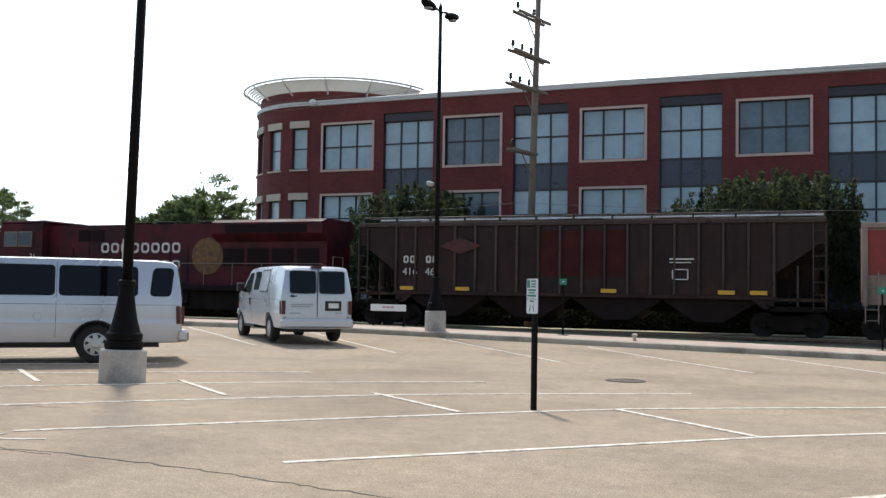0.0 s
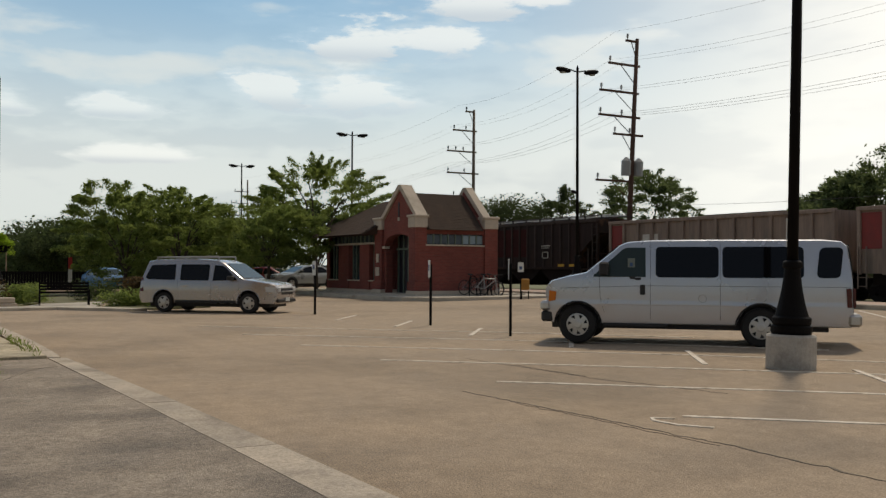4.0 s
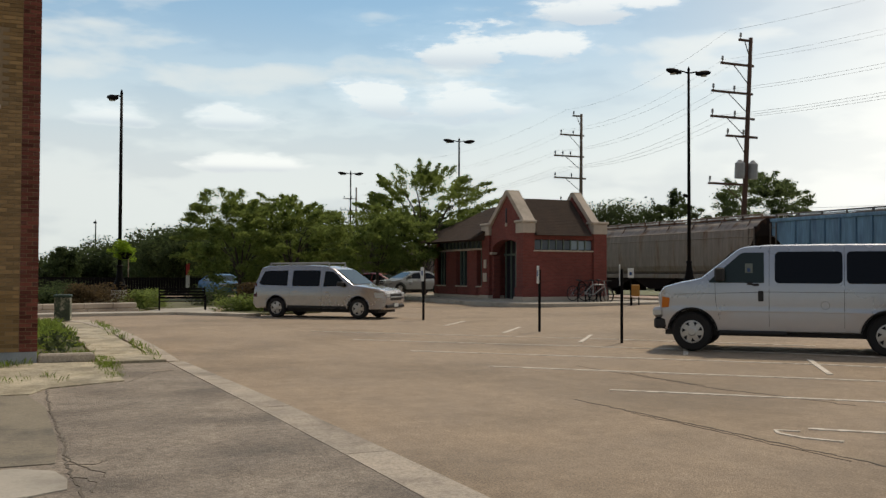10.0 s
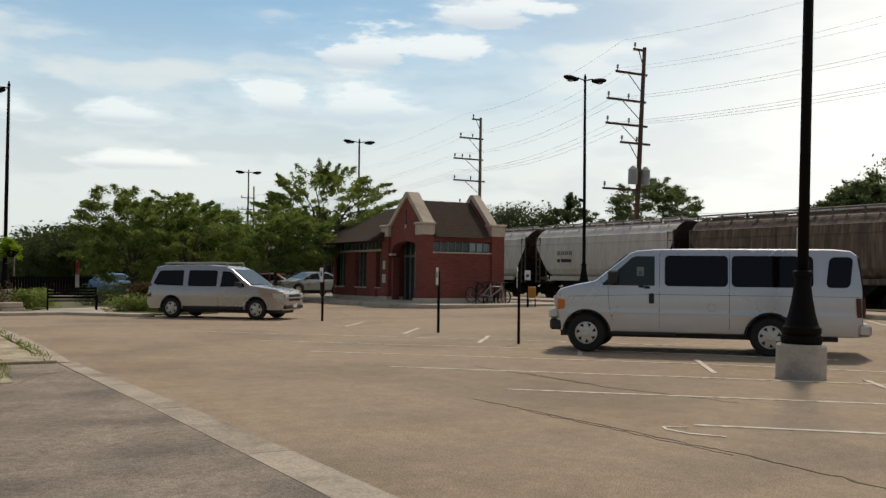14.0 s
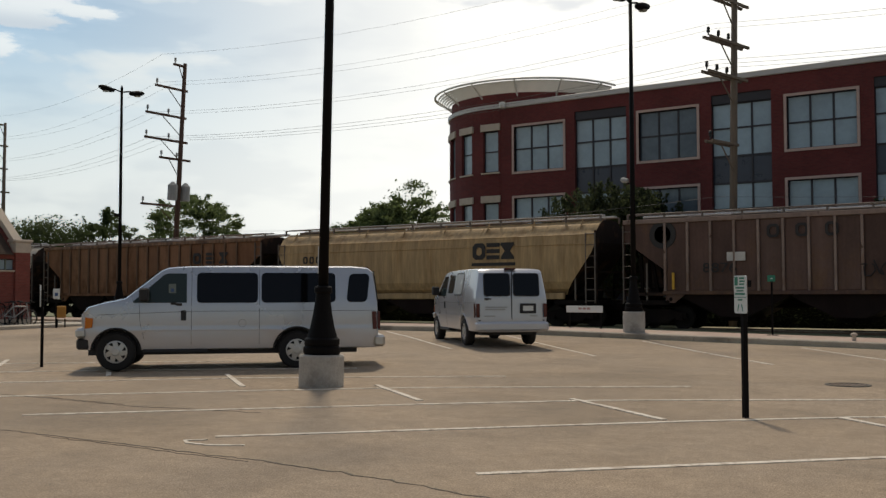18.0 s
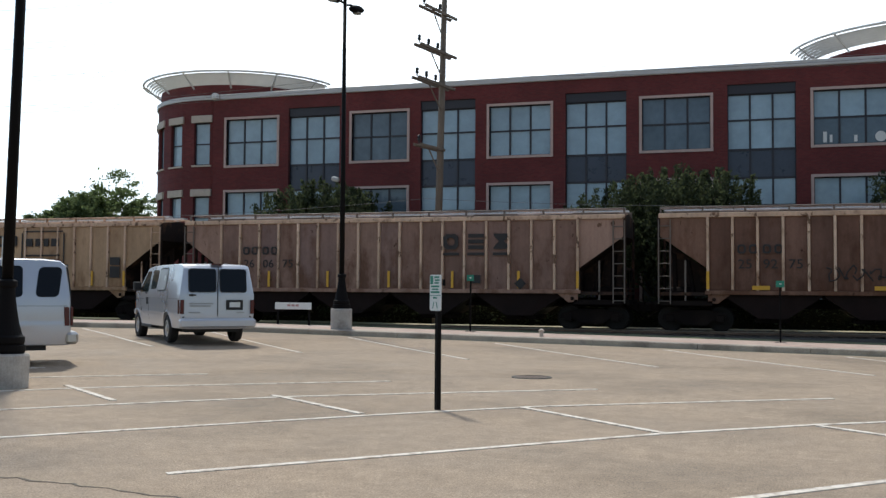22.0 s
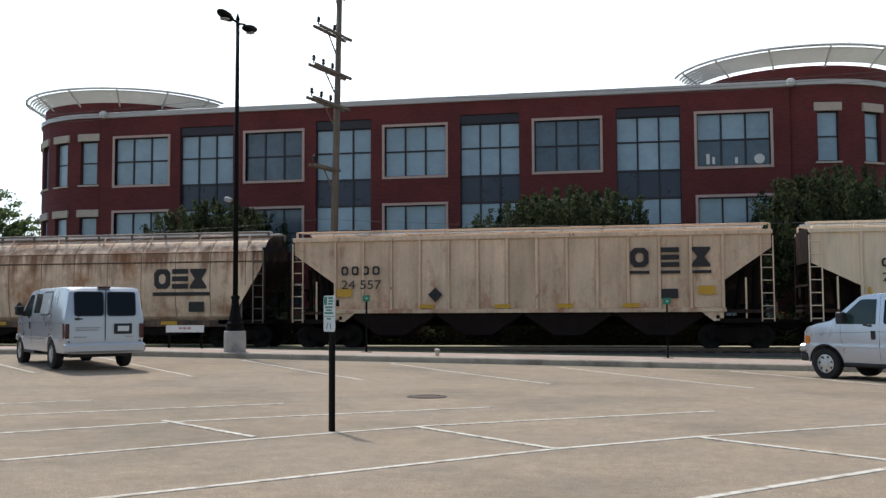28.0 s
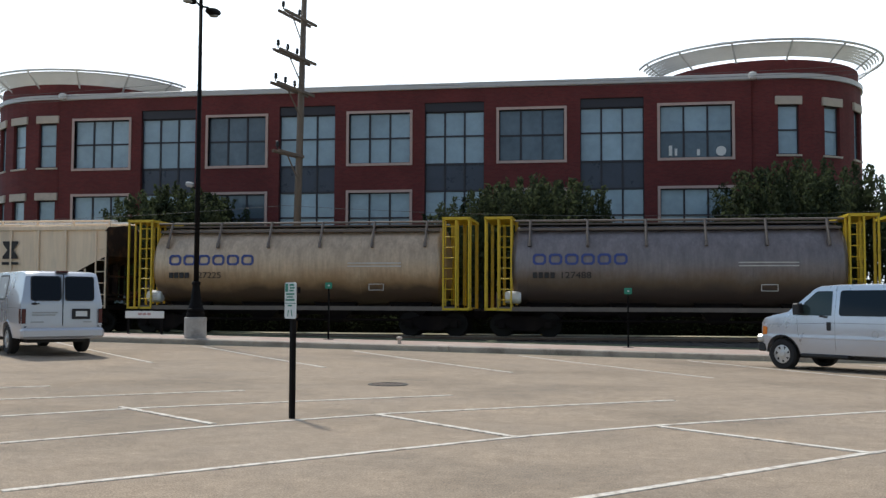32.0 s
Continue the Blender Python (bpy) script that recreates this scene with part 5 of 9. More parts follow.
def tube_hopper(L, paint, label, mark):
    """A pressure hopper: one smooth drum on a skeleton frame, with yellow ladders and cages at its ends."""
    car = thing("tube_car", pose(0, 0, 0), label, "hopper car", "cars of the freight train")
    half = L / 2
    drum = half - 1.5
    bm = B()
    lathe(bm, [(0.9, -drum - 0.22), (1.32, -drum - 0.16), (1.55, -drum), (1.58, -drum + 0.06), (1.58, -drum / 3), (1.58, drum / 3), (1.58, drum - 0.06), (1.55, drum), (1.32, drum + 0.16), (0.9, drum + 0.22)],
          48, pose(0, 0, 2.72, 0, 90))
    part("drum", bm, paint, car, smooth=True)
    bm = B()
    for k in range(5):
        x = -drum + 0.4 + (2 * drum - 0.8) * k / 4
        lathe(bm, [(1.583, -0.012), (1.59, 0.0), (1.583, 0.012)], 48, pose(x, 0, 2.72, 0, 90))
    tagged(part("weld_seam", bm, paint, car), kind="stuff")
    bm = B()
    for y in (-0.95, 0.95):
        rod(bm, (-drum - 0.1, y, 4.42), (drum + 0.1, y, 4.42), 0.045, seg=6)
        box(bm, -drum, drum, y - 0.12, y + 0.12, 4.05, 4.14)
    for k in range(6):
        x = -drum + 0.5 + (2 * drum - 1.0) * k / 5
        for y in (-1, 1):
            rod(bm, (x, y * 0.98, 4.44), (x, y * 1.42, 3.62), 0.05, seg=6)
            rod(bm, (x, y * 1.42, 3.62), (x, y * 1.48, 3.42), 0.065, seg=6)
    box(bm, -drum, drum, -0.55, 0.55, 4.3, 4.36)
    part("roof_walk", bm, PALE_RAIL, car)
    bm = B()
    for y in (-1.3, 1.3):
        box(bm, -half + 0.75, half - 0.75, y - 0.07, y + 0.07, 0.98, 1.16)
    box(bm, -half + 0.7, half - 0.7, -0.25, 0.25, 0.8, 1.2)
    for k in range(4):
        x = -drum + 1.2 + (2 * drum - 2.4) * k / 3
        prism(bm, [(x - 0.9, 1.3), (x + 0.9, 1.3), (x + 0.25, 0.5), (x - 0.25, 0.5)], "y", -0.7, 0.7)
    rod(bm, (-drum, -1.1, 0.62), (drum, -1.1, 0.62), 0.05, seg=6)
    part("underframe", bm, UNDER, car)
    part("side_sill", box(B(), -half + 0.75, half - 0.75, -1.42, -1.35, 0.98, 1.14), PALE_RAIL, car)
    for s in (-1, 1):
        bm = B()
        lo, hi = sorted((s * (half - 1.30), s * (half - 0.32)))
        box(bm, lo - 0.05, hi + 0.05, -1.46, 1.46, 4.46, 4.56)
        cage = part("end_cage", bm, YELLOW, car, "yellow end ladder and cage")
        bm = B()
        a, b = s * (half - 1.30), s * (half - 0.32)
        for x in (a, (a + b) / 2, b):
            for y in (-1.42, -0.85, 0.85, 1.42):
                box(bm, x - 0.03, x + 0.03, y - 0.04, y + 0.04, 1.0, 4.5)
        box(bm, lo, hi, -1.46, 1.46, 1.0, 1.08)
        for k in range(8):
            z = 1.4 + 0.4 * k
            rod(bm, (a, -1.42, z), ((a + b) / 2, -1.42, z), 0.02, seg=5)
        split("cage_bar", bm, YELLOW, cage)
    part("brake_tank", lathe(B(), [(0.2, -0.3), (0.24, -0.2), (0.24, 0.2), (0.2, 0.3)], 14, pose(-half + 1.35, -1.1, 1.5, 0, 90)), WHITE_STEEL, car)
    coupler_ends(car, half)
    trucks(car, (-half + 1.8, half - 1.8))
    # The maker's word as six blue blocks, numbers below.
    x = -drum + 0.62
    blocks(car, [(x + 0.6 * k, x + 0.6 * k + 0.5) for k in range(6)], 2.72, 0.42, MARK_BLUE, -1.585)
    bars(car, [(x + 0.22 * k, x + 0.16 + 0.22 * k, 2.22, 2.44) for k in range(4)], MARK_DARK, -1.575)
    lettering(car, mark, x + 1.0, 2.22, 0.24, MARK_DARK, -1.585, 1.15)
    bars(car, [(2.2, 4.3, 2.78, 2.82), (2.2, 4.3, 2.66, 2.70)], MARK_WHITE, -1.585)
    bars(car, [(3.0, 3.6, 1.75, 1.78), (3.0, 3.6, 1.98, 2.01), (3.0, 3.03, 1.75, 2.01), (3.57, 3.6, 1.75, 2.01)], MARK_WHITE, -1.42)
    return car


def locomotive(L):
    """A six-axle road engine: cab and short nose ahead (to the left), long hood, flared radiator behind."""
    eng = thing("locomotive", pose(0, 0, 0), "dark red diesel freight locomotive with grimy sides", "locomotive")
    red = material("engine_red", (0.062, 0.006, 0.012), 0.6, spec=0.2, var=0.25, scale=0.8, fine=8, bump=0.05, dirt=(0.022, 0.006, 0.008), amount=0.5, dirt_scale=0.7)
    dark = material("engine_grille", (0.012, 0.006, 0.007), 0.85, var=0.2, spec=0.15)
    gold = material("gold_crest", (0.13, 0.065, 0.02), 0.7, var=0.45, scale=5, dirt=(0.06, 0.02, 0.015), amount=0.45, dirt_scale=3.5)
    h = L / 2
    bm = B()
    box(bm, -h + 0.6, h - 0.6, -1.5, 1.5, 1.35, 1.62, 0.03)
    part("deck", bm, dark, eng)
    bm = B()
    prism(bm, [(-h + 5.4, 1.62), (-h + 5.4, 4.46), (h - 7.0, 4.46), (h - 7.0, 1.62)], "y", -1.05, 1.05)
    part("long_hood", bm, red, eng)
    bm = B()
    prism(bm, [(-1.05, 1.62), (-1.05, 3.6), (-1.5, 3.95), (-1.5, 4.45), (-1.1, 4.6), (1.1, 4.6), (1.5, 4.45), (1.5, 3.95), (1.05, 3.6), (1.05, 1.62)], "x", h - 7.0, h - 1.2)
    part("radiator", bm, red, eng)
    part("radiator_grille", box(B(), h - 6.2, h - 2.0, -1.53, -1.4, 3.98, 4.36), dark, eng)
    bm = B()
    prism(bm, [(-h + 2.4, 1.62), (-h + 2.2, 3.35), (-h + 2.75, 4.55), (-h + 5.4, 4.55), (-h + 5.4, 1.62)], "y", -1.5, 1.5)
    part("cab", bm, red, eng)
    part("cab_roof", box(B(), -h + 2.6, -h + 5.5, -1.45, 1.45, 4.55, 4.7, 0.06), red, eng)
    bm = B()
    prism(bm, [(-h + 0.9, 1.62), (-h + 0.95, 2.9), (-h + 1.3, 3.2), (-h + 2.3, 3.3), (-h + 2.4, 1.62)], "y", -0.95, 0.95)
    part("nose", bm, red, eng)
    for a, b in ((3.0, 3.75), (3.95, 4.7)):
        w = part("cab_window", box(B(), -h + a, -h + b, -1.53, -1.48, 3.45, 4.1), GLASS_DARK, eng)
        bm = B()
        for q in ((a - 0.06, b + 0.06, 4.1, 4.16), (a - 0.06, b + 0.06, 3.39, 3.45), (a - 0.06, a, 3.45, 4.1), (b, b + 0.06, 3.45, 4.1)):
            box(bm, -h + q[0], -h + q[1], -1.55, -1.48, q[2], q[3])
        part("window_frame", bm, PALE_RAIL, w)
    bm = B()
    for k in range(2):
        x = -h + 7.3 + 0.85 * k
        box(bm, x, x + 0.72, -1.08, -1.04, 3.65, 4.2)
    part("intake_screen", bm, dark, eng)
    bm = B()
    for k in range(10):
        x = -h + 6.0 + 0.98 * k
        box(bm, x, x + 0.012, -1.075, -1.05, 1.7, 3.4)
    for k in range(4):
        box(bm, h - 6.6 + 1.3 * k, h - 5.5 + 1.3 * k, -1.08, -1.05, 2.5, 3.3)
    split("hood_door", bm, dark, eng)
    bm = B()
    for x, r in ((0.5, 0.45), (3.0, 0.35)):
        lathe(bm, [(r, 0), (r, 0.16), (r * 0.8, 0.18)], 16, pose(x, 0, 4.46))
    box(bm, -1.2, -0.2, -0.5, 0.5, 4.46, 4.58)
    part("roof_stacks", bm, dark, eng)
    bm = B()
    for k in range(14):
        x = -h + 1.2 + (L - 2.4) * k / 13
        rod(bm, (x, -1.46, 1.62), (x, -1.46, 2.6), 0.02, seg=5)
    rod(bm, (-h + 1.2, -1.46, 2.6), (h - 1.2, -1.46, 2.6), 0.02, seg=5)
    for s in (-1, 1):
        rod(bm, (s * (h - 0.7), -1.4, 1.6), (s * (h - 0.7), -1.4, 2.9), 0.025, seg=5)
        rod(bm, (s * (h - 0.7), -0.5, 1.6), (s * (h - 0.7), -0.5, 2.9), 0.025, seg=5)
        rod(bm, (s * (h - 0.7), -1.4, 2.9), (s * (h - 0.7), -0.5, 2.9), 0.025, seg=5)
    part("handrail", bm, PALE_RAIL, eng)
    bm = B()
    prism(bm, [(-1.3, 1.3), (-1.4, 0.75), (-1.1, 0.45), (1.1, 0.45), (1.4, 0.75), (1.3, 1.3)], "x", -2.9, 2.9)
    part("fuel_tank", bm, UNDER, eng)
    # Full-length dark box added so the space below the engine reads black.
    part("underframe", box(B(), -h + 1.0, h - 1.0, -1.25, 1.25, 0.5, 1.36), UNDER, eng)
    # The company's words as pale blocks, a gold crest, and the number.
    x = -h + 8.75
    blocks(eng, [(x + 0.6 * k, x + 0.6 * k + 0.46) for k in range(8)], 3.1, 0.48, MARK_WHITE, -1.08)
    blocks(eng, [(x + 0.6 * k, x + 0.6 * k + 0.46) for k in range(8)], 2.35, 0.4, MARK_WHITE, -1.08)
    bm = B()
    lathe(bm, [(0.86, 0), (0.86, 0.02)], 24, pose(x + 6.2, -1.06, 2.95, 90))
    part("crest", bm, gold, eng, "round dull gold crest")
    lettering(eng, "31", -h + 4.6, 2.75, 0.3, MARK_WHITE, -1.52)
    lettering(eng, "9", h - 2.2, 2.75, 0.34, MARK_WHITE, -1.07)
    coupler_ends(eng, h)
    trucks(eng, (-h + 3.9, h - 3.9), 3)
    return eng


def railway_marks(car, x, z, code, mat, h=0.33, words=4, wide=1.0, pitch=0.0):
    """Reporting mark as plain blocks over the car's number; with a pitch, in pairs that stand between the ribs."""
    if pitch:
        gap, digits = 0.36 * wide, code.replace(" ", "")
        blocks(car, [(x + pitch * (k // 2) + gap * (k % 2), x + pitch * (k // 2) + gap * (k % 2) + gap * 0.72) for k in range(words)], z + h + 0.2, h, mat, name="reporting_mark")
        for k in range(3):
            lettering(car, digits[2 * k:2 * k + 2], x + pitch * k, z, h, mat, -1.52, wide)
        return
    blocks(car, [(x + 0.42 * k, x + 0.42 * k + 0.28) for k in range(words)], z + h + 0.2, h, mat, name="reporting_mark")
    lettering(car, code, x, z, h, mat, -1.585, wide)


def side_stripes(car, reach, xs, upright=True):
    for x in xs:
        if upright:
            bars(car, [(x * reach - 0.05, x * reach + 0.05, 1.55, 2.2)], MARK_YELLOW, -1.575, "reflector")
        else:
            bars(car, [(x * reach - 0.3, x * reach + 0.3, 1.53, 1.68)], MARK_YELLOW, -1.575, "reflector")


def panel_marks(car, x):
    """Small test panels and a diamond placard."""
    bars(car, [(x, x + 0.42, 1.72, 2.05)], MARK_DARK, name="test_panel")
    bm = B()
    box(bm, -0.16, 0.16, -0.008, 0.012, -0.16, 0.16)
    part("placard", bm, MARK_DARK, car, m=pose(x + 2.0, -1.575, 1.72, 0, 45))


def big_mark(car, x, z=3.05, h=0.6, gap=1.02, w=0.62, mat=None):
    blocks(car, [(x + gap * k, x + gap * k + w) for k in range(3)], z, h, mat or MARK_DARK, line=True)


GAPS = [-41.0, -18.58, 1.2, 17.58, 34.76, 52.56, 72.04, 92.29, 105.19, 119.0, 133.67, 147.59, 167.37, 186.18, 204.5, 224.09, 243.96, 263.35, 283.19, 300.97, 320.37, 340.73,
        355.16, 369.93, 384.7]


def train():
    span = list(zip(GAPS, GAPS[1:]))
    L = [b - a for a, b in span]
    cars = []
    rust, soot = (0.13, 0.055, 0.03), (0.07, 0.05, 0.04)
    cars.append(locomotive(L[0]))

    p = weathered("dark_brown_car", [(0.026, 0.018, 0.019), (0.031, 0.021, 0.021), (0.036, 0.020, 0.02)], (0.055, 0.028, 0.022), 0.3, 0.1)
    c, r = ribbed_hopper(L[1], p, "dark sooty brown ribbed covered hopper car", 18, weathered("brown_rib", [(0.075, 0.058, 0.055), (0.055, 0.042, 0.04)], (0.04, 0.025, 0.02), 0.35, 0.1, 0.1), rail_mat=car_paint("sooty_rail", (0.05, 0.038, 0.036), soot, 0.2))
    pitch = 2 * r / 17
    bars(c, [(-r + k * pitch + 0.09, -r + (k + 1) * pitch - 0.09, 2.15, 3.95) for k in (7, 8, 9, 10)], material("dull_red_patch", (0.05, 0.013, 0.013), 0.8, spec=0.1, var=0.3, scale=1.2), -1.487, "red_patch")
    for q, digits in enumerate(("416", "46")):
        lettering(c, digits, -r + 0.3 + 1.02 * q, 2.15, 0.3, MARK_WHITE, -1.52, 1.05)
    blocks(c, [(-r + 0.36 + 1.02 * (k // 2) + 0.3 * (k % 2), -r + 0.58 + 1.02 * (k // 2) + 0.3 * (k % 2)) for k in range(4)], 2.65, 0.3, MARK_WHITE)
    bm = B()
    prism(bm, [(-0.9, 0), (0, 0.34), (0.9, 0), (0, -0.34)], "y", -1.585, -1.56)
    part("emblem", bm, material("sooty_red_paint", (0.085, 0.014, 0.014), 0.75, var=0.4, scale=4, dirt=(0.03, 0.018, 0.018), amount=0.5, dirt_scale=3), c, m=pose(-r + 2.9, 0, 3.35))
    side_stripes(c, r, (-0.93, -0.6, 0.2, 0.78, 0.93), False)
    bars(c, [(3.9, 4.5, 2.05, 2.09), (3.9, 4.5, 2.42, 2.46), (3.9, 3.94, 2.05, 2.46), (4.46, 4.5, 2.05, 2.46), (3.8, 4.7, 2.8, 2.86), (3.8, 4.6, 2.68, 2.72)], MARK_WHITE)
    cars.append(c)

    g = car_paint("grey_brown_gondola", (0.27, 0.215, 0.195), (0.18, 0.14, 0.12), 0.3, 0.12, 0.14)
    for k, end in ((2, -1), (3, -1), (4, 1)):
        c, r = gondola(L[k], g, "tall grey-brown ribbed gondola car with a faded red end panel", end)
        if k == 2:
            bars(c, [(-r + 2.75, -r + 3.3, 2.95, 3.3), (-r + 3.5, -r + 3.95, 2.95, 3.3)], MARK_WHITE, -1.51)
            bars(c, [(-r + 2.75, -r + 3.3, 2.35, 2.7), (-r + 3.5, -r + 3.95, 2.35, 2.7), (-r + 4.7, -r + 5.2, 2.35, 2.7)], MARK_WHITE, -1.51)
            for x, s in ((2.8, "96"), (3.55, "51"), (4.75, "71")):
                lettering(c, s, -r + x, 2.41, 0.24, MARK_DARK, -1.52)
        else:
            blocks(c, [(-r + 2.9 + 0.5 * q, -r + 3.2 + 0.5 * q) for q in range(3)], 2.9, 0.32, MARK_WHITE, -1.51)
            blocks(c, [(-r + 2.9 + 0.5 * q, -r + 3.2 + 0.5 * q) for q in range(4)], 2.3, 0.32, MARK_WHITE, -1.51)
        bars(c, [(-r + 1.6, -r + 2.2, 1.5, 1.72), (2.0, 2.6, 1.5, 1.72)], MARK_YELLOW, -1.51)
        cars.append(c)

    c, r = round_hopper(L[5], car_paint("grey_hopper", (0.30, 0.275, 0.26), (0.2, 0.11, 0.06), 0.25, 0.1, 0.15), "grey round-sided hopper car with a rusty roof line", roof=car_paint("rusty_roof", (0.2, 0.11, 0.07), soot, 0.3))
    cars.append(c)
    c, r = ribbed_hopper(L[6], car_paint("blue_car", (0.16, 0.345, 0.56), (0.12, 0.22, 0.35), 0.3, 0.12, 0.2), "sky-blue ribbed covered hopper car", 17)
    side_stripes(c, r, (-0.6, -0.1, 0.4, 0.85))
    bars(c, [(-r + 1.2, -r + 1.6, 2.15, 2.45), (-r + 1.75, -r + 2.1, 2.15, 2.45)], MARK_DARK)
    cars.append(c)
    lt = car_paint("pale_grey_hopper", (0.64, 0.64, 0.65), (0.46, 0.42, 0.39), 0.18, 0.1, 0.10)
    for k, paint, what in ((7, lt, "pale grey round-sided hopper car"), (8, lt, "pale grey round-sided hopper car"), (9, car_paint("brown_grey_hopper", (0.19, 0.145, 0.115), (0.12, 0.08, 0.06), 0.4),
                           "brownish grey round-sided hopper car, dusty"), (10, car_paint("light_tan_grey", (0.50, 0.46, 0.41), (0.30, 0.23, 0.18), 0.25, 0.1, 0.15), "light grey round-sided hopper car with a dirty roof")):
        c, r = round_hopper(L[k], paint, what, 5)
        blocks(c, [(-r + 2.3 + 0.4 * q, -r + 2.55 + 0.4 * q) for q in range(4)], 2.75, 0.22, MARK_DARK)
        bars(c, [(-r + 2.3, -r + 2.55, 2.3, 2.5), (-r + 2.7, -r + 3.7, 2.3, 2.5)], MARK_DARK)
        bars(c, [(0.9, 1.4, 1.55, 1.85)], MARK_DARK)
        cars.append(c)
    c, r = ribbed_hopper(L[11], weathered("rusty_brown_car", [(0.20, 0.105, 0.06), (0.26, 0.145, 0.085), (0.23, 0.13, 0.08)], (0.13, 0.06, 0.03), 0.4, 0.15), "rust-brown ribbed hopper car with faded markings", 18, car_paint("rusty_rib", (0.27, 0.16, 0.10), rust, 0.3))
    big_mark(c, 4.2, mat=MARK_DARK)
    cars.append(c)

    c, r = round_hopper(L[12], car_paint("cream_hopper", (0.47, 0.34, 0.19), (0.33, 0.2, 0.09), 0.3, 0.1, 0.2), "cream yellow round-sided hopper car with black markings")
    railway_marks(c, -r + 1.7, 2.35, "247595", MARK_DARK, 0.36, wide=1.25)
    blocks(c, [(2.9 + 0.72 * k, 3.55 + 0.72 * k) for k in range(3)], 2.9, 0.72, MARK_DARK)
    bars(c, [(2.85, 5.05, 2.62, 2.76)], MARK_DARK)
    cars.append(c)

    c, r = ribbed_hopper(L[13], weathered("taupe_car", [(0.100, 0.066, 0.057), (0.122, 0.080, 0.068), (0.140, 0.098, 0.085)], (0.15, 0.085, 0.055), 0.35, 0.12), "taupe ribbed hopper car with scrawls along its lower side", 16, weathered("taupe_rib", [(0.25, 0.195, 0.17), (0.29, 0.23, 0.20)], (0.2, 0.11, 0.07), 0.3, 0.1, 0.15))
    for k in range(8):
        if k not in (3,):
            blocks(c, [(-r + 3.95 + 1.03 * k, -r + 4.4 + 1.03 * k)], 3.45, 0.5, MARK_DARK)
    bm = B()
    for k in range(3):
        lathe(bm, [(0.55 - 0.15 * k, -0.01), (0.55 - 0.15 * k, 0.01), (0.49 - 0.15 * k, 0.012)], 20, pose(-r - 0.1, -1.5, 3.7, 90))
    part("emblem", bm, MARK_DARK, c)
    bars(c, [(-r + 2.45, -r + 3.15, 2.62, 2.95)], MARK_WHITE)
    lettering(c, "8876", -r + 1.5, 2.2, 0.36, MARK_DARK, wide=1.3)
    scrawl(c, -r + 7.2, 2.25, 3)
    side_stripes(c, r, (-0.95, 0.3), True)
    cars.append(c)

    cream_rib = weathered("cream_rib", [(0.62, 0.48, 0.36), (0.52, 0.39, 0.29), (0.68, 0.54, 0.42)], (0.22, 0.12, 0.075), 0.4, 0.1, 0.35)
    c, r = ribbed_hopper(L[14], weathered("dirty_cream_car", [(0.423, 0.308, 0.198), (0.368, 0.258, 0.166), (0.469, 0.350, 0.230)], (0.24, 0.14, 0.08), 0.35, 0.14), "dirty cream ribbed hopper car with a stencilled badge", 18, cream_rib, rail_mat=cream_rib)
    railway_marks(c, -r + 0.2, 2.3, "250698", MARK_DARK, 0.36, wide=1.15, pitch=2 * r / 17)
    blocks(c, [(-4.4 + 0.365 * k, -4.1 + 0.365 * k) for k in (0, 1, 2, 3, 5, 6, 7, 8, 9, 11, 12, 13, 14, 15, 16)], 3.3, 0.5, MARK_DARK)
    bars(c, [(2.1, 4.2, 2.3, 2.36), (2.1, 4.2, 3.94, 4.0), (2.0, 2.06, 2.4, 3.9), (4.24, 4.3, 2.4, 3.9), (2.25, 4.05, 2.85, 2.93), (2.25, 4.05, 2.6, 2.68), (2.25, 2.6, 3.3, 3.65), (2.75, 3.05, 3.3, 3.65), (3.2, 3.45, 3.3, 3.65), (3.6, 4.0, 3.3, 3.65)],
         MARK_DARK, name="badge")
    bars(c, [(6.7, 7.2, 1.9, 2.4), (6.7, 7.2, 2.45, 2.8)], MARK_DARK)
    side_stripes(c, r, (-1, -0.78, -0.5, 0.05, 0.4, 0.78, 1))
    cars.append(c)

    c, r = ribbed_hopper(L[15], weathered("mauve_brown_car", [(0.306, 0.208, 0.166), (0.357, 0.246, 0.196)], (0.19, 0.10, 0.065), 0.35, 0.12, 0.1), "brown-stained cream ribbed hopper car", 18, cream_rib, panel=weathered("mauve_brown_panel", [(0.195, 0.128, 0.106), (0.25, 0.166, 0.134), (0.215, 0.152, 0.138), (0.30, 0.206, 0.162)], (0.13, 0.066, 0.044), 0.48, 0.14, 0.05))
    railway_marks(c, -r + 2 * r / 17 + 0.17, 2.35, "260675", MARK_DARK, 0.33, wide=1.1, pitch=2 * r / 17)
    big_mark(c, r - 5.3)
    side_stripes(c, r, (-1, -0.7, -0.35, 0.0, 0.35, 0.7, 1))
    panel_marks(c, r - 4.2)
    cars.append(c)
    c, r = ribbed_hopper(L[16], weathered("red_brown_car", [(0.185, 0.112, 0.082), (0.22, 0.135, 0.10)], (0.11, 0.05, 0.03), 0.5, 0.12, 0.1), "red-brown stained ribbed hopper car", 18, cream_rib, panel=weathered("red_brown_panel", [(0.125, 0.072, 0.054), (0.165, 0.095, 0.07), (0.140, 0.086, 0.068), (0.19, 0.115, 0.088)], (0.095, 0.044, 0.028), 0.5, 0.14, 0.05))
    railway_marks(c, -r + 2 * r / 17 + 0.17, 2.3, "259275", MARK_DARK, 0.33, wide=1.1, pitch=2 * r / 17)
    big_mark(c, r - 5.3)
    scrawl(c, -r + 4.0, 2.1, 5)
    side_stripes(c, r, (-1, 1))
    side_stripes(c, r, (-0.75, -0.2, 0.2, 0.7), False)
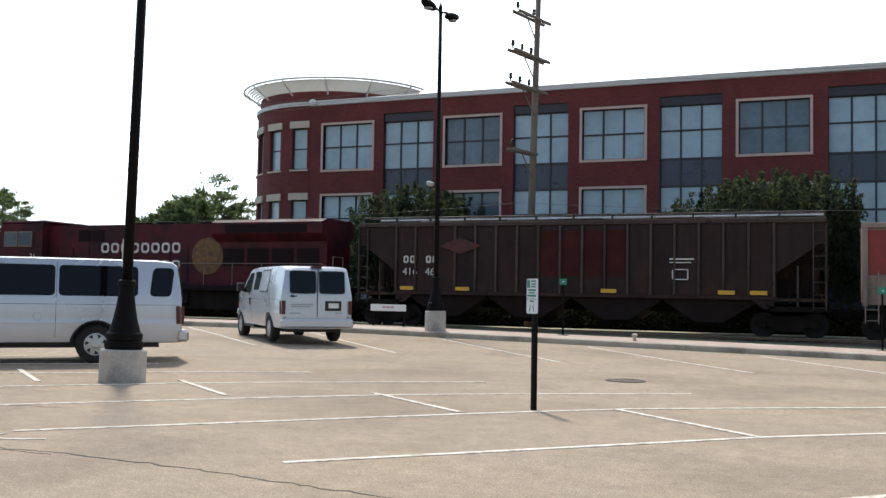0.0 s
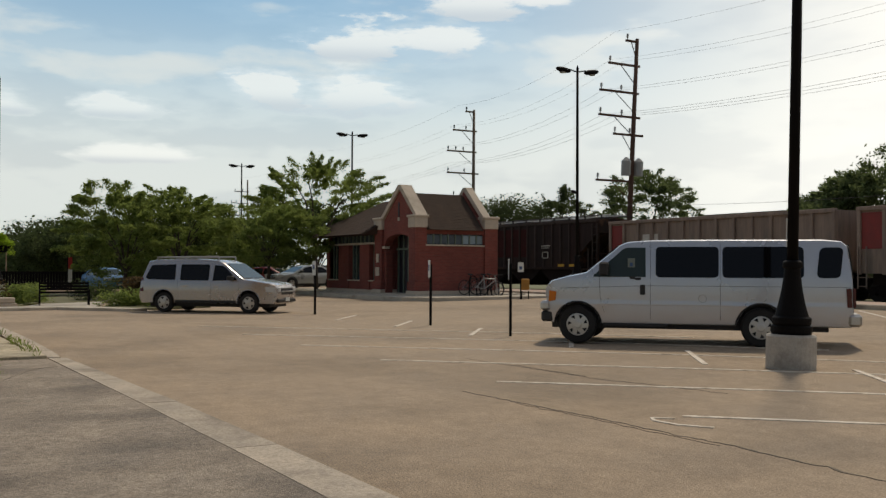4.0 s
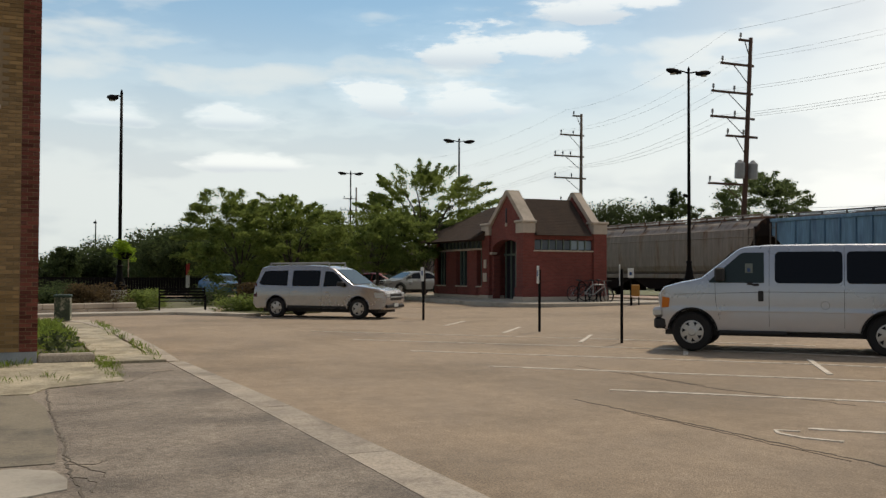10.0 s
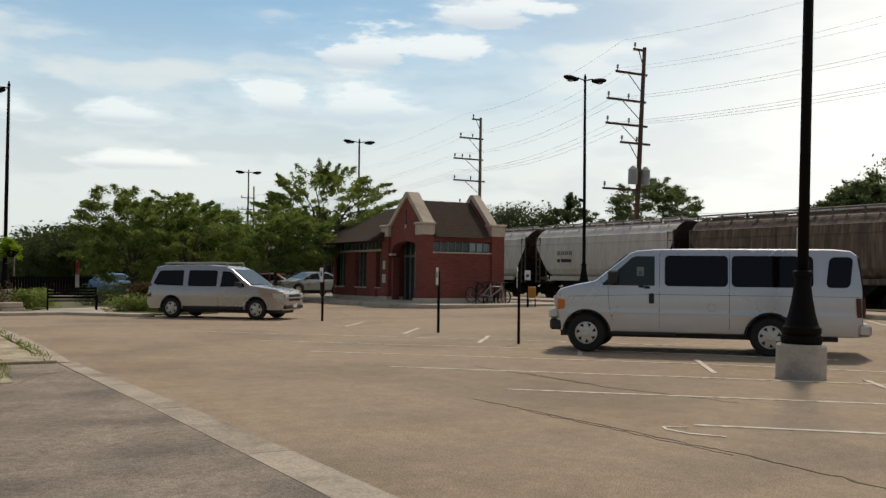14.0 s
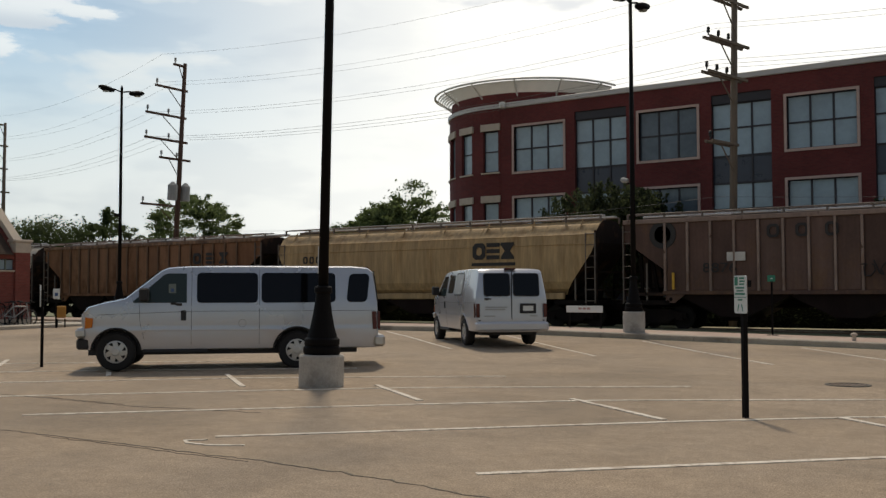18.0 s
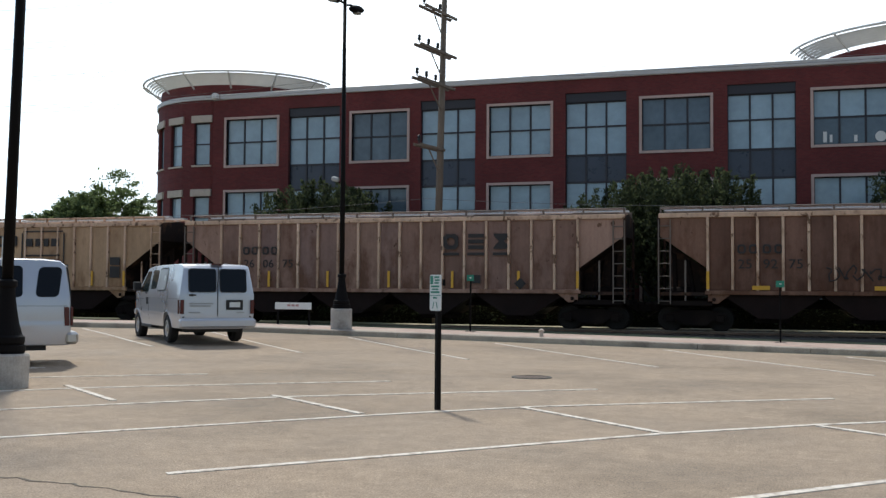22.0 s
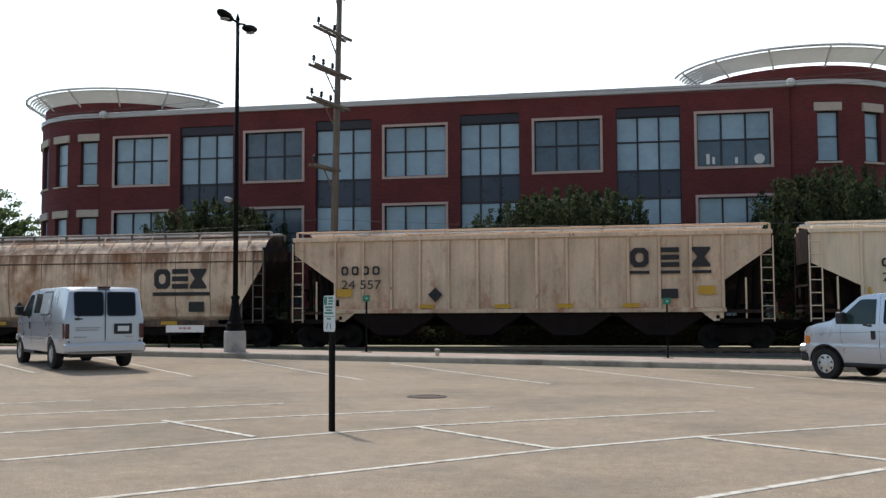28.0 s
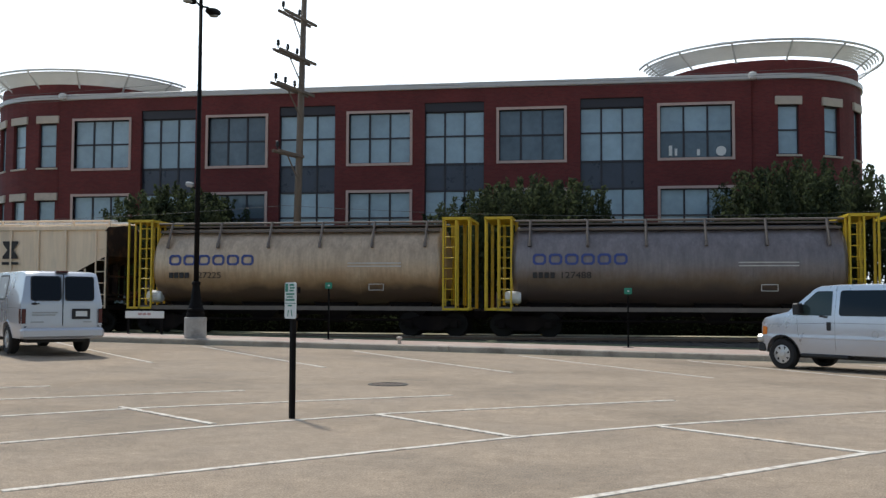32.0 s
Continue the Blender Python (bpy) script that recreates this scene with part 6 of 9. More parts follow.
    cars.append(c)
    c, r = ribbed_hopper(L[17], weathered("rust_and_lilac_car", [(0.32, 0.23, 0.18), (0.36, 0.27, 0.22)], (0.14, 0.06, 0.032), 0.6, 0.15, 0.3), "badly rusted ribbed hopper car with bare greyish patches", 18,
                          weathered("rusted_rib", [(0.68, 0.52, 0.40), (0.50, 0.36, 0.27), (0.18, 0.13, 0.12), (0.72, 0.56, 0.44)], (0.16, 0.075, 0.045), 0.45, 0.1, 0.6),
                          panel=weathered("rust_and_lilac_panel", [(0.25, 0.165, 0.115), (0.105, 0.073, 0.072), (0.165, 0.130, 0.142), (0.085, 0.062, 0.066), (0.22, 0.19, 0.21), (0.175, 0.105, 0.07)], (0.15, 0.065, 0.03), 0.48, 0.24, 0.12))
    pitch = 2 * r / 17
    bars(c, [(-r + pitch + 0.2, -r + 2 * pitch - 0.14, 1.72, 3.3)], material("blue_patch", (0.05, 0.11, 0.16), 0.7, var=0.3, scale=3), -1.49, "blue_patch")
    blocks(c, [(-r + pitch + 0.26, -r + pitch + 0.5), (-r + pitch + 0.58, -r + pitch + 0.82)], 2.93, 0.33, MARK_WHITE, -1.50, "reporting_mark")
    blocks(c, [(-r + 2 * pitch + 0.2, -r + 2 * pitch + 0.44), (-r + 2 * pitch + 0.54, -r + 2 * pitch + 0.78)], 2.93, 0.33, MARK_DARK, -1.50, "reporting_mark")
    for q, digits, ink in ((1, "25", MARK_WHITE), (2, "94", MARK_DARK), (3, "02", MARK_DARK)):
        lettering(c, digits, -r + q * pitch + 0.24, 2.38, 0.34, ink, -1.51, 1.1)
    side_stripes(c, r, (-1, -0.55, 0.1, 0.5, 1))
    cars.append(c)
    smeared = material("rust_streaked_cream", (0.80, 0.575, 0.41), 0.75, var=0.12, scale=1.1, fine=9, bump=0.08, dirt=(0.44, 0.23, 0.125), amount=0.34, dirt_scale=1.2, stretch=(0.6, 1.0, 0.5), streak=0.12)
    rust_runs(smeared, 3.85, 1.5, (0.20, 0.085, 0.04))
    c, r = round_hopper(L[18], smeared,
                        "cream round-sided hopper car streaked with rust", bottom=1.02, sill=car_paint("grimy_sill", (0.2, 0.125, 0.09), (0.07, 0.045, 0.035), 0.4))
    railway_marks(c, -r + 1.75, 1.9, "255854", MARK_DARK, 0.36, wide=1.42)
    blocks(c, [(3.6 + 0.78 * k, 4.3 + 0.78 * k) for k in range(3)], 2.38, 0.8, MARK_DARK)
    bars(c, [(3.55, 6.0, 2.1, 2.24)], MARK_DARK)
    bars(c, [(-r + 0.5, -r + 1.5, 0.98, 1.2), (-3.7, -3.1, 0.93, 1.07), (0.2, 0.7, 0.93, 1.07), (3.9, 4.6, 0.93, 1.07)], MARK_YELLOW, -1.51, "reflector")
    bars(c, [(5.1, 5.75, 1.45, 1.85)], MARK_DARK, -1.52, "test_panel")
    part("placard", box(B(), -0.17, 0.17, -0.01, 0.01, -0.17, 0.17), MARK_DARK, c, m=pose(-2.5, -1.52, 1.65, 0, 45))
    cars.append(c)
    fair_rib = weathered("fair_cream_rib", [(0.72, 0.58, 0.43), (0.66, 0.52, 0.38)], (0.46, 0.24, 0.15), 0.2, 0.05, 0.1)
    c, r = ribbed_hopper(L[19], weathered("stained_cream_car", [(0.70, 0.56, 0.41), (0.64, 0.50, 0.36), (0.76, 0.62, 0.46)], (0.42, 0.17, 0.10), 0.34, 0.08), "cream ribbed hopper car with red stains and black markings", 14, fair_rib, rail_mat=fair_rib, knee=3.7, foot=2.5)
    railway_marks(c, -r + 0.25, 2.3, "24 557", MARK_DARK, 0.34, wide=1.2)
    big_mark(c, r - 3.3, 3.0, 0.72, 1.1, 0.66)
    for x in (-0.95, 0.92):
        bars(c, [(x * r - 0.3, x * r + 0.3, 2.0, 2.3)], MARK_YELLOW, -1.575, "reflector")
    side_stripes(c, r, (-0.5, -0.1, 0.22, 0.55), False)
    bars(c, [(r - 2.2, r - 1.6, 1.85, 2.2)], MARK_DARK)
    part("placard", box(B(), -0.2, 0.2, -0.01, 0.01, -0.2, 0.2), MARK_DARK, c, m=pose(-r + 4.0, -1.57, 2.05, 0, 45))
    cars.append(c)
    tan = car_paint("clean_cream_car", (0.81, 0.70, 0.56), (0.64, 0.53, 0.40), 0.2, 0.05, 0.06)
    c, r = ribbed_hopper(L[20], tan, "clean cream ribbed hopper car with black markings", 14, tan, under=car_paint("brown_bays", (0.25, 0.15, 0.098), (0.08, 0.05, 0.035), 0.35), rail_mat=tan, knee=3.12, foot=2.26)
    railway_marks(c, -r + 2 * r / 13 * 0.5 + 0.06, 2.4, "26 06 82", MARK_DARK, 0.31, wide=1.15, pitch=2 * r / 13)
    big_mark(c, r - 4.85, 3.0, 0.72, 1.05, 0.66)
    side_stripes(c, r, (-0.97, -0.35, 0.05, 0.45, 0.92))
    bars(c, [(r - 4.2, r - 3.6, 1.95, 2.25)], MARK_DARK)
    cars.append(c)
    drum1 = banded_drum("tan_aluminium", (0.54, 0.40, 0.275), (0.36, 0.20, 0.10), (0.14, 0.09, 0.066))
    drum2 = banded_drum("dull_aluminium", (0.22, 0.19, 0.19), (0.18, 0.11, 0.068), (0.12, 0.088, 0.08))
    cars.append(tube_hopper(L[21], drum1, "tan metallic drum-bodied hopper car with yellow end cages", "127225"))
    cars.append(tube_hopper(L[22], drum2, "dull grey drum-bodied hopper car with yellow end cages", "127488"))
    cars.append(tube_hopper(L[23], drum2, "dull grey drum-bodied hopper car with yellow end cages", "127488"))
    for c, (a, b) in zip(cars, span):
        c.matrix_basis = pose((a + b) / 2, TRACK_Y, RAIL_Z)
        TRAIN.append((c, (a + b) / 2))


def scrawl(car, x, z, seed):
    """Loose sprayed loops."""
    rng = random.Random(seed)
    bm = B()
    last = None
    for k in range(46):
        p = (x + 0.055 * k + 0.12 * math.sin(k * 1.3), -1.575, z + 0.22 * math.sin(k * 0.9 + rng.random()) + 0.1 * math.cos(k * 2.1))
        if last and k % 9:
            rod(bm, last, p, 0.022, seg=4)
        last = p
    part("scrawl", bm, MARK_DARK, car)


train()

# ---- vehicles ----
SILVER = material("silver_car_paint", (0.50, 0.515, 0.555), 0.29, metal=0.55, var=0.05, scale=0.6, fine=60, bump=0.0, coat=0.45)
SILVER_WARM = material("champagne_car_paint", (0.42, 0.40, 0.405), 0.25, metal=0.75, var=0.05, scale=0.6, fine=60, bump=0.0, coat=0.6)
BLUE_CAR = material("blue_car_paint", (0.02, 0.145, 0.34), 0.5, metal=0.1, var=0.08, bump=0.0, coat=0.1)
GREY_CAR = material("grey_car_paint", (0.38, 0.39, 0.39), 0.3, metal=0.3, var=0.06, bump=0.0, coat=0.5)
RED_CAR = material("red_car_paint", (0.25, 0.02, 0.025), 0.35, var=0.06, bump=0.0, coat=0.5)
CAR_GLASS = glass("tinted_car_glass", (0.004, 0.004, 0.005))
CAR_GLASS_CLEAR = glass("car_glass", (0.03, 0.045, 0.045))
TYRE = material("tyre_rubber", (0.014, 0.013, 0.013), 0.85, var=0.15, bump=0.1)
RIM = material("alloy_rim", (0.55, 0.54, 0.52), 0.35, metal=0.6, var=0.06, bump=0.0)
BLACK_PLASTIC = material("black_plastic", (0.016, 0.016, 0.017), 0.6, var=0.1, bump=0.02)
AMBER = material("amber_lens", (0.62, 0.17, 0.015), 0.2, var=0.05, bump=0.0)
RED_LENS = material("red_lens", (0.07, 0.006, 0.007), 0.2, var=0.05, bump=0.0)
CLEAR_LENS = material("clear_lens", (0.50, 0.51, 0.51), 0.4, metal=0.1, var=0.05, bump=0.0)
CHROME = material("chrome", (0.48, 0.48, 0.48), 0.3, metal=0.95, var=0.04, bump=0.0)


def smooth_mesh(ob, degrees=32):
    ob.data.polygons.foreach_set("use_smooth", [True] * len(ob.data.polygons))
    ob.data.set_sharp_from_angle(angle=radians(degrees))


def car_shell(prof, wide, zc, xc, bulge=0.035):
    """A body from its side outline (x, z): both flanks follow wide(x, z), the rim between them is rounded."""
    t = B()
    t.faces.new([t.verts.new((x, 0, z)) for x, z in prof])
    for c, axis in [(z, 2) for z in zc] + [(x, 0) for x in xc]:
        no, co = [0, 0, 0], [0, 0, 0]
        no[axis], co[axis] = 1, c
        bmesh.ops.bisect_plane(t, geom=t.verts[:] + t.edges[:] + t.faces[:], plane_co=co, plane_no=no, dist=0.0005)
    t.verts.index_update()
    bm = B()
    flank = {}
    for s in (1, -1):
        for v in t.verts:
            flank[v.index, s] = bm.verts.new((v.co.x, s * wide(v.co.x, v.co.z), v.co.z))
        for f in t.faces:
            loop = [flank[v.index, s] for v in f.verts]
            bm.faces.new(loop if s > 0 else loop[::-1])
    rim = [e for e in t.edges if len(e.link_faces) == 1]
    push = {}
    for e in rim:
        f = e.link_faces[0]
        mid, d = (e.verts[0].co + e.verts[1].co) / 2, (e.verts[1].co - e.verts[0].co).normalized()
        n = Vector((d.z, 0, -d.x))
        if n.dot(mid - f.calc_center_median()) < 0:
            n = -n
        for v in e.verts:
            push.setdefault(v.index, []).append(n)
    fr = [(0.94, 0.6), (0.6, 0.9), (0.0, 1.0), (-0.6, 0.9), (-0.94, 0.6)]
    inner = {}
    for v in t.verts:
        if v.index in push:
            n = sum(push[v.index], Vector())
            n = n.normalized() if n.length > 1e-4 else n
            w = wide(v.co.x, v.co.z)
            inner[v.index] = [flank[v.index, 1]] + [bm.verts.new((v.co.x + n.x * bulge * k, w * f, v.co.z + n.z * bulge * k)) for f, k in fr] + [flank[v.index, -1]]
    for e in rim:
        a, b = inner[e.verts[0].index], inner[e.verts[1].index]
        for k in range(len(a) - 1):
            bm.faces.new((a[k], a[k + 1], b[k + 1], b[k]))
    t.free()
    bmesh.ops.recalc_face_normals(bm, faces=bm.faces)
    return bm


def flank_panel(pts, wide, side, off=0.006, thick=0.02):
    """A flat piece on a flank, standing a little proud."""
    bm = B()
    out = [bm.verts.new((x, side * (wide(x, z) + off), z)) for x, z in pts]
    back = [bm.verts.new((x, side * (wide(x, z) + off - thick), z)) for x, z in pts]
    bm.faces.new(out)
    bm.faces.new(back[::-1])
    n = len(pts)
    for k in range(n):
        bm.faces.new((out[k], back[k], back[(k + 1) % n], out[(k + 1) % n]))
    bmesh.ops.recalc_face_normals(bm, faces=bm.faces)
    return bm


def round_rect(x0, x1, z0, z1, r, skew=0.0):
    pts = []
    for cx, cz, a0 in ((x1 - r, z1 - r, 0), (x0 + r, z1 - r, 90), (x0 + r, z0 + r, 180), (x1 - r, z0 + r, 270)):
        for k in range(4):
            a = math.radians(a0 + 30 * k)
            z = cz + r * math.sin(a)
            pts.append((cx + r * math.cos(a) + skew * (z - z0), z))
    return pts


def arch(cx, r, z0, n=9):
    """Points of a wheel arch from front to back along the lower edge."""
    a0 = math.asin(max(-1, min(1, (z0 - 0.36) / r)))
    return [(cx + r * math.cos(a), 0.36 + r * math.sin(a)) for a in [a0 + (math.pi - 2 * a0) * k / n for k in range(n + 1)]]


def wheel_mesh(r, rim_r, w, spokes, twist=0.0):
    bm = B()
    lathe(bm, [(rim_r - 0.01, -w / 2 + 0.03), (rim_r, -w / 2), (r - 0.04, -w / 2), (r, -w / 2 + 0.045), (r, w / 2 - 0.045), (r - 0.04, w / 2), (rim_r, w / 2), (rim_r - 0.01, w / 2 - 0.03)], 32)
    t = bpy.data.meshes.new("tyre")
    bm.to_mesh(t)
    bm.free()
    t.materials.append(TYRE)
    t.polygons.foreach_set("use_smooth", [True] * len(t.polygons))
    t.set_sharp_from_angle(angle=radians(40))
    bm = B()
    lathe(bm, [(rim_r - 0.005, w / 2 - 0.10), (rim_r, w / 2 - 0.01), (rim_r - 0.025, w / 2 - 0.005), (rim_r - 0.035, w / 2 - 0.05)], 32)
    lathe(bm, [(0.085, w / 2 - 0.08), (0.085, w / 2 + 0.004), (0.06, w / 2 + 0.014)], 16)
    for k in range(spokes):
        a = 2 * math.pi * k / spokes
        p, q = Vector((0.06 * math.cos(a), 0.06 * math.sin(a), w / 2 - 0.02)), Vector(((rim_r - 0.02) * math.cos(a + twist), (rim_r - 0.02) * math.sin(a + twist), w / 2 - 0.03))
        d = (q - p).normalized()
        n = Vector((-d.y, d.x, 0)) * ((0.35 if twist else 0.30) / spokes)
        v = [bm.verts.new(c) for c in (p + n, p - n, q - n * 0.9, q + n * 0.9)]
        u = [bm.verts.new(c.co + Vector((0, 0, -0.04))) for c in v]
        bm.faces.new(v), bm.faces.new(u[::-1])
        for j in range(4):
            bm.faces.new((v[j], u[j], u[(j + 1) % 4], v[(j + 1) % 4]))
    m = bpy.data.meshes.new("rim")
    bm.to_mesh(m)
    bm.free()
    m.materials.append(RIM)
    bm = B()
    lathe(bm, [(rim_r - 0.02, -0.02), (rim_r - 0.02, w / 2 - 0.085)], 24)
    d = bpy.data.meshes.new("brake_disc")
    bm.to_mesh(d)
    bm.free()
    d.materials.append(BLACK_PLASTIC)
    return t, m, d


def wheels(car, axles, y, meshes, r):
    for x in axles:
        for s in (1, -1):
            w = new("wheel")
            w.parent, w.matrix_basis = car, pose(x, s * y, r, -90 * s)
            for name, me in zip(("tyre", "rim", "brake_disc"), meshes):
                piece(name, me, w, Matrix())


def seam(car, pts, wide, side, w=0.010, name="seam"):
    """A dark gap line on a flank."""
    bm = B()
    for a, b in zip(pts, pts[1:]):
        n = max(2, int(math.dist(a, b) / 0.1))
        line = [(a[0] + (b[0] - a[0]) * k / n, a[1] + (b[1] - a[1]) * k / n) for k in range(n + 1)]
        tube(bm, [(x, side * (wide(x, z) - 0.002), z) for x, z in line], w * 0.55, 4)
    part(name, bm, BLACK_PLASTIC, car)


VAN_WHEEL = wheel_mesh(0.375, 0.225, 0.24, 7, 0.35)
CAR_WHEEL = wheel_mesh(0.335, 0.215, 0.21, 5)


def van(label, m, rear=-3.38, windows="all", paint=SILVER):
    """A full-size van, nose towards +x, wheelbase 3.5 m."""
    v = thing("van", m, label, "van", "parked vans")

    def wide(x, z):
        w = 1.0 if z < 1.25 else 1.0 - 0.145 * (z - 1.25) / 0.80
        # A ledge runs along the flank; below it the side tucks in, above it the sheet is slightly hollow.
        if z < 0.79:
            w -= 0.055 * (0.79 - z) / 0.37
        elif z < 1.25:
            w -= 0.010 * (min(1.0, (z - 0.79) / 0.05) if z < 0.9 else (1.25 - z) / 0.35)
        if x > 1.75:
            w -= 0.12 * ((x - 1.75) / 0.65) ** 2
        if x < rear + 0.25:
            w -= 0.03 * (rear + 0.25 - x) / 0.25
        return w

    z0 = 0.42
    prof = [(2.36, 0.5), (2.38, 0.95), (2.36, 1.14), (2.27, 1.235), (1.98, 1.315), (1.68, 1.375), (1.56, 1.41), (0.90, 1.95), (0.76, 2.005), (0.35, 2.035), (-0.6, 2.045), (rear + 0.5, 2.04), (rear + 0.2, 2.01), (rear + 0.1, 1.93), (rear + 0.02, 1.3),
            (rear, 0.6), (rear + 0.02, z0)]
    prof += [p for p in arch(-1.75, 0.47, z0)][::-1]
    prof += [p for p in arch(1.75, 0.47, z0)][::-1]
    prof += [(2.3, z0)]
    body = part("body", car_shell(prof, wide, (0.6, 0.79, 0.84, 0.9, 1.25, 1.7, 1.98), (2.2, 2.0, 1.75, 1.56, 0.88, 0, -1, -2, rear + 0.25)), paint, v)
    smooth_mesh(body)
    for s in (1, -1):
        door = [(1.43, 1.36), (1.34, 1.44), (0.86, 1.88), (0.78, 1.91), (0.42, 1.91), (0.41, 1.33), (1.43, 1.33)]
        part("door_window", flank_panel(door, wide, s), CAR_GLASS_CLEAR, v)
        if windows == "all":
            for a, b in ((-0.97, 0.22), (-2.52, -1.04)):
                part("side_window", flank_panel(round_rect(a, b, 1.325, 1.925, 0.08), wide, s), CAR_GLASS, v)
            part("side_window", flank_panel(round_rect(rear + 0.22, rear + 0.64, 1.33, 1.91, 0.09, -0.12), wide, s), CAR_GLASS, v)
        else:
            part("side_window", flank_panel(round_rect(-0.5, 0.17, 1.41, 1.93, 0.08), wide, s), CAR_GLASS_CLEAR, v)
            part("window_rubber", flank_panel(round_rect(-1.54, -0.58, 1.35, 1.98, 0.1), wide, s, 0.004), BLACK_PLASTIC, v)
            part("side_window", flank_panel(round_rect(-1.5, -0.62, 1.39, 1.94, 0.09), wide, s, 0.014), material("pale_window_film", (0.38, 0.40, 0.41), 0.25, var=0.05, bump=0), v, "window covered by pale film")
        seam(v, [(0.32, 0.5), (0.32, 2.0)], wide, s)
        seam(v, [(1.32, 1.45), (1.30, 0.95), (1.22, 0.62)], wide, s)
        seam(v, [(2.1, 1.1), (0.32, 1.16)], wide, s, 0.01)
        seam(v, [(0.32, 1.16), (rear + 0.05, 1.16)], wide, s, 0.01)
        part("rub_strip", flank_panel([(1.2, 0.77), (-1.22, 0.77), (-1.22, 0.79), (1.2, 0.79)], wide, s, 0.008), paint, v)
        if windows == "all" and s > 0:
            bm = B()
            tube(bm, [(-0.67 + 0.075 * math.cos(q * math.pi / 9), wide(-0.67, 0.92) + 0.002, 0.92 + 0.075 * math.sin(q * math.pi / 9)) for q in range(19)], 0.006, 5)
            part("fuel_cap", bm, GREY_STEEL, v)
        if windows == "all" and s > 0 or windows != "all" and s < 0:
            seam(v, [(-1.0, 0.5), (-1.0, 2.0)], wide, s)
        part("door_handle", flank_panel(round_rect(0.42, 0.52, 0.98, 1.18, 0.02), wide, s, 0.02, 0.03), BLACK_PLASTIC, v)
        bm = B()
        y = s * wide(1.2, 1.45)
        box(bm, 1.14, 1.32, min(y, y + s * 0.06), max(y, y + s * 0.06), 1.40, 1.46)
        box(bm, 1.12, 1.30, min(y + s * 0.05, y + s * 0.26), max(y + s * 0.05, y + s * 0.26), 1.36, 1.62, 0.03)
        part("mirror", bm, BLACK_PLASTIC, v)
        part("corner_lamp", flank_panel([(2.345, 0.83), (2.20, 0.85), (2.18, 1.03), (2.33, 1.05)], wide, s, 0.012, 0.03), AMBER, v, "amber corner lamp")
        part("tail_lamp", flank_panel([(rear + 0.012, 0.78), (rear + 0.10, 0.78), (rear + 0.12, 1.14), (rear + 0.025, 1.14)], wide, s, 0.010, 0.03), RED_LENS, v, "red tail lamp")
        part("step_board", box(B(), 0.0, 1.25, min(s * 0.75, s * 0.98), max(s * 0.75, s * 0.98), 0.34, 0.42, 0.02), BLACK_PLASTIC, v)
        # Wheel lips; the passenger vans' black ones stand in for shade in the arches.
        for cx in (1.75, -1.75):
            bm = B()
            pts = arch(cx, 0.475, 0.42, 14)
            tube(bm, [(a[0], s * (wide(*a) - 0.005), a[1]) for a in pts], 0.018)
            part("arch_lip", bm, BLACK_PLASTIC if windows == "all" else paint, v)
    # Screen, grille, lamps, bumpers.
    bm = B()
    q = [bm.verts.new(c) for c in ((1.60, 0.86, 1.425), (1.60, -0.86, 1.425), (0.96, -0.77, 1.965), (0.96, 0.77, 1.965))]
    w = [bm.verts.new((c.co.x - 0.02, c.co.y, c.co.z - 0.02)) for c in q]
    bm.faces.new(q), bm.faces.new(w[::-1])
    part("windscreen", bm, CAR_GLASS_CLEAR, v)
    bm = B()
    box(bm, 2.37, 2.43, -0.52, 0.52, 0.86, 1.13, 0.02)
    part("grille", bm, BLACK_PLASTIC, v)
    for s in (1, -1):
        part("headlamp", box(B(), 2.33, 2.42, min(s * 0.55, s * 0.82), max(s * 0.55, s * 0.82), 0.9, 1.12, 0.02), CLEAR_LENS, v)
    bm = B()
    box(bm, 2.3, 2.52, -0.93, 0.93, 0.64, 0.84, 0.05)
    part("front_bumper", bm, CHROME if windows == "all" else paint, v)
    part("valance", box(B(), 2.25, 2.50, -0.9, 0.9, 0.42, 0.64, 0.04), BLACK_PLASTIC, v)
    bm = B()
    box(bm, rear - 0.16, rear + 0.08, -0.99, 0.99, 0.42, 0.66, 0.05)
    part("rear_bumper", bm, CHROME if windows == "all" else paint, v)
    for s in (1, -1):
        a, b = sorted((s * 0.06, s * 0.74))
        for nm, grow, mat_, off in (("window_rubber", 0.022, BLACK_PLASTIC, -0.036), ("rear_window", 0.0, CAR_GLASS, -0.042)):
            bm = B()
            pts = round_rect(a - grow, b - 0.01 + grow, 1.35 - grow, 1.915 + grow, 0.07)
            out = [bm.verts.new((rear + off + (z - 1.34) * 0.138, y, z)) for y, z in pts]
            back = [bm.verts.new((v_.co.x + 0.05, v_.co.y, v_.co.z)) for v_ in out]
            bm.faces.new(out), bm.faces.new(back[::-1])
            for k in range(len(pts)):
                bm.faces.new((out[k], back[k], back[(k + 1) % len(pts)], out[(k + 1) % len(pts)]))
            bmesh.ops.recalc_face_normals(bm, faces=bm.faces)
            part(nm, bm, mat_, v)
        a, b = sorted((s * 0.865, s * 0.96))
        part("tail_lamp", box(B(), rear - 0.055, rear + 0.0, a, b, 0.78, 1.14, 0.01), RED_LENS, v, "red tail lamp")
    part("door_gap", box(B(), rear - 0.045, rear + 0.0, -0.008, 0.008, 0.72, 1.98), BLACK_PLASTIC, v)
    plate = part("number_plate", box(B(), rear - 0.06, rear - 0.03, -0.66, -0.22, 0.88, 1.14, 0.01), BLACK_PLASTIC, v)
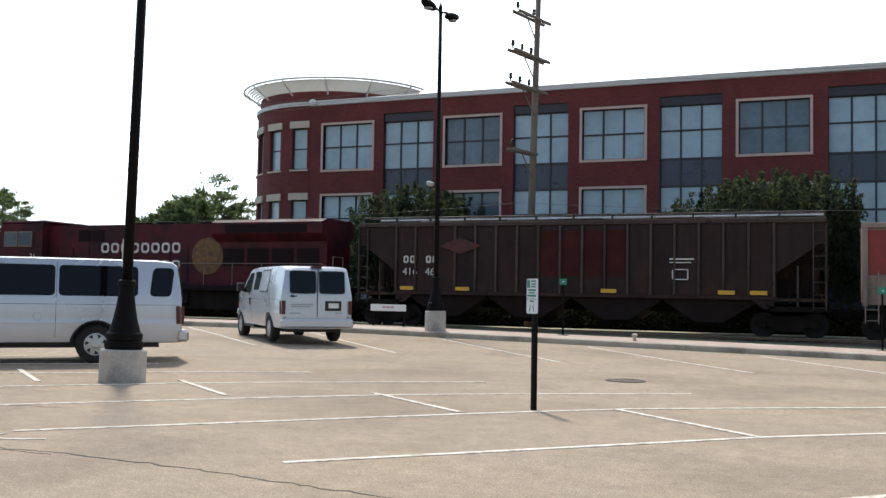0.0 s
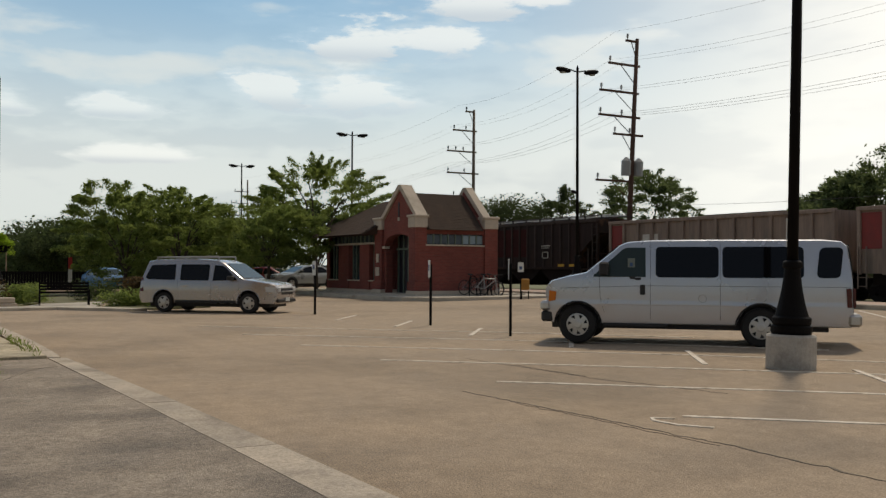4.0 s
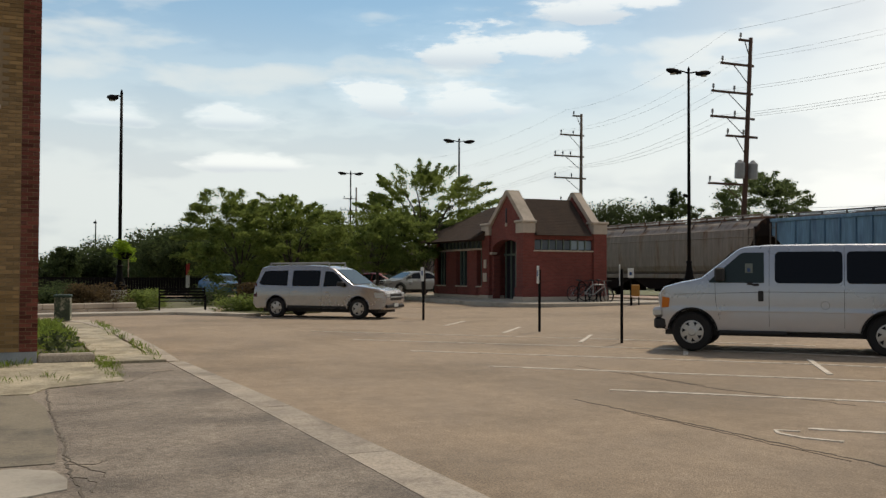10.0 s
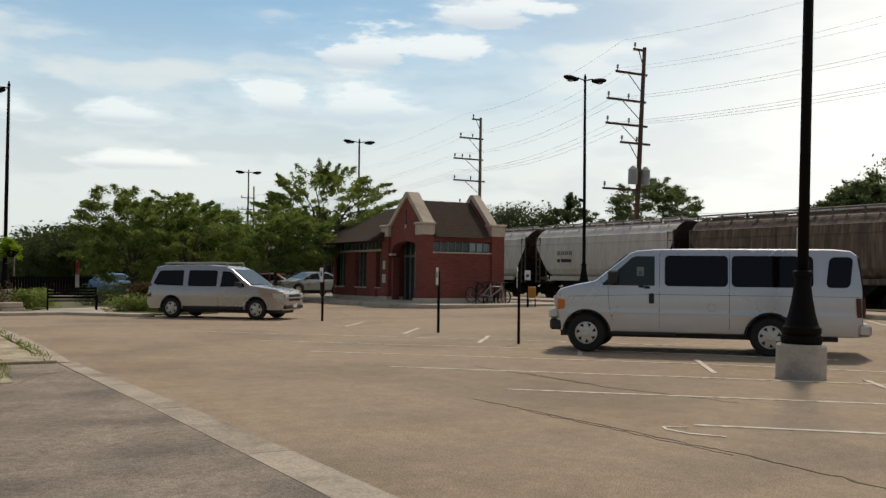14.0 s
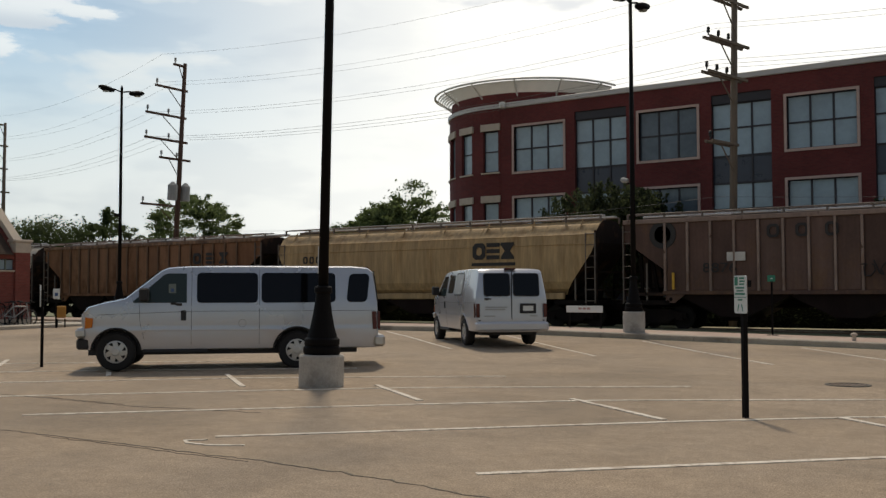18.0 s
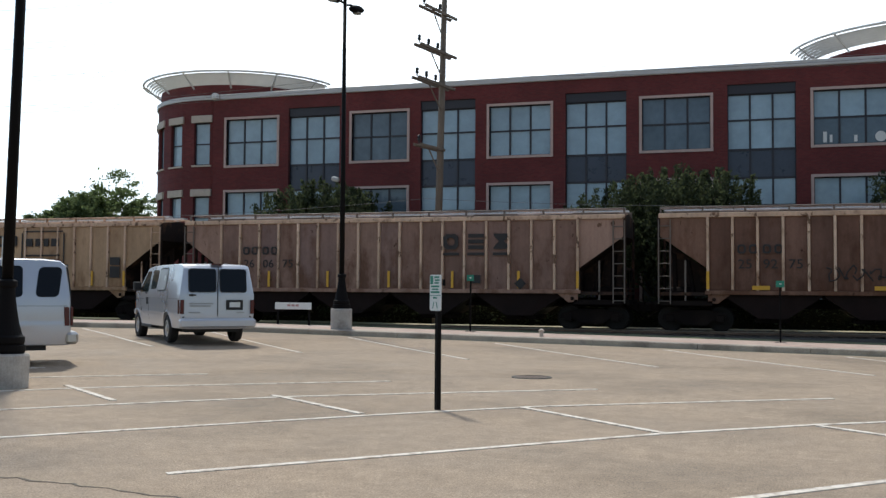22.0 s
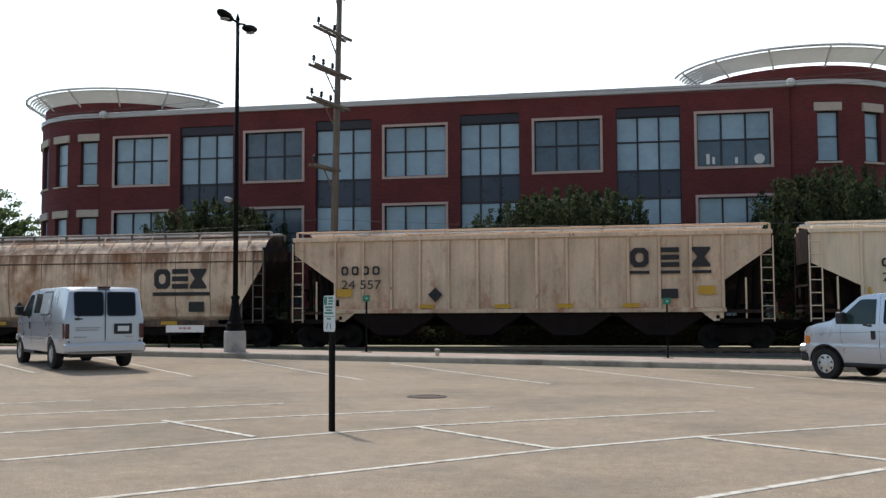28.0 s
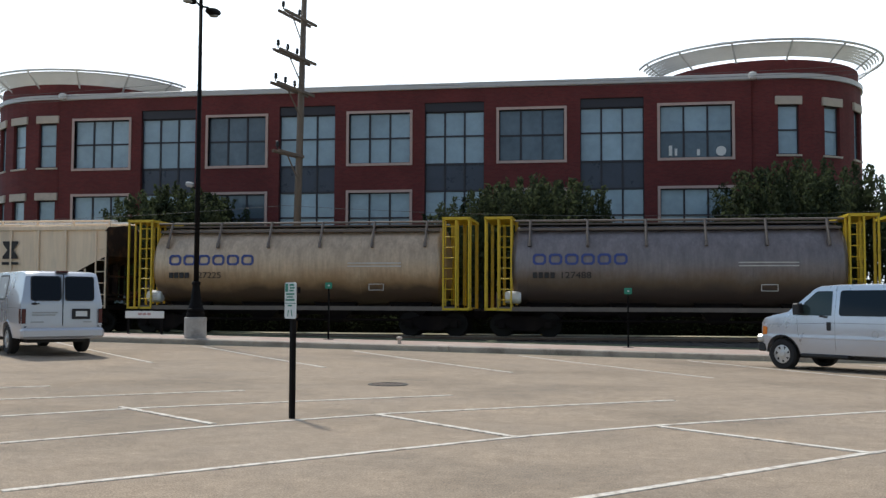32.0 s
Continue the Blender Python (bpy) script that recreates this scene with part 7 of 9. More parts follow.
    part("plate_face", box(B(), rear - 0.066, rear - 0.058, -0.58, -0.30, 0.95, 1.08), SIGN_WHITE, plate)
    bm = B()
    for z, a, b in ((1.03, 0.12, 0.72), (0.97, 0.18, 0.72), (0.80, 0.45, 0.75), (0.80, -0.7, -0.5)):
        box(bm, rear - 0.042, rear - 0.03, a, b, z, z + 0.03)
    split("rear_lettering", bm, GREY_STEEL, v)
    part("bumper_gap", box(B(), rear - 0.02, rear + 0.02, -0.9, 0.9, 0.685, 0.715), BLACK_PLASTIC, v)
    if windows != "all":
        bm = B()
        box(bm, rear - 0.046, rear - 0.03, 0.62, 0.74, 1.235, 1.285)
        box(bm, rear - 0.046, rear - 0.03, 0.56, 0.61, 1.245, 1.275)
        split("rear_emblem", bm, MARK_DARK, v)
    part("stop_lamp", box(B(), rear + 0.1, rear + 0.25, -0.15, 0.15, 2.03, 2.07, 0.01), RED_LENS, v)
    bm = B()
    for a, b, z in ((0.50, 0.62, 1.27), (0.62, 0.72, 1.29)):
        box(bm, a, b, wide(0.5, z) - 0.01, wide(0.5, z) + 0.006, z, z + 0.05)
    part("emblem", bm, MARK_DARK, v)
    bm = B()
    box(bm, rear + 0.4, 2.2, -0.7, 0.7, 0.3, 0.5)
    part("underbody", bm, BLACK_PLASTIC, v)
    for cx in (1.75, -1.75):
        part("wheel_well", box(B(), cx - 0.55, cx + 0.55, -0.72, 0.72, 0.3, 1.0), BLACK_PLASTIC, v)
    # Cabin seen dimly through the front glass.
    bm = B()
    box(bm, 0.35, 0.75, 0.2, 0.75, 1.0, 1.75, 0.08)
    wheels(v, (1.75, -1.75), 0.86, VAN_WHEEL, 0.375)
    part("seat", bm, BLACK_PLASTIC, v)
    return v


DIM_PAPER = material("paper_behind_glass", (0.15, 0.185, 0.175), 0.2, var=0.08, bump=0)


def paper_in_window(v, wide_y=0.955):
    part("window_notice", box(B(), 0.62, 0.76, wide_y, wide_y + 0.012, 1.45, 1.70), DIM_PAPER, v, "white paper notice behind tinted glass")
    part("notice_square", box(B(), 0.66, 0.72, wide_y + 0.01, wide_y + 0.016, 1.54, 1.61), SIGN_BLUE, v)


van_a = van("silver extended passenger van with dark windows, parked on asphalt", pose(-15.26, 14.24, 0.02, 0, 0, 224.4))
paper_in_window(van_a, 0.945)
van("silver work van with two rear windows, parked nose to the kerb", pose(-14.83, 24.33, grade(-14.9, 24.2), 0, 0, 136.5), -3.0, "work")
van("silver passenger van, parked nose to the kerb", pose(6.75, 24.4, grade(6.7, 24.4), 0, 0, 135.5))


def road_car(name, label, m, paint, prof, wide, axles, glassy, category="car", group="", wheel=CAR_WHEEL, r=0.335, roof_rack=False, van_like=False):
    c = thing(name, m, label, category, group)
    xs = sorted({round(p[0], 2) for p in prof if p[1] > 0.6})
    body = part("body", car_shell(prof, wide, (0.5, 0.7, 0.95, 1.2), xs[1:-1:2], 0.03), paint, c)
    smooth_mesh(body, 38)
    for s in (1, -1):
        for k, pts in enumerate(glassy["side"]):
            part("side_window", flank_panel(pts, wide, s, 0.006), CAR_GLASS, c)
        for x in glassy["seams"]:
            seam(c, [(x, 0.42), (x, glassy["belt"])], wide, s, 0.012)
        part("side_moulding", flank_panel([(axles[0] - 0.5, 0.58), (axles[1] + 0.5, 0.58), (axles[1] + 0.5, 0.62), (axles[0] - 0.5, 0.62)], wide, s, 0.012), paint, c)
        for x in glassy["handles"]:
            part("door_handle", flank_panel(round_rect(x, x + 0.2, 0.86, 0.90, 0.015), wide, s, 0.025, 0.03), paint, c)
        x, z = glassy["mirror"]
        y = s * wide(x, z)
        part("mirror", box(B(), x - 0.1, x + 0.1, min(y, y + s * 0.2), max(y, y + s * 0.2), z, z + 0.15, 0.03), BLACK_PLASTIC, c)
        f, b = max(p[0] for p in prof), min(p[0] for p in prof)
        part("headlamp", flank_panel([(f - 0.03, 0.68), (f - 0.34, 0.72), (f - 0.38, 0.87), (f - 0.06, 0.86)], wide, s, 0.010, 0.03), CLEAR_LENS, c)
        y0, y1 = sorted((s * 0.5, s * (wide(f, 0.75) - 0.03)))
        part("headlamp", box(B(), f - 0.05, f + 0.03, y0, y1, 0.70, 0.86, 0.02), CLEAR_LENS, c)
        if van_like:
            part("sill_cladding", flank_panel([(axles[0] - 0.43, 0.33), (axles[1] + 0.43, 0.33), (axles[1] + 0.43, 0.42), (axles[0] - 0.43, 0.42)], wide, s, 0.012), BLACK_PLASTIC, c)
        z1 = 1.15 if van_like else 0.85
        part("tail_lamp", flank_panel([(b + 0.03, 0.7), (b + 0.16, 0.7), (b + 0.14, z1), (b + 0.05, z1)], wide, s, 0.010, 0.03), RED_LENS, c, "red tail lamp")
        for cx in axles:
            bm = B()
            pts = arch(cx, r + 0.075, 0.33, 12)
            tube(bm, [(p[0], s * (wide(*p) - 0.004), p[1]) for p in pts], 0.015, 5)
            part("arch_lip", bm, paint, c)
        if roof_rack:
            bm = B()
            rod(bm, (-1.9, s * 0.62, 1.83), (0.35, s * 0.62, 1.86), 0.028, seg=6)
            for x in (-1.9, -0.8, 0.35):
                rod(bm, (x, s * 0.62, 1.72), (x, s * 0.62, 1.84), 0.025, seg=6)
            part("roof_rail", bm, GREY_STEEL, c)
    for name, pts, w0, w1 in glassy["screens"]:
        (xa, za), (xb, zb) = pts
        d = Vector((xb - xa, 0, zb - za)).normalized()
        n = Vector((-d.z, 0, d.x)) * (1 if d.x < 0 else -1)
        if n.z < 0:
            n = -n
        bm = B()
        q = [bm.verts.new(Vector(k) + n * 0.035) for k in ((xa, w0, za), (xa, -w0, za), (xb, -w1, zb), (xb, w1, zb))]
        u = [bm.verts.new(k.co - n * 0.03) for k in q]
        bm.faces.new(q), bm.faces.new(u[::-1])
        part(name, bm, CAR_GLASS_CLEAR, c)
    f, b = max(p[0] for p in prof), min(p[0] for p in prof)
    if van_like:
        part("bumper_intake", box(B(), f - 0.06, f + 0.04, -0.72, 0.72, 0.36, 0.47, 0.02), BLACK_PLASTIC, c)
    part("grille", box(B(), f - 0.04, f + 0.035, -0.48, 0.48, 0.60, 0.84, 0.02), BLACK_PLASTIC, c)
    part("grille_bar", box(B(), f + 0.02, f + 0.05, -0.48, 0.48, 0.70, 0.74, 0.01), CHROME, c)
    part("number_plate", box(B(), f + 0.03, f + 0.05, -0.16, 0.16, 0.40, 0.52), SIGN_WHITE, c)
    part("number_plate", box(B(), b - 0.05, b - 0.03, -0.16, 0.16, 0.62, 0.76), SIGN_WHITE, c)
    part("underbody", box(B(), b + 0.3, f - 0.3, -0.7, 0.7, 0.2, 0.45), BLACK_PLASTIC, c)
    wheels(c, axles, wide(0, 0.4) - 0.12, wheel, r)
    return c


def minivan():
    def wide(x, z):
        w = 0.92 if z < 0.95 else 0.92 - 0.17 * (z - 0.95) / 0.8
        if x > 1.7:
            w -= 0.16 * ((x - 1.7) / 0.85) ** 2
        if x < -2.3:
            w -= 0.05 * (-2.3 - x) / 0.3
        return w
    prof = [(2.44, 0.40), (2.5, 0.56), (2.5, 0.80), (2.44, 0.92), (2.25, 0.98), (1.75, 1.05), (1.36, 1.10), (0.62, 1.63), (0.36, 1.72), (-0.4, 1.76), (-1.85, 1.74), (-2.14, 1.68), (-2.34, 1.1), (-2.40, 0.75), (-2.42, 0.5), (-2.32, 0.33)]
    prof += arch(-1.52, 0.41, 0.33)[::-1] + arch(1.55, 0.41, 0.33)[::-1] + [(2.4, 0.33)]
    glassy = {"side": [[(1.14, 1.09), (0.72, 1.48), (0.58, 1.56), (0.30, 1.58), (0.26, 1.06)], round_rect(-0.92, 0.12, 1.07, 1.60, 0.06), [(-1.1, 1.08), (-2.08, 1.10), (-2.2, 1.16), (-2.02, 1.56), (-1.9, 1.58), (-1.12, 1.60)]],
              "seams": (0.2, -1.0, 1.2), "belt": 1.06, "handles": (0.3, -0.85), "mirror": (0.95, 1.08), "screens": [("windscreen", ((1.33, 1.13), (0.66, 1.61)), 0.80, 0.67), ("rear_screen", ((-2.36, 1.15), (-2.18, 1.62)), 0.7, 0.6)]}
    return road_car("minivan", "champagne silver minivan with roof rails, parked by the shrubs", pose(-32.75, 10.2, 0.0, 0, 0, 46), SILVER_WARM, prof, wide, (1.55, -1.52), glassy, roof_rack=True, van_like=True)


minivan()


def sedan(label, m, paint):
    def wide(x, z):
        w = 0.89 if z < 0.85 else 0.89 - 0.24 * (z - 0.85) / 0.55
        if abs(x) > 1.6:
            w -= 0.14 * ((abs(x) - 1.6) / 0.8) ** 2
        return w
    prof = [(2.35, 0.4), (2.38, 0.6), (2.25, 0.78), (1.2, 0.95), (0.35, 1.36), (-0.2, 1.43), (-0.9, 1.40), (-1.65, 1.06), (-2.25, 1.0), (-2.38, 0.8), (-2.36, 0.45), (-2.2, 0.33)]
    prof += arch(-1.4, 0.4, 0.33)[::-1] + arch(1.4, 0.4, 0.33)[::-1] + [(2.2, 0.33)]
    glassy = {"side": [[(0.95, 0.98), (0.35, 1.30), (-0.12, 1.36), (-0.15, 0.97)], [(-0.22, 0.97), (-0.2, 1.36), (-0.85, 1.33), (-1.35, 1.06), (-1.25, 0.98)]], "seams": (-0.18, 0.95), "belt": 0.96, "handles": (-0.1, -1.1),
              "mirror": (0.75, 0.98), "screens": [("windscreen", ((1.1, 1.0), (0.42, 1.33)), 0.68, 0.56), ("rear_screen", ((-1.55, 1.1), (-0.98, 1.37)), 0.66, 0.56)]}
    return road_car("sedan", label, m, paint, prof, wide, (1.4, -1.4), glassy, group="cars beyond the shelter")


sedan("grey sedan parked beside the brick shelter", pose(-57.6, 23.4, 0.22, 0, 0, -80), GREY_CAR)
sedan("blue sedan parked behind the planting", pose(-62.5, 12.4, 0.0, 0, 0, 8), BLUE_CAR)
sedan("dark red sedan parked under the trees", pose(-62.3, 22.9, 0.1, 0, 0, 45), RED_CAR)

# ---- poles, signs, wires ----
def lamp_pole(m, heads=2, base=0.62, turn=7.0, stout=1.0, height=10.75, label="tall black two-headed lamp post on a round concrete base"):
    p = thing("street_lamp", m, label, "lamp post", "lamp posts of the lot")
    if base:
        part("concrete_base", lathe(B(), [(0.345 * stout, -0.1), (0.345 * stout, base - 0.03), (0.325 * stout, base)], 28), POLE_CONC, p, "stained round concrete base")
    b = base
    bm = lathe(B(), [(r * stout, b + dz) for r, dz in ((0.27, 0), (0.285, 0.04), (0.285, 0.12), (0.255, 0.14), (0.27, 0.17), (0.27, 0.25), (0.235, 0.28), (0.185, 0.46), (0.145, 0.68), (0.118, 0.90), (0.112, 1.0), (0.138, 1.02),
                                                         (0.138, 1.10), (0.10, 1.13))], 28)
    part("pedestal", bm, BLACK_POLE, p)
    part("shaft", lathe(B(), [(0.083, b + 1.1), (0.078, 5.0), (0.058, height)], 18), BLACK_POLE, p, smooth=True)
    part("finial", lathe(B(), [(0.05, height), (0.07, height + 0.05), (0.02, height + 0.22)], 10), BLACK_POLE, p)
    for k in range(heads):
        s = 1 if k else -1
        head = part("lamp_head", B(), BLACK_POLE, p)
        bm = B()
        bmesh.ops.create_uvsphere(bm, u_segments=16, v_segments=10, radius=1.0, matrix=Matrix.Translation((0, s * 0.78, height - 0.05)) @ pose(0, 0, 0, s * 8) @ Matrix.Diagonal((0.19, 0.42, 0.13, 1)))
        rod(bm, (0, 0, height - 0.1), (0, s * 0.45, height + 0.0), 0.035, seg=8)
        bm.to_mesh(head.data)
        bm.free()
        head.matrix_basis = pose(0, 0, 0, 0, 0, -turn)
        part("lens", lathe(B(), [(0.14, -0.03), (0.15, 0.0), (0.05, 0.01)], 14, pose(0, s * 0.82, height - 0.165)), LAMP_GLASS, head)
    return p


POLE_Y = 29.3
pole_near = lamp_pole(pose(-10.55, 12.30, 0.0, -0.72, 0.84), base=0.52, stout=1.07)
part("sticker", box(B(), -0.03, 0.03, -0.1, -0.085, 1.85, 2.3), SIGN_WHITE, pole_near, m=pose(0, 0, 0, 0, 0, -50))
for x, b in ((-12.2, 0.68), (-37.6, 0.68), (-64.0, 0.62)):
    post = lamp_pole(pose(x, POLE_Y if x > -60 else 29.6, grade(x, 28.6) + 0.15), 2, b)
    if x > -60:
        spot = part("floodlight", lathe(B(), [(0.05, 0.0), (0.075, 0.03), (0.085, 0.2), (0.06, 0.26)], 14, pose(-0.13, -0.02, 4.86, 0, -75)), GREY_STEEL if x > -20 else BLACK_POLE, post, "small floodlight on a bracket")
        part("bracket", rod(B(), (-0.25, -0.02, 4.84), (0, 0, 4.74), 0.02, seg=6), BLACK_POLE, spot)
lamp_pole(pose(-85.8, 28.7, 0.0), 2, 0.5)
lamp_pole(pose(-120.0, 30.4, 0.0), 2, 0.5)
lamp_pole(pose(-46.2, 4.65, 0.42), 1, 0.3, turn=66, height=9.1, label="black one-headed lamp post with a hanging flower basket")
lamp_pole(pose(-118.0, 9.0, 0.0), 1, 0.3, turn=90, height=7.3, label="distant black lamp post with one lamp head")


def plate_sign(m, label, kind="time"):
    """A parking sign: black square post and plates."""
    s = thing("parking_sign", m, label, "sign", "parking signs")
    part("post", box(B(), -0.035, 0.035, -0.03, 0.03, -0.05, 1.62, 0.006), BLACK_POLE, s)
    bm = B()
    prism(bm, round_rect(-0.125, 0.125, 1.26, 1.72, 0.03), "y", -0.05, -0.035)
    plate = part("plate", bm, SIGN_WHITE, s, "white plate with green bars")
    if kind == "time":
        bm = B()
        box(bm, -0.11, -0.045, -0.053, -0.049, 1.60, 1.705)
        for z, a, b, h in ((1.675, -0.015, 0.09, 0.024), (1.64, -0.005, 0.10, 0.02), (1.605, -0.015, 0.085, 0.02), (1.56, -0.09, 0.09, 0.022), (1.525, -0.07, 0.07, 0.018), (1.485, -0.10, 0.10, 0.024), (1.415, -0.045, 0.045, 0.02)):
            box(bm, a, b, -0.053, -0.049, z, z + h)
        split("green_bar", bm, SIGN_GREEN, plate)
        bm = B()
        box(bm, -0.125, 0.125, -0.053, -0.049, 1.45, 1.458)
        prism(bm, [(-0.06, 1.29), (-0.045, 1.29), (-0.02, 1.37), (-0.035, 1.37)], "y", -0.053, -0.049)
        prism(bm, [(0.06, 1.29), (0.045, 1.29), (0.02, 1.37), (0.035, 1.37)], "y", -0.053, -0.049)
        split("arrow", bm, SIGN_GREEN, plate)
        part("button", box(B(), 0.13, 0.16, -0.03, 0.0, 1.58, 1.66), BLACK_POLE, s)
    else:
        bm = B()
        box(bm, -0.07, 0.07, -0.053, -0.049, 1.45, 1.60)
        part("blue_square", bm, SIGN_BLUE, plate)
    return s


plate_sign(pose(-3.48, 11.93, 0, 0, 0, -39), "small white and green parking sign on a black post")
plate_sign(pose(-18.33, 12.40, 0, 0, 0, -37), "parking sign on a black post, seen edge-on", "blue")
plate_sign(pose(-22.59, 12.76, 0, 0, 0, -18), "parking sign on a black post, seen nearly edge-on", "blue")
plate_sign(pose(-29.5, 12.39, 0, 0, 0, 0), "white parking sign on a black post", "blue")


def kerb_post(x, y, arm=0.0):
    p = thing("kerb_sign", pose(x, y, grade(x, 28.5) + 0.16), "thin black post with a small green sign plate", "sign", "green track-side signs")
    part("foot", box(B(), -0.16, 0.16, -0.1, 0.1, 0, 0.03, 0.01), CRACK, p)
    part("post", box(B(), -0.025, 0.025, -0.025, 0.025, 0.0, 1.72), BLACK_POLE, p)
    part("plate", box(B(), -0.12, 0.12, -0.04, -0.028, 1.66, 1.86, 0.01), SIGN_GREEN, p, "small green plate")
    part("bars", box(B(), -0.02, 0.04, -0.043, -0.038, 1.745, 1.775), SIGN_WHITE, p)
    if arm:
        part("side_plate", box(B(), 0.14, 0.5, -0.03, -0.02, 1.66, 1.84, 0.01), SIGN_GREEN, p)


for x in (1.3, -8.25, 10.8, -17.6):
    kerb_post(x, 30.7)


def kerb_stub(x):
    bm = lathe(B(), [(0.06, 0), (0.06, 0.16), (0.09, 0.17), (0.09, 0.22), (0.03, 0.25)], 10)
    ob = part("kerb_stub", bm, STONE_TRIM, m=pose(x, 29.2, grade(x, 28.5) + 0.15))
    tagged(ob, "small pale stand-pipe on the paved strip", "stand-pipe")


kerb_stub(-5.6)


def utility_pole(x, y, h, arms, red=False, lean=0.0, cans=False, turn=0.0, double=False):
    p = thing("utility_pole", pose(x, y, 0, 0, lean, 0), "brown wooden utility pole with crossarms and transformers" if cans else "weathered wooden utility pole with offset crossarms", "utility pole", "utility poles along the railway")
    wood = WOOD_POLE_RED if red else WOOD_POLE
    part("shaft", lathe(B(), [(0.18, -0.1), (0.155, h * 0.5), (0.115, h)], 14), wood, p, smooth=True)
    for z, a, b, n in arms:
        # Arms run across the track, seen obliquely; a is the near reach and b the far one.
        bm = box(B(), 0.11, 0.21, -a, b, z - 0.06, z + 0.06, 0.01) if double else box(B(), -0.06, 0.06, -a, b, z - 0.07, z + 0.07, 0.01)
        if double:
            box(bm, -0.21, -0.11, -a, b, z - 0.06, z + 0.06, 0.01)
            for yy in (-a + 0.15, b - 0.15):
                rod(bm, (-0.2, yy, z), (0.2, yy, z), 0.02, seg=6)
        arm = part("crossarm", bm, wood, p, m=pose(0, 0, 0, 0, 0, turn))
        bm = B()
        rod(bm, (0.08, -a * 0.62, z), (0.08, 0, z - 1.25), 0.03, seg=6)
        part("brace", bm, wood, arm)
        for k in range(n):
            yy = -a + 0.12 + (a + b - 0.24) * k / max(1, n - 1) * (0.55 if n > 1 else 0)
            part("insulator", lathe(B(), [(0.03, 0), (0.03, 0.1), (0.075, 0.13), (0.075, 0.2), (0.05, 0.22), (0.075, 0.25), (0.06, 0.34), (0.02, 0.37)], 10, pose(0, yy, z + 0.07)), BLACK_PLASTIC if not red else GREY_STEEL, arm)
    if cans:
        for yy in (-0.55, 0.45):
            part("transformer", lathe(B(), [(0.28, 0), (0.3, 0.05), (0.3, 0.92), (0.22, 1.0), (0.08, 1.15)], 16, pose(0.1, yy, 7.35)), GREY_STEEL, p, "grey transformer can")
    return p


UARMS = ((15.75, 0.9, 0.7, 2), (13.85, 1.8, 0.85, 2), (12.1, 2.1, 0.9, 3), (10.65, 2.2, 0.8, 3), (7.8, 1.9, 0.1, 1))
utility_pole(-12.75, 41.2, 16.4, UARMS, False, 1.2, turn=-14, double=True)
utility_pole(-47.6, 41.0, 15.9, ((15.7, 0.9, 0.1, 1), (14.2, 2.2, 0.3, 1), (12.5, 2.8, 0.3, 2), (11.0, 2.8, 0.5, 2), (9.9, 1.6, 0.8, 2), (7.0, 2.8, 0.2, 1)), True, 3.6, True)
utility_pole(-75.4, 46.9, 15.9, ((15.7, 0.9, 0.1, 1), (13.95, 2.2, 0.3, 2), (12.05, 2.8, 0.3, 3), (10.1, 2.8, 0.5, 2), (8.0, 2.2, 0.2, 1)), False, 0.5)
utility_pole(-155.0, 52.8, 15.9, ((13.95, 2.2, 0.3, 2), (12.05, 2.8, 0.3, 3), (10.1, 2.8, 0.5, 2)), False)
utility_pole(21.0, 41.2, 16.4, UARMS, False, 0.5, turn=-14, double=True)


def wires():
    """Slack cables from pole to pole."""
    poles = [(-155, 52.8), (-115, 49.5), (-75.4, 46.9), (-46.9, 41.0), (-12.75, 41.2), (21.0, 41.2), (55, 41.2)]
    runs = [(16.2, -1.5, 0.010, 0.9), (14.4, -1.9, 0.010, 0.9), (14.4, -0.9, 0.010, 0.9), (12.5, -2.4, 0.012, 0.8), (12.5, -1.6, 0.012, 0.8), (11.0, -2.4, 0.014, 0.7), (11.0, -1.6, 0.014, 0.7), (11.0, -0.8, 0.014, 0.7), (5.5, -1.5, 0.016, 0.6)]
    for z, dy, r, sag in runs:
        c = bpy.data.curves.new("cable", "CURVE")
        c.dimensions, c.bevel_depth, c.bevel_resolution = "3D", r * 0.52, 1
        pts = []
        for (xa, ya), (xb, yb) in zip(poles, poles[1:]):
            for k in range(12):
                f = k / 12
                pts.append((xa + (xb - xa) * f, ya + (yb - ya) * f + dy, z + (0.2 if xa > -20 and z > 10 else 0) * (f if xa < -12 else 1) - sag * 4 * f * (1 - f)))
        sp = c.splines.new("POLY")
        sp.points.add(len(pts) - 1)
        for q, co in zip(sp.points, pts):
            q.co = (*co, 1)
        ob = new("cable", c)
        c.materials.append(WIRE)
        tagged(ob, "thin black overhead cable hung between utility poles", "cable", "overhead cables")


wires()


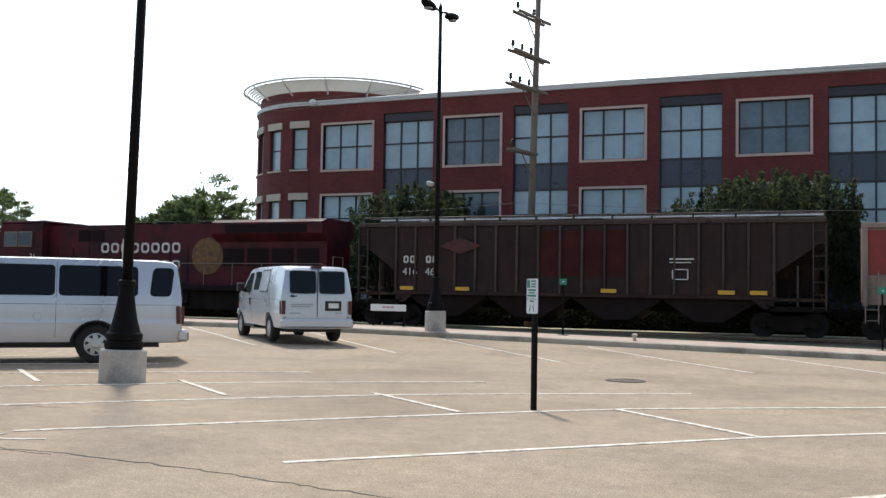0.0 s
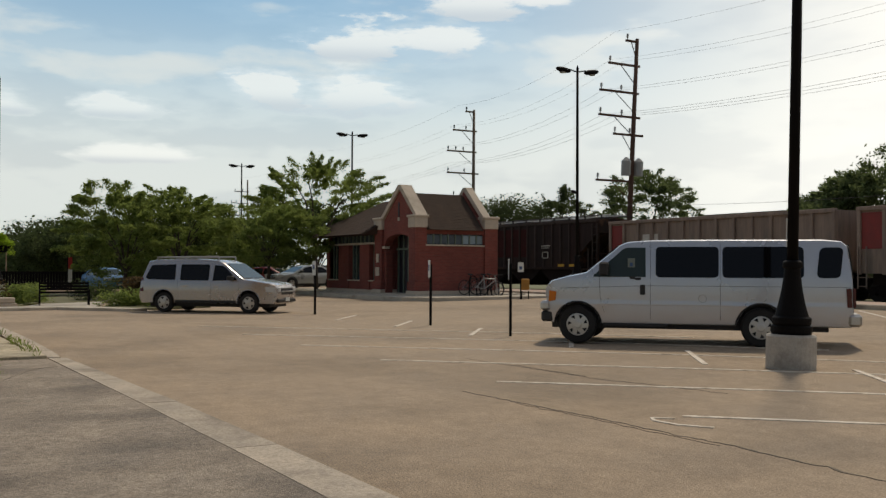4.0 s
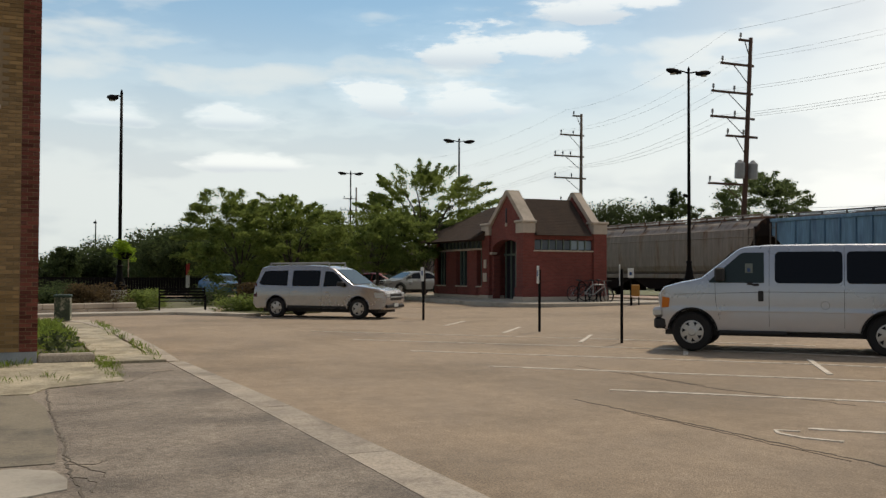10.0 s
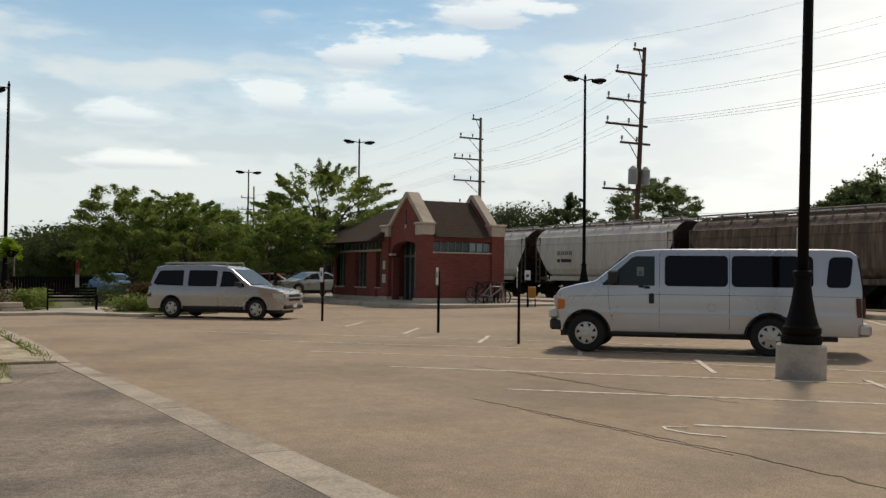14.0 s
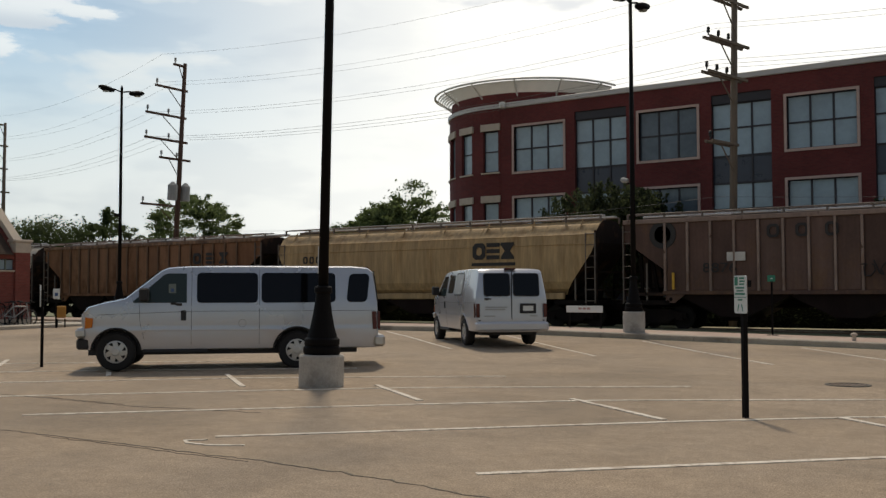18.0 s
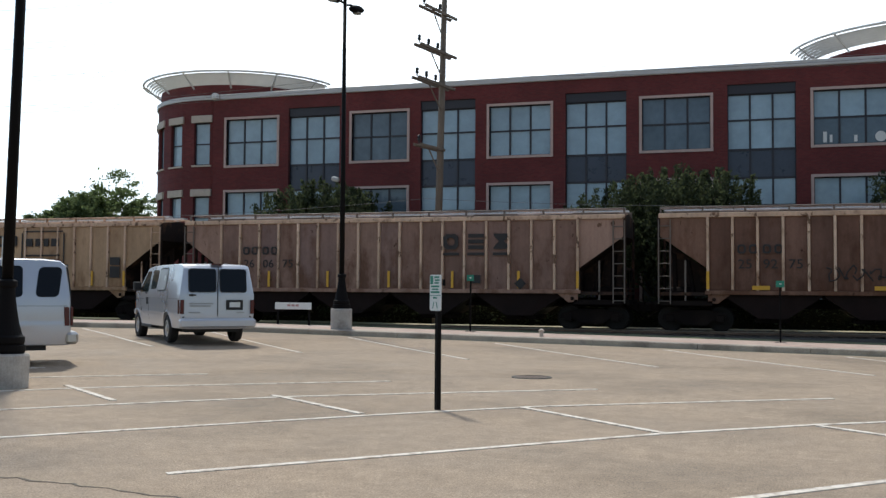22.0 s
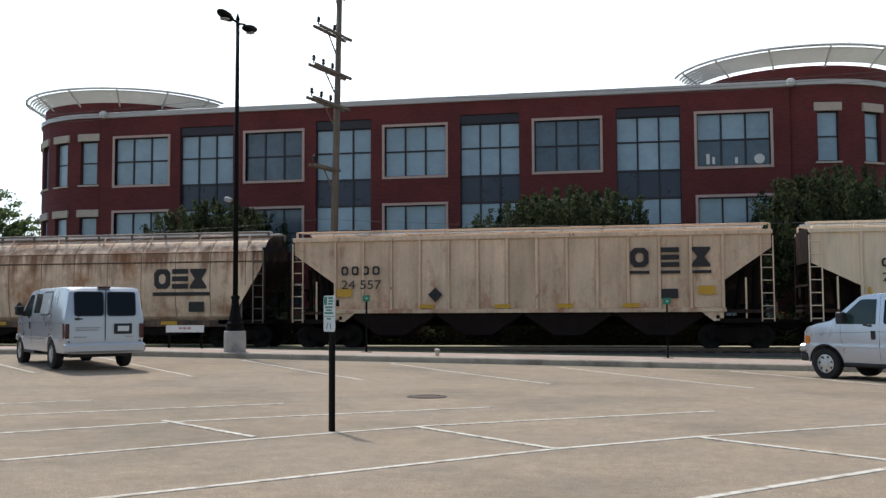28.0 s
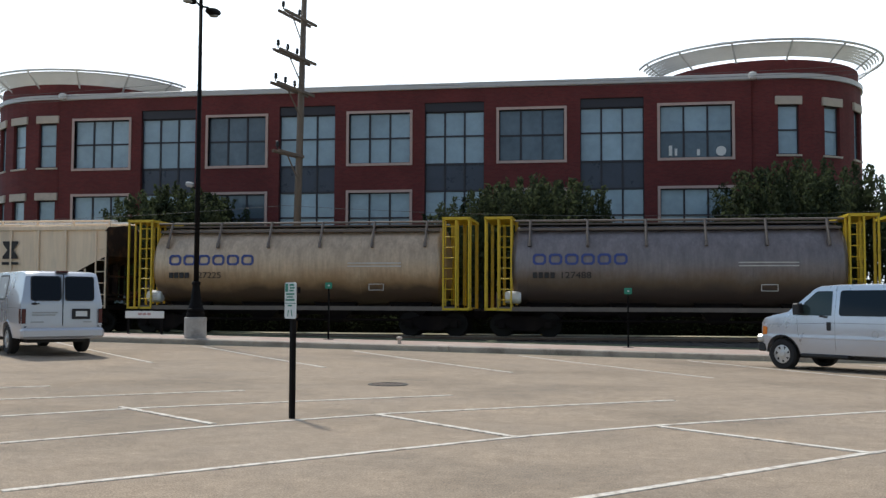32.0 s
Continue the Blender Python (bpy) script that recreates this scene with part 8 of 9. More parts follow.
# ---- brick shelter ----
def shelter():
    Z = 0.28
    s = thing("station_shelter", pose(0, 0, Z), "small red brick station shelter with a steep brown shingled roof", "shelter")
    xr, xl, xm = -38.95, -42.3, -40.6
    bm = B()
    # Side wall towards the lot, with a window band under the eave.
    box(bm, xr - 0.3, xr, 21.7, 24.9, 0.3, 2.25)
    box(bm, xr - 0.3, xr, 21.7, 24.9, 2.8, 3.05)
    box(bm, xl, xl + 0.3, 22.2, 25.2, 0.0, 3.05)
    box(bm, xl, xr - 0.36, 24.9, 25.2, 0.0, 3.05)
    part("wall", bm, BRICK_KIOSK, s)
    part("stone_plinth", box(B(), xr - 0.32, xr + 0.03, 21.7, 24.9, 0.0, 0.2, 0.02), STONE_TRIM, s)
    part("wall_foot", box(B(), xr - 0.31, xr + 0.02, 21.76, 24.84, 0.2, 0.45, 0.015), BRICK_KIOSK, s)
    part("stone_plinth", box(B(), xl - 6.9, xl - 0.9, 21.27, 21.63, 0.0, 0.16), STONE_TRIM, s)
    part("window_sill", box(B(), xr - 0.3, xr + 0.06, 21.7, 24.9, 2.25, 2.32, 0.01), STONE_TRIM, s)
    band = part("window_band", box(B(), xr - 0.2, xr - 0.17, 21.7, 24.9, 2.32, 2.8), FRAME_DARK, s)
    for k in range(8):
        a = 21.82 + 0.385 * k
        part("pane", box(B(), xr - 0.15, xr - 0.13, a, a + 0.33, 2.36, 2.76), GLASS_DARK if k < 5 else GLASS_BLIND, band)
    for k in range(9):
        a = 21.78 + 0.385 * k
        part("mullion", box(B(), xr - 0.17, xr - 0.08, a, a + 0.05, 2.32, 2.8), GREEN_FRAME, band)
    # Corner piers with stone caps.
    for a, b, c, d, top in ((-39.52, -38.9, 21.15, 21.75, 3.08), (xr - 0.35, xr + 0.1, 24.85, 25.55, 3.08), (-43.15, -42.4, 21.2, 21.9, 3.08)):
        pier = part("pier", box(B(), a, b, c, d, 0.3, top), BRICK_KIOSK, s)
        bm = B()
        box(bm, a - 0.06, b + 0.06, c - 0.06, d + 0.06, 0.2, 0.62, 0.03)
        part("pier_foot", bm, BRICK_KIOSK, pier)
        part("stone_plinth", box(B(), a - 0.1, b + 0.1, c - 0.1, d + 0.1, 0.0, 0.2, 0.02), STONE_TRIM, pier)
        bm = B()
        box(bm, a - 0.03, b + 0.03, c - 0.03, d + 0.03, top, top + 0.46, 0.015)
        box(bm, a - 0.09, b + 0.09, c - 0.09, d + 0.09, top + 0.461, top + 0.58, 0.03)
        part("stone_cap", bm, STONE_TRIM, pier)
    # Front gable with an arched doorway.
    bm = B()
    arc = [(-40.85 + 1.33 * math.cos(math.radians(a)), 2.4 + 0.43 * math.sin(math.radians(a))) for a in range(0, 181, 18)]
    outline = [(-39.52, 2.1), (-39.1, 3.5), (xm, 4.95), (-42.3, 3.5), (-42.4, 2.1)] + arc[::-1]
    prism(bm, outline, "y", 21.3, 21.7)
    part("gable", bm, BRICK_KIOSK, s)
    bm = B()
    box(bm, -42.4, -42.18, 21.36, 21.7, 0.0, 2.1)
    box(bm, -42.6, -42.42, 21.7, 22.2, 0.0, 2.9)
    part("door_jamb", bm, BRICK_KIOSK, s)
    for xa in (-39.0, -42.4):
        sx = 1 if xa > xm else -1
        bm = B()
        prism(bm, [(xa, 3.48), (xm, 4.93), (xm, 5.12), (xm + sx * 0.12, 5.12), (xa + sx * 0.12, 3.62)], "y", 21.2, 21.8)
        part("gable_coping", bm, STONE_TRIM, s)
    part("slit", box(B(), -40.82, -40.72, 21.27, 21.32, 3.62, 4.3), FRAME_DARK, s)
    part("keystone", box(B(), -40.85, -40.69, 21.26, 21.31, 3.44, 3.6), STONE_TRIM, s)
    for a in (-42.42, -39.72):
        part("impost", box(B(), a, a + 0.3 if a < -41 else a + 0.2, 21.24, 21.5, 2.16, 2.27), STONE_TRIM, s)
    door = part("door", box(B(), -42.4, -39.5, 22.1, 22.16, 0.02, 2.85), FRAME_DARK, s, "dark glazed doorway")
    for x in (-42.3, -41.75, -41.25, -40.6, -40.2):
        part("door_frame", box(B(), x, x + 0.09, 22.03, 22.09, 0.0, 2.8), GREEN_FRAME, door)
    part("transom", box(B(), -42.4, -39.5, 22.02, 22.09, 2.1, 2.2), GREEN_FRAME, door)
    part("pane", box(B(), -40.95, -40.65, 22.06, 22.085, 0.5, 2.05), GLASS_BLIND, door)
    # Rear gable.
    part("gable", prism(B(), [(xl + 0.1, 3.05), (xr, 3.05), (xm, 4.95)], "y", 24.72, 25.1), BRICK_KIOSK, s)
    for xa in (-39.0, -42.3):
        sx = 1 if xa > xm else -1
        bm = B()
        prism(bm, [(xa, 3.48), (xm, 4.93), (xm, 5.14), (xm + sx * 0.12, 5.14), (xa + sx * 0.16, 3.62)], "y", 24.75, 25.15)
        part("gable_coping", bm, STONE_TRIM, s)
    # Roofs in courses of shingles.
    def slope(a, b, c, d, n):
        """Shingle courses between an eave a-b and a ridge d-c."""
        a, b, c, d = map(Vector, (a, b, c, d))
        nrm = (b - a).cross(d - a).normalized()
        if nrm.z < 0:
            nrm = -nrm
        for k in range(n):
            f, g = k / n, (k + 1.12) / n
            q = [a.lerp(d, f), b.lerp(c, f), b.lerp(c, min(1, g)), a.lerp(d, min(1, g))]
            bm = B()
            lo = [bm.verts.new(p) for p in q]
            hi = [bm.verts.new(p + nrm * h) for p, h in zip(q, (0.016, 0.016, 0.008, 0.008))]
            bm.faces.new(hi), bm.faces.new(lo[::-1])
            for j in range(4):
                bm.faces.new((lo[j], lo[(j + 1) % 4], hi[(j + 1) % 4], hi[j]))
            bmesh.ops.recalc_face_normals(bm, faces=bm.faces)
            part("shingle_course", bm, SHINGLE, roof)

    roof = part("roof", prism(B(), [(xl - 0.25, 2.98), (xr + 0.22, 2.98), (xm, 4.72)], "y", 21.75, 24.7), SHINGLE, s)
    slope((xr + 0.27, 21.8, 2.98), (xr + 0.27, 24.6, 2.98), (xm, 24.6, 4.76), (xm, 21.8, 4.76), 24)
    # Long wing behind, hipped, with tall front windows.
    bm = B()
    box(bm, -49.2, -43.2, 26.0, 26.3, 0.2, 3.0)
    box(bm, -49.2, -48.9, 21.4, 26.3, 0.2, 3.0)
    bays = ((-48.9, -47.65), (-46.4, -45.05), (-43.95, -43.2))
    for a, b in zip([-49.2] + [q[1] for q in bays], [q[0] for q in bays]):
        box(bm, a, b, 21.3, 21.7, 0.16, 2.4)
    box(bm, -49.2, -43.2, 21.35, 21.65, 0.16, 0.62)
    part("wall", bm, BRICK_KIOSK, s)
    for a, b in bays:
        w = part("window", box(B(), a, b, 21.6, 21.63, 0.62, 2.4), CAR_GLASS_CLEAR, s)
        bm = B()
        for q in (a, a + (b - a) * 0.3, a + (b - a) * 0.64, b - 0.07):
            box(bm, q, q + 0.07, 21.54, 21.61, 0.62, 2.4)
        part("window_frame", bm, GREEN_FRAME, w)
        part("sill", box(B(), a - 0.05, b + 0.02, 21.27, 21.6, 0.57, 0.63), STONE_TRIM, w)
    bm = B()
    box(bm, -49.2, -43.2, 21.3, 21.5, 2.4, 2.5)
    part("head_trim", bm, STONE_TRIM, s)
    band = part("window_band", box(B(), -49.1, -43.3, 21.5, 21.53, 2.5, 3.0), GLASS_DARK, s)
    for k in range(13):
        x = -49.1 + 0.48 * k
        part("mullion", box(B(), x, x + 0.06, 21.42, 21.52, 2.5, 3.0), GREEN_FRAME, band)
    bm = B()
    v = [bm.verts.new(c) for c in ((-50.3, 20.4, 2.86), (-42.9, 20.4, 2.86), (-42.9, 27.1, 2.86), (-50.3, 27.1, 2.86), (-47.3, 23.85, 4.75), (-42.0, 23.85, 4.75))]
    for f in ((0, 1, 5, 4), (1, 2, 5), (2, 3, 4, 5), (3, 0, 4), (3, 2, 1, 0)):
        bm.faces.new([v[k] for k in f])
    part("roof", bm, SHINGLE, s)
    slope((-50.35, 20.35, 2.86), (-43.0, 20.35, 2.86), (-42.4, 23.85, 4.80), (-47.3, 23.85, 4.80), 22)
    bm = B()
    for z, a, b in ((1.5, -42.85, -42.6), (0.85, -42.93, -42.55)):
        box(bm, a, b, 21.14, 21.18, z, z + 0.42)
    split("notice_plate", bm, STONE_TRIM, s)
    bm = B()
    box(bm, -50, -38.6, 21.0, 27.0, -0.12, 0.05)
    part("floor_slab", bm, CONCRETE, s)
    return s


shelter()


def shelter_pavement():
    bm = B()
    pts = [(-56, 20.3), (-46, 19.6), (-40.5, 19.2), (-37.2, 19.6), (-36.0, 20.6), (-35.9, 22.6), (-36.6, 28.6), (-36.6, 29.5), (-56, 29.5)]
    prism(bm, pts, "z", -0.1, 0.27)
    tagged(part("pavement", bm, CONCRETE), "pale concrete pavement round the brick shelter", "pavement", kind="structure")


shelter_pavement()


def bicycle(m, frame_mat, label):
    b = thing("bicycle", m, label, "bicycle", "bicycles at the shelter")
    for x in (-0.52, 0.52):
        w = part("wheel", B(), TYRE, b)
        bm = B()
        pts = [(x + 0.33 * math.cos(math.radians(a)), 0, 0.33 + 0.33 * math.sin(math.radians(a))) for a in range(0, 361, 20)]
        for p, q in zip(pts, pts[1:]):
            rod(bm, p, q, 0.02, seg=5)
        bm.to_mesh(w.data)
        bm.free()
        bm = B()
        for a in range(0, 360, 30):
            rod(bm, (x, 0, 0.33), (x + 0.31 * math.cos(math.radians(a)), 0, 0.33 + 0.31 * math.sin(math.radians(a))), 0.005, seg=3)
        part("spokes", bm, GREY_STEEL, w)
    bm = B()
    for p, q in (((-0.52, 0, 0.33), (-0.1, 0, 0.3)), ((-0.52, 0, 0.33), (-0.18, 0, 0.78)), ((-0.1, 0, 0.3), (-0.22, 0, 0.92)), ((-0.1, 0, 0.3), (0.36, 0, 0.74)), ((-0.2, 0, 0.76), (0.36, 0, 0.8)), ((0.52, 0, 0.33), (0.34, 0, 0.95))):
        rod(bm, p, q, 0.024, seg=6)
    part("frame", bm, frame_mat, b)
    part("saddle", box(B(), -0.36, -0.1, -0.06, 0.06, 0.92, 0.98, 0.02), BLACK_PLASTIC, b)
    bm = B()
    rod(bm, (0.34, -0.28, 0.98), (0.34, 0.28, 0.98), 0.018, seg=6)
    part("handlebar", bm, BLACK_PLASTIC, b)


for k, (x, y, a) in enumerate(((-38.1, 23.7, 98), (-37.9, 24.3, 80), (-38.15, 24.75, 104))):
    bicycle(pose(x, y, 0.27, 0, 6, a), (BLACK_PLASTIC, GREY_STEEL, BLACK_PLASTIC)[k], ("black bicycle leaning in a rack by the shelter", "pale grey bicycle leaning in a rack by the shelter", "dark bicycle leaning in a rack by the shelter")[k])


def bike_rack():
    r = thing("bike_rack", pose(-38.05, 24.3, 0.27, 0, 0, 90), "black steel hoop bicycle rack", "bicycle rack")
    for x in (-0.6, 0.0, 0.6):
        bm = B()
        pts = [(x - 0.2, 0, 0)] + [(x + 0.2 * math.cos(math.radians(a)), 0, 0.7 + 0.2 * math.sin(math.radians(a))) for a in range(180, -1, -30)] + [(x + 0.2, 0, 0)]
        for p, q in zip(pts, pts[1:]):
            rod(bm, p, q, 0.025, seg=6)
        part("hoop", bm, BLACK_POLE, r)


bike_rack()


NEWS_ORANGE = material("faded_orange_paint", (0.42, 0.19, 0.03), 0.6, var=0.15, bump=0.05)


def ada_sign():
    s = thing("parking_sign", pose(-35.7, 24.7, 0.02, 0, 0, 57), "white sign with a blue square on a post near the shelter", "sign", "parking signs")
    part("post", box(B(), -0.03, 0.03, -0.03, 0.03, 0, 1.75), BLACK_POLE, s)
    part("plate", box(B(), -0.13, 0.13, -0.05, -0.035, 1.34, 1.76, 0.01), SIGN_WHITE, s)
    part("blue_square", box(B(), -0.06, 0.06, -0.056, -0.05, 1.45, 1.59), SIGN_BLUE, s)
    n = thing("news_box", pose(-36.0, 25.15, 0.1, 0, 0, 57), "yellow news box on a thin stand", "news box")
    part("case", box(B(), -0.18, 0.18, -0.18, 0.18, 0.46, 0.96, 0.03), NEWS_ORANGE, n)
    bm = B()
    for x in (-0.15, 0.15):
        rod(bm, (x, 0, 0), (x, 0, 0.42), 0.03, seg=6)
    part("stand", bm, BLACK_POLE, n)


ada_sign()


FADED_RED = material("faded_red_print", (0.42, 0.24, 0.23), 0.7, var=0.1)


def warning_board():
    """A low white board at the edge of the paving, its writing too small to read."""
    w = thing("warning_board", pose(-14.83, 31.2, 0.2), "low white warning board on two posts beside the railway", "sign")
    for x in (-0.6, 0.6):
        part("post", box(B(), x - 0.03, x + 0.03, 0.0, 0.05, -0.05, 0.86), BLACK_POLE, w)
    board = part("board", box(B(), -0.70, 0.70, -0.03, -0.005, 0.655, 0.893, 0.008), SIGN_WHITE, w)
    for k in range(3):
        part("red_bar", box(B(), -0.22 + 0.16 * k, -0.1 + 0.16 * k, -0.036, -0.029, 0.76, 0.83), FADED_RED, board)


warning_board()

# ---- brick house at the left, planting, trees ----
BRICK_TAN = material("tan_brick", (0.275, 0.172, 0.08), 0.9, var=0.15, scale=6, fine=40, bump=0.35, per=0.34, dirt=(0.12, 0.075, 0.04), amount=0.3, dirt_scale=2.5)
BRICK_MAROON = material("maroon_brick", (0.155, 0.05, 0.036), 0.9, var=0.2, scale=6, fine=40, bump=0.35, per=0.3)
MORTAR = material("mortar", (0.26, 0.185, 0.11), 0.95, var=0.15, scale=6, fine=50)
BLUE_GREY = material("blue_grey_plinth", (0.30, 0.32, 0.33), 0.85, var=0.12, scale=3, fine=30)
OLD_WHITE = material("old_white_paint", (0.55, 0.54, 0.50), 0.7, var=0.12, scale=4, fine=30, dirt=(0.3, 0.28, 0.24), amount=0.3, dirt_scale=4)
HX = -17.75


def house():
    hole = (-0.80, -0.035, 4.22, 5.47)
    bm = box(B(), HX - 6.0, HX - 0.3, -9.0, 0.598, 0.0, 9.0)
    for a, b, c, d in ((-9.0, hole[0], 0.0, 9.0), (hole[1], 0.598, 0.0, 9.0), (hole[0], hole[1], 0.0, hole[2]), (hole[0], hole[1], hole[3], 9.0)):
        box(bm, HX - 0.3, HX - 0.010, a, b, c, d)
    wall = part("house_wall", bm, MORTAR)
    tagged(wall, "tan brick house wall with a maroon brick corner", "wall", kind="structure")
    part("plinth", box(B(), HX - 0.055, HX + 0.02, -6.0, 0.60, -0.05, 0.20, 0.01), BLUE_GREY, wall)
    meshes = {}
    for key, w, mat in (("tan", 0.195, BRICK_TAN), ("maroon", 0.195, BRICK_MAROON), ("half", 0.09, BRICK_MAROON), ("tan_half", 0.09, BRICK_TAN)):
        bm = box(B(), -0.05, 0.0, 0.0, w, 0.0, 0.057, 0.004)
        me = bpy.data.meshes.new("brick")
        bm.to_mesh(me)
        bm.free()
        me.materials.append(mat)
        meshes[key] = me
    rng = random.Random(11)
    rest = {"tan": B(), "maroon": B()}
    made = 0
    for row in range(128):
        z = 0.205 + 0.067 * row
        # A straight maroon strip at the corner, then tan bricks in running bond.
        run = [(w, True) for w in ((0.176, 0.09) if row % 2 else (0.09, 0.176))] + ([(0.09, False)] if row % 2 else []) + [(0.195, False)] * 19
        y = 0.605
        for w, red in run:
            a = y - w
            y = a - 0.010
            if a < hole[1] and a + w > hole[0] and hole[2] - 0.06 < z < hole[3]:
                continue
            if made < 300 and 1.2 < z < 4.6 and a > -0.75 and w in (0.195, 0.09):
                made += 1
                key = ("maroon" if w > 0.1 else "half") if red else ("tan" if w > 0.1 else "tan_half")
                piece("brick", meshes[key], wall, pose(HX + rng.uniform(-0.004, 0.003), a, z, rng.uniform(-0.4, 0.4), 0, 0))
            else:
                x = HX + rng.uniform(-0.004, 0.003)
                box(rest["maroon" if red else "tan"], x - 0.05, x, a, a + w, z, z + 0.057)
    for key, mat in (("tan", BRICK_TAN_ISLE), ("maroon", BRICK_MAROON_ISLE)):
        ob = part("bricks", rest[key], mat, wall)
        tagged(ob, kind="stuff")
    # A sash window.
    y0, y1, z0, z1 = hole
    win = part("window_1", box(B(), HX - 0.2, HX - 0.17, y0, y1, z0, z1), CAR_GLASS, wall)
    bm = B()
    t = 0.115
    for d, x in ((t * 0.6, HX + 0.012), (t, HX - 0.03)):
        box(bm, HX - 0.16, x, y1 - d, y1 - 0.002, z0, z1)
        box(bm, HX - 0.16, x, y0 + 0.002, y0 + d, z0, z1)
        box(bm, HX - 0.16, x - 0.003, y0 + d, y1 - d, z0, z0 + d)
        box(bm, HX - 0.16, x - 0.003, y0 + d, y1 - d, z1 - d, z1 - 0.002)
    part("window_frame", bm, OLD_WHITE, win)
    bm = B()
    for z in (4.53, 4.84, 5.15):
        box(bm, HX - 0.165, HX - 0.11, y0 + t, y1 - t, z - 0.025, z + 0.025)
    part("sash_bar", bm, OLD_WHITE, win)
    part("blind", box(B(), HX - 0.168, HX - 0.163, y0 + t, y1 - t, 5.16, z1 - t), GLASS_DARK, win, "pale grey blind behind the upper pane")
    part("window_sill", box(B(), HX - 0.15, HX + 0.05, y0 - 0.05, y1 + 0.04, z0 - 0.07, z0 - 0.003, 0.01), STONE_TRIM, win)
    part("roof_edge", box(B(), HX - 6.1, HX + 0.1, -9.1, 0.7, 9.0, 9.2), STONE_TRIM, wall)


def isle(name, col, per):
    """A brick that varies from piece to piece within one mesh."""
    m = leaf_mat(name, col, per)
    nt = m.node_tree
    p = nt.nodes["Principled BSDF"]
    p.inputs["Roughness"].default_value = 0.9
    nt.links.new(p.outputs[0], nt.nodes["Material Output"].inputs["Surface"])
    return m


BRICK_TAN_ISLE = isle("tan_brick_courses", (0.27, 0.168, 0.078), 0.36)
BRICK_MAROON_ISLE = isle("maroon_brick_courses", (0.155, 0.05, 0.036), 0.45)
house()

LEAF_A = leaf_mat("locust_leaf", (0.155, 0.205, 0.066), 0.22)
LEAF_B = leaf_mat("maple_leaf", (0.048, 0.062, 0.036), 0.2)
LEAF_F = leaf_mat("elm_leaf", (0.105, 0.142, 0.07), 0.2)
LEAF_C = leaf_mat("wood_leaf", (0.055, 0.078, 0.036))
LEAF_D = leaf_mat("lime_leaf", (0.22, 0.33, 0.04))
LEAF_E = leaf_mat("dry_shrub_leaf", (0.085, 0.06, 0.035))
BARK = material("bark", (0.06, 0.045, 0.035), 0.95, var=0.3, scale=5, fine=30, bump=0.6)


def leaves(centres, n, spread, size, rng, flat=0.6):
    """Loose clumps of small leaves as one mesh."""
    g = np.random.default_rng(rng.randrange(1 << 30))
    c = np.repeat(np.array(centres, dtype=float), n, axis=0)
    m = len(c)
    d = np.clip(g.normal(size=(m, 3)), -1.7, 1.7) * (1, 1, flat)
    p = c + d * spread * 0.55
    u = g.normal(size=(m, 3)) * (1, 1, 0.5)
    u /= np.linalg.norm(u, axis=1, keepdims=True)
    w = np.cross(u, g.normal(size=(m, 3)) * (0.6, 0.6, 0) + (0, 0, 1))
    w /= np.linalg.norm(w, axis=1, keepdims=True)
    s = size * g.uniform(0.6, 1.3, size=(m, 1))
    vs = np.stack([p - u * s, p + w * s * 0.55, p + u * s, p - w * s * 0.55], axis=1).reshape(-1, 3)
    me = bpy.data.meshes.new("crown")
    me.from_pydata(vs.tolist(), [], np.arange(4 * m).reshape(-1, 4).tolist())
    return me


def tree(x, y, h, r, stem, mat, seed, label, n_clump=70, per=60, leaf=0.13, z=0.0, group="trees"):
    rng = random.Random(seed)
    t = thing("tree", pose(x, y, z), label, "tree", group)
    bm = B()
    rod(bm, (0, 0, -0.1), (rng.uniform(-0.1, 0.1), 0, stem), 0.032 * h * 0.6, 0.022 * h * 0.6, 10)
    tips = []
    for k in range(8):
        a = 2 * math.pi * k / 8 + rng.uniform(-0.3, 0.3)
        tip = Vector((math.cos(a) * r * rng.uniform(0.45, 0.8), math.sin(a) * r * rng.uniform(0.45, 0.8), stem + (h - stem) * rng.uniform(0.35, 0.85)))
        mid = Vector((tip.x * 0.4, tip.y * 0.4, stem + (tip.z - stem) * 0.55))
        base = Vector((0, 0, stem * rng.uniform(0.75, 1.0)))
        rod(bm, base, mid, 0.011 * h, 0.007 * h, 7)
        rod(bm, mid, tip, 0.007 * h, 0.002 * h, 6)
        for _ in range(2):
            e = mid.lerp(tip, rng.uniform(0.2, 0.7)) + Vector((rng.gauss(0, r * 0.3), rng.gauss(0, r * 0.3), rng.uniform(0.1, 0.5)))
            rod(bm, mid.lerp(tip, 0.3), e, 0.004 * h, 0.0015 * h, 5)
            tips.append(e)
        tips.append(tip)
    part("trunk", bm, BARK, t)
    cs = []
    while len(cs) < n_clump:
        p = Vector((rng.uniform(-1, 1), rng.uniform(-1, 1), rng.uniform(-1, 1)))
        if p.length > 1 or p.length < 0.35:
            continue
        zz = (p.z + 1) / 2
        shrink = 1.0 if zz < 0.55 else 1.0 - 0.55 * (zz - 0.55) / 0.45
        cs.append((p.x * r * shrink * rng.uniform(0.85, 1.12), p.y * r * shrink, stem * 0.75 + (h - stem * 0.75 - 0.25) * zz))
    cs += [tuple(p) for p in tips]
    me = leaves(cs, per, r * 0.22, leaf, rng, 0.75)
    me.materials.append(mat)
    piece("crown", me, t, Matrix())
    return t


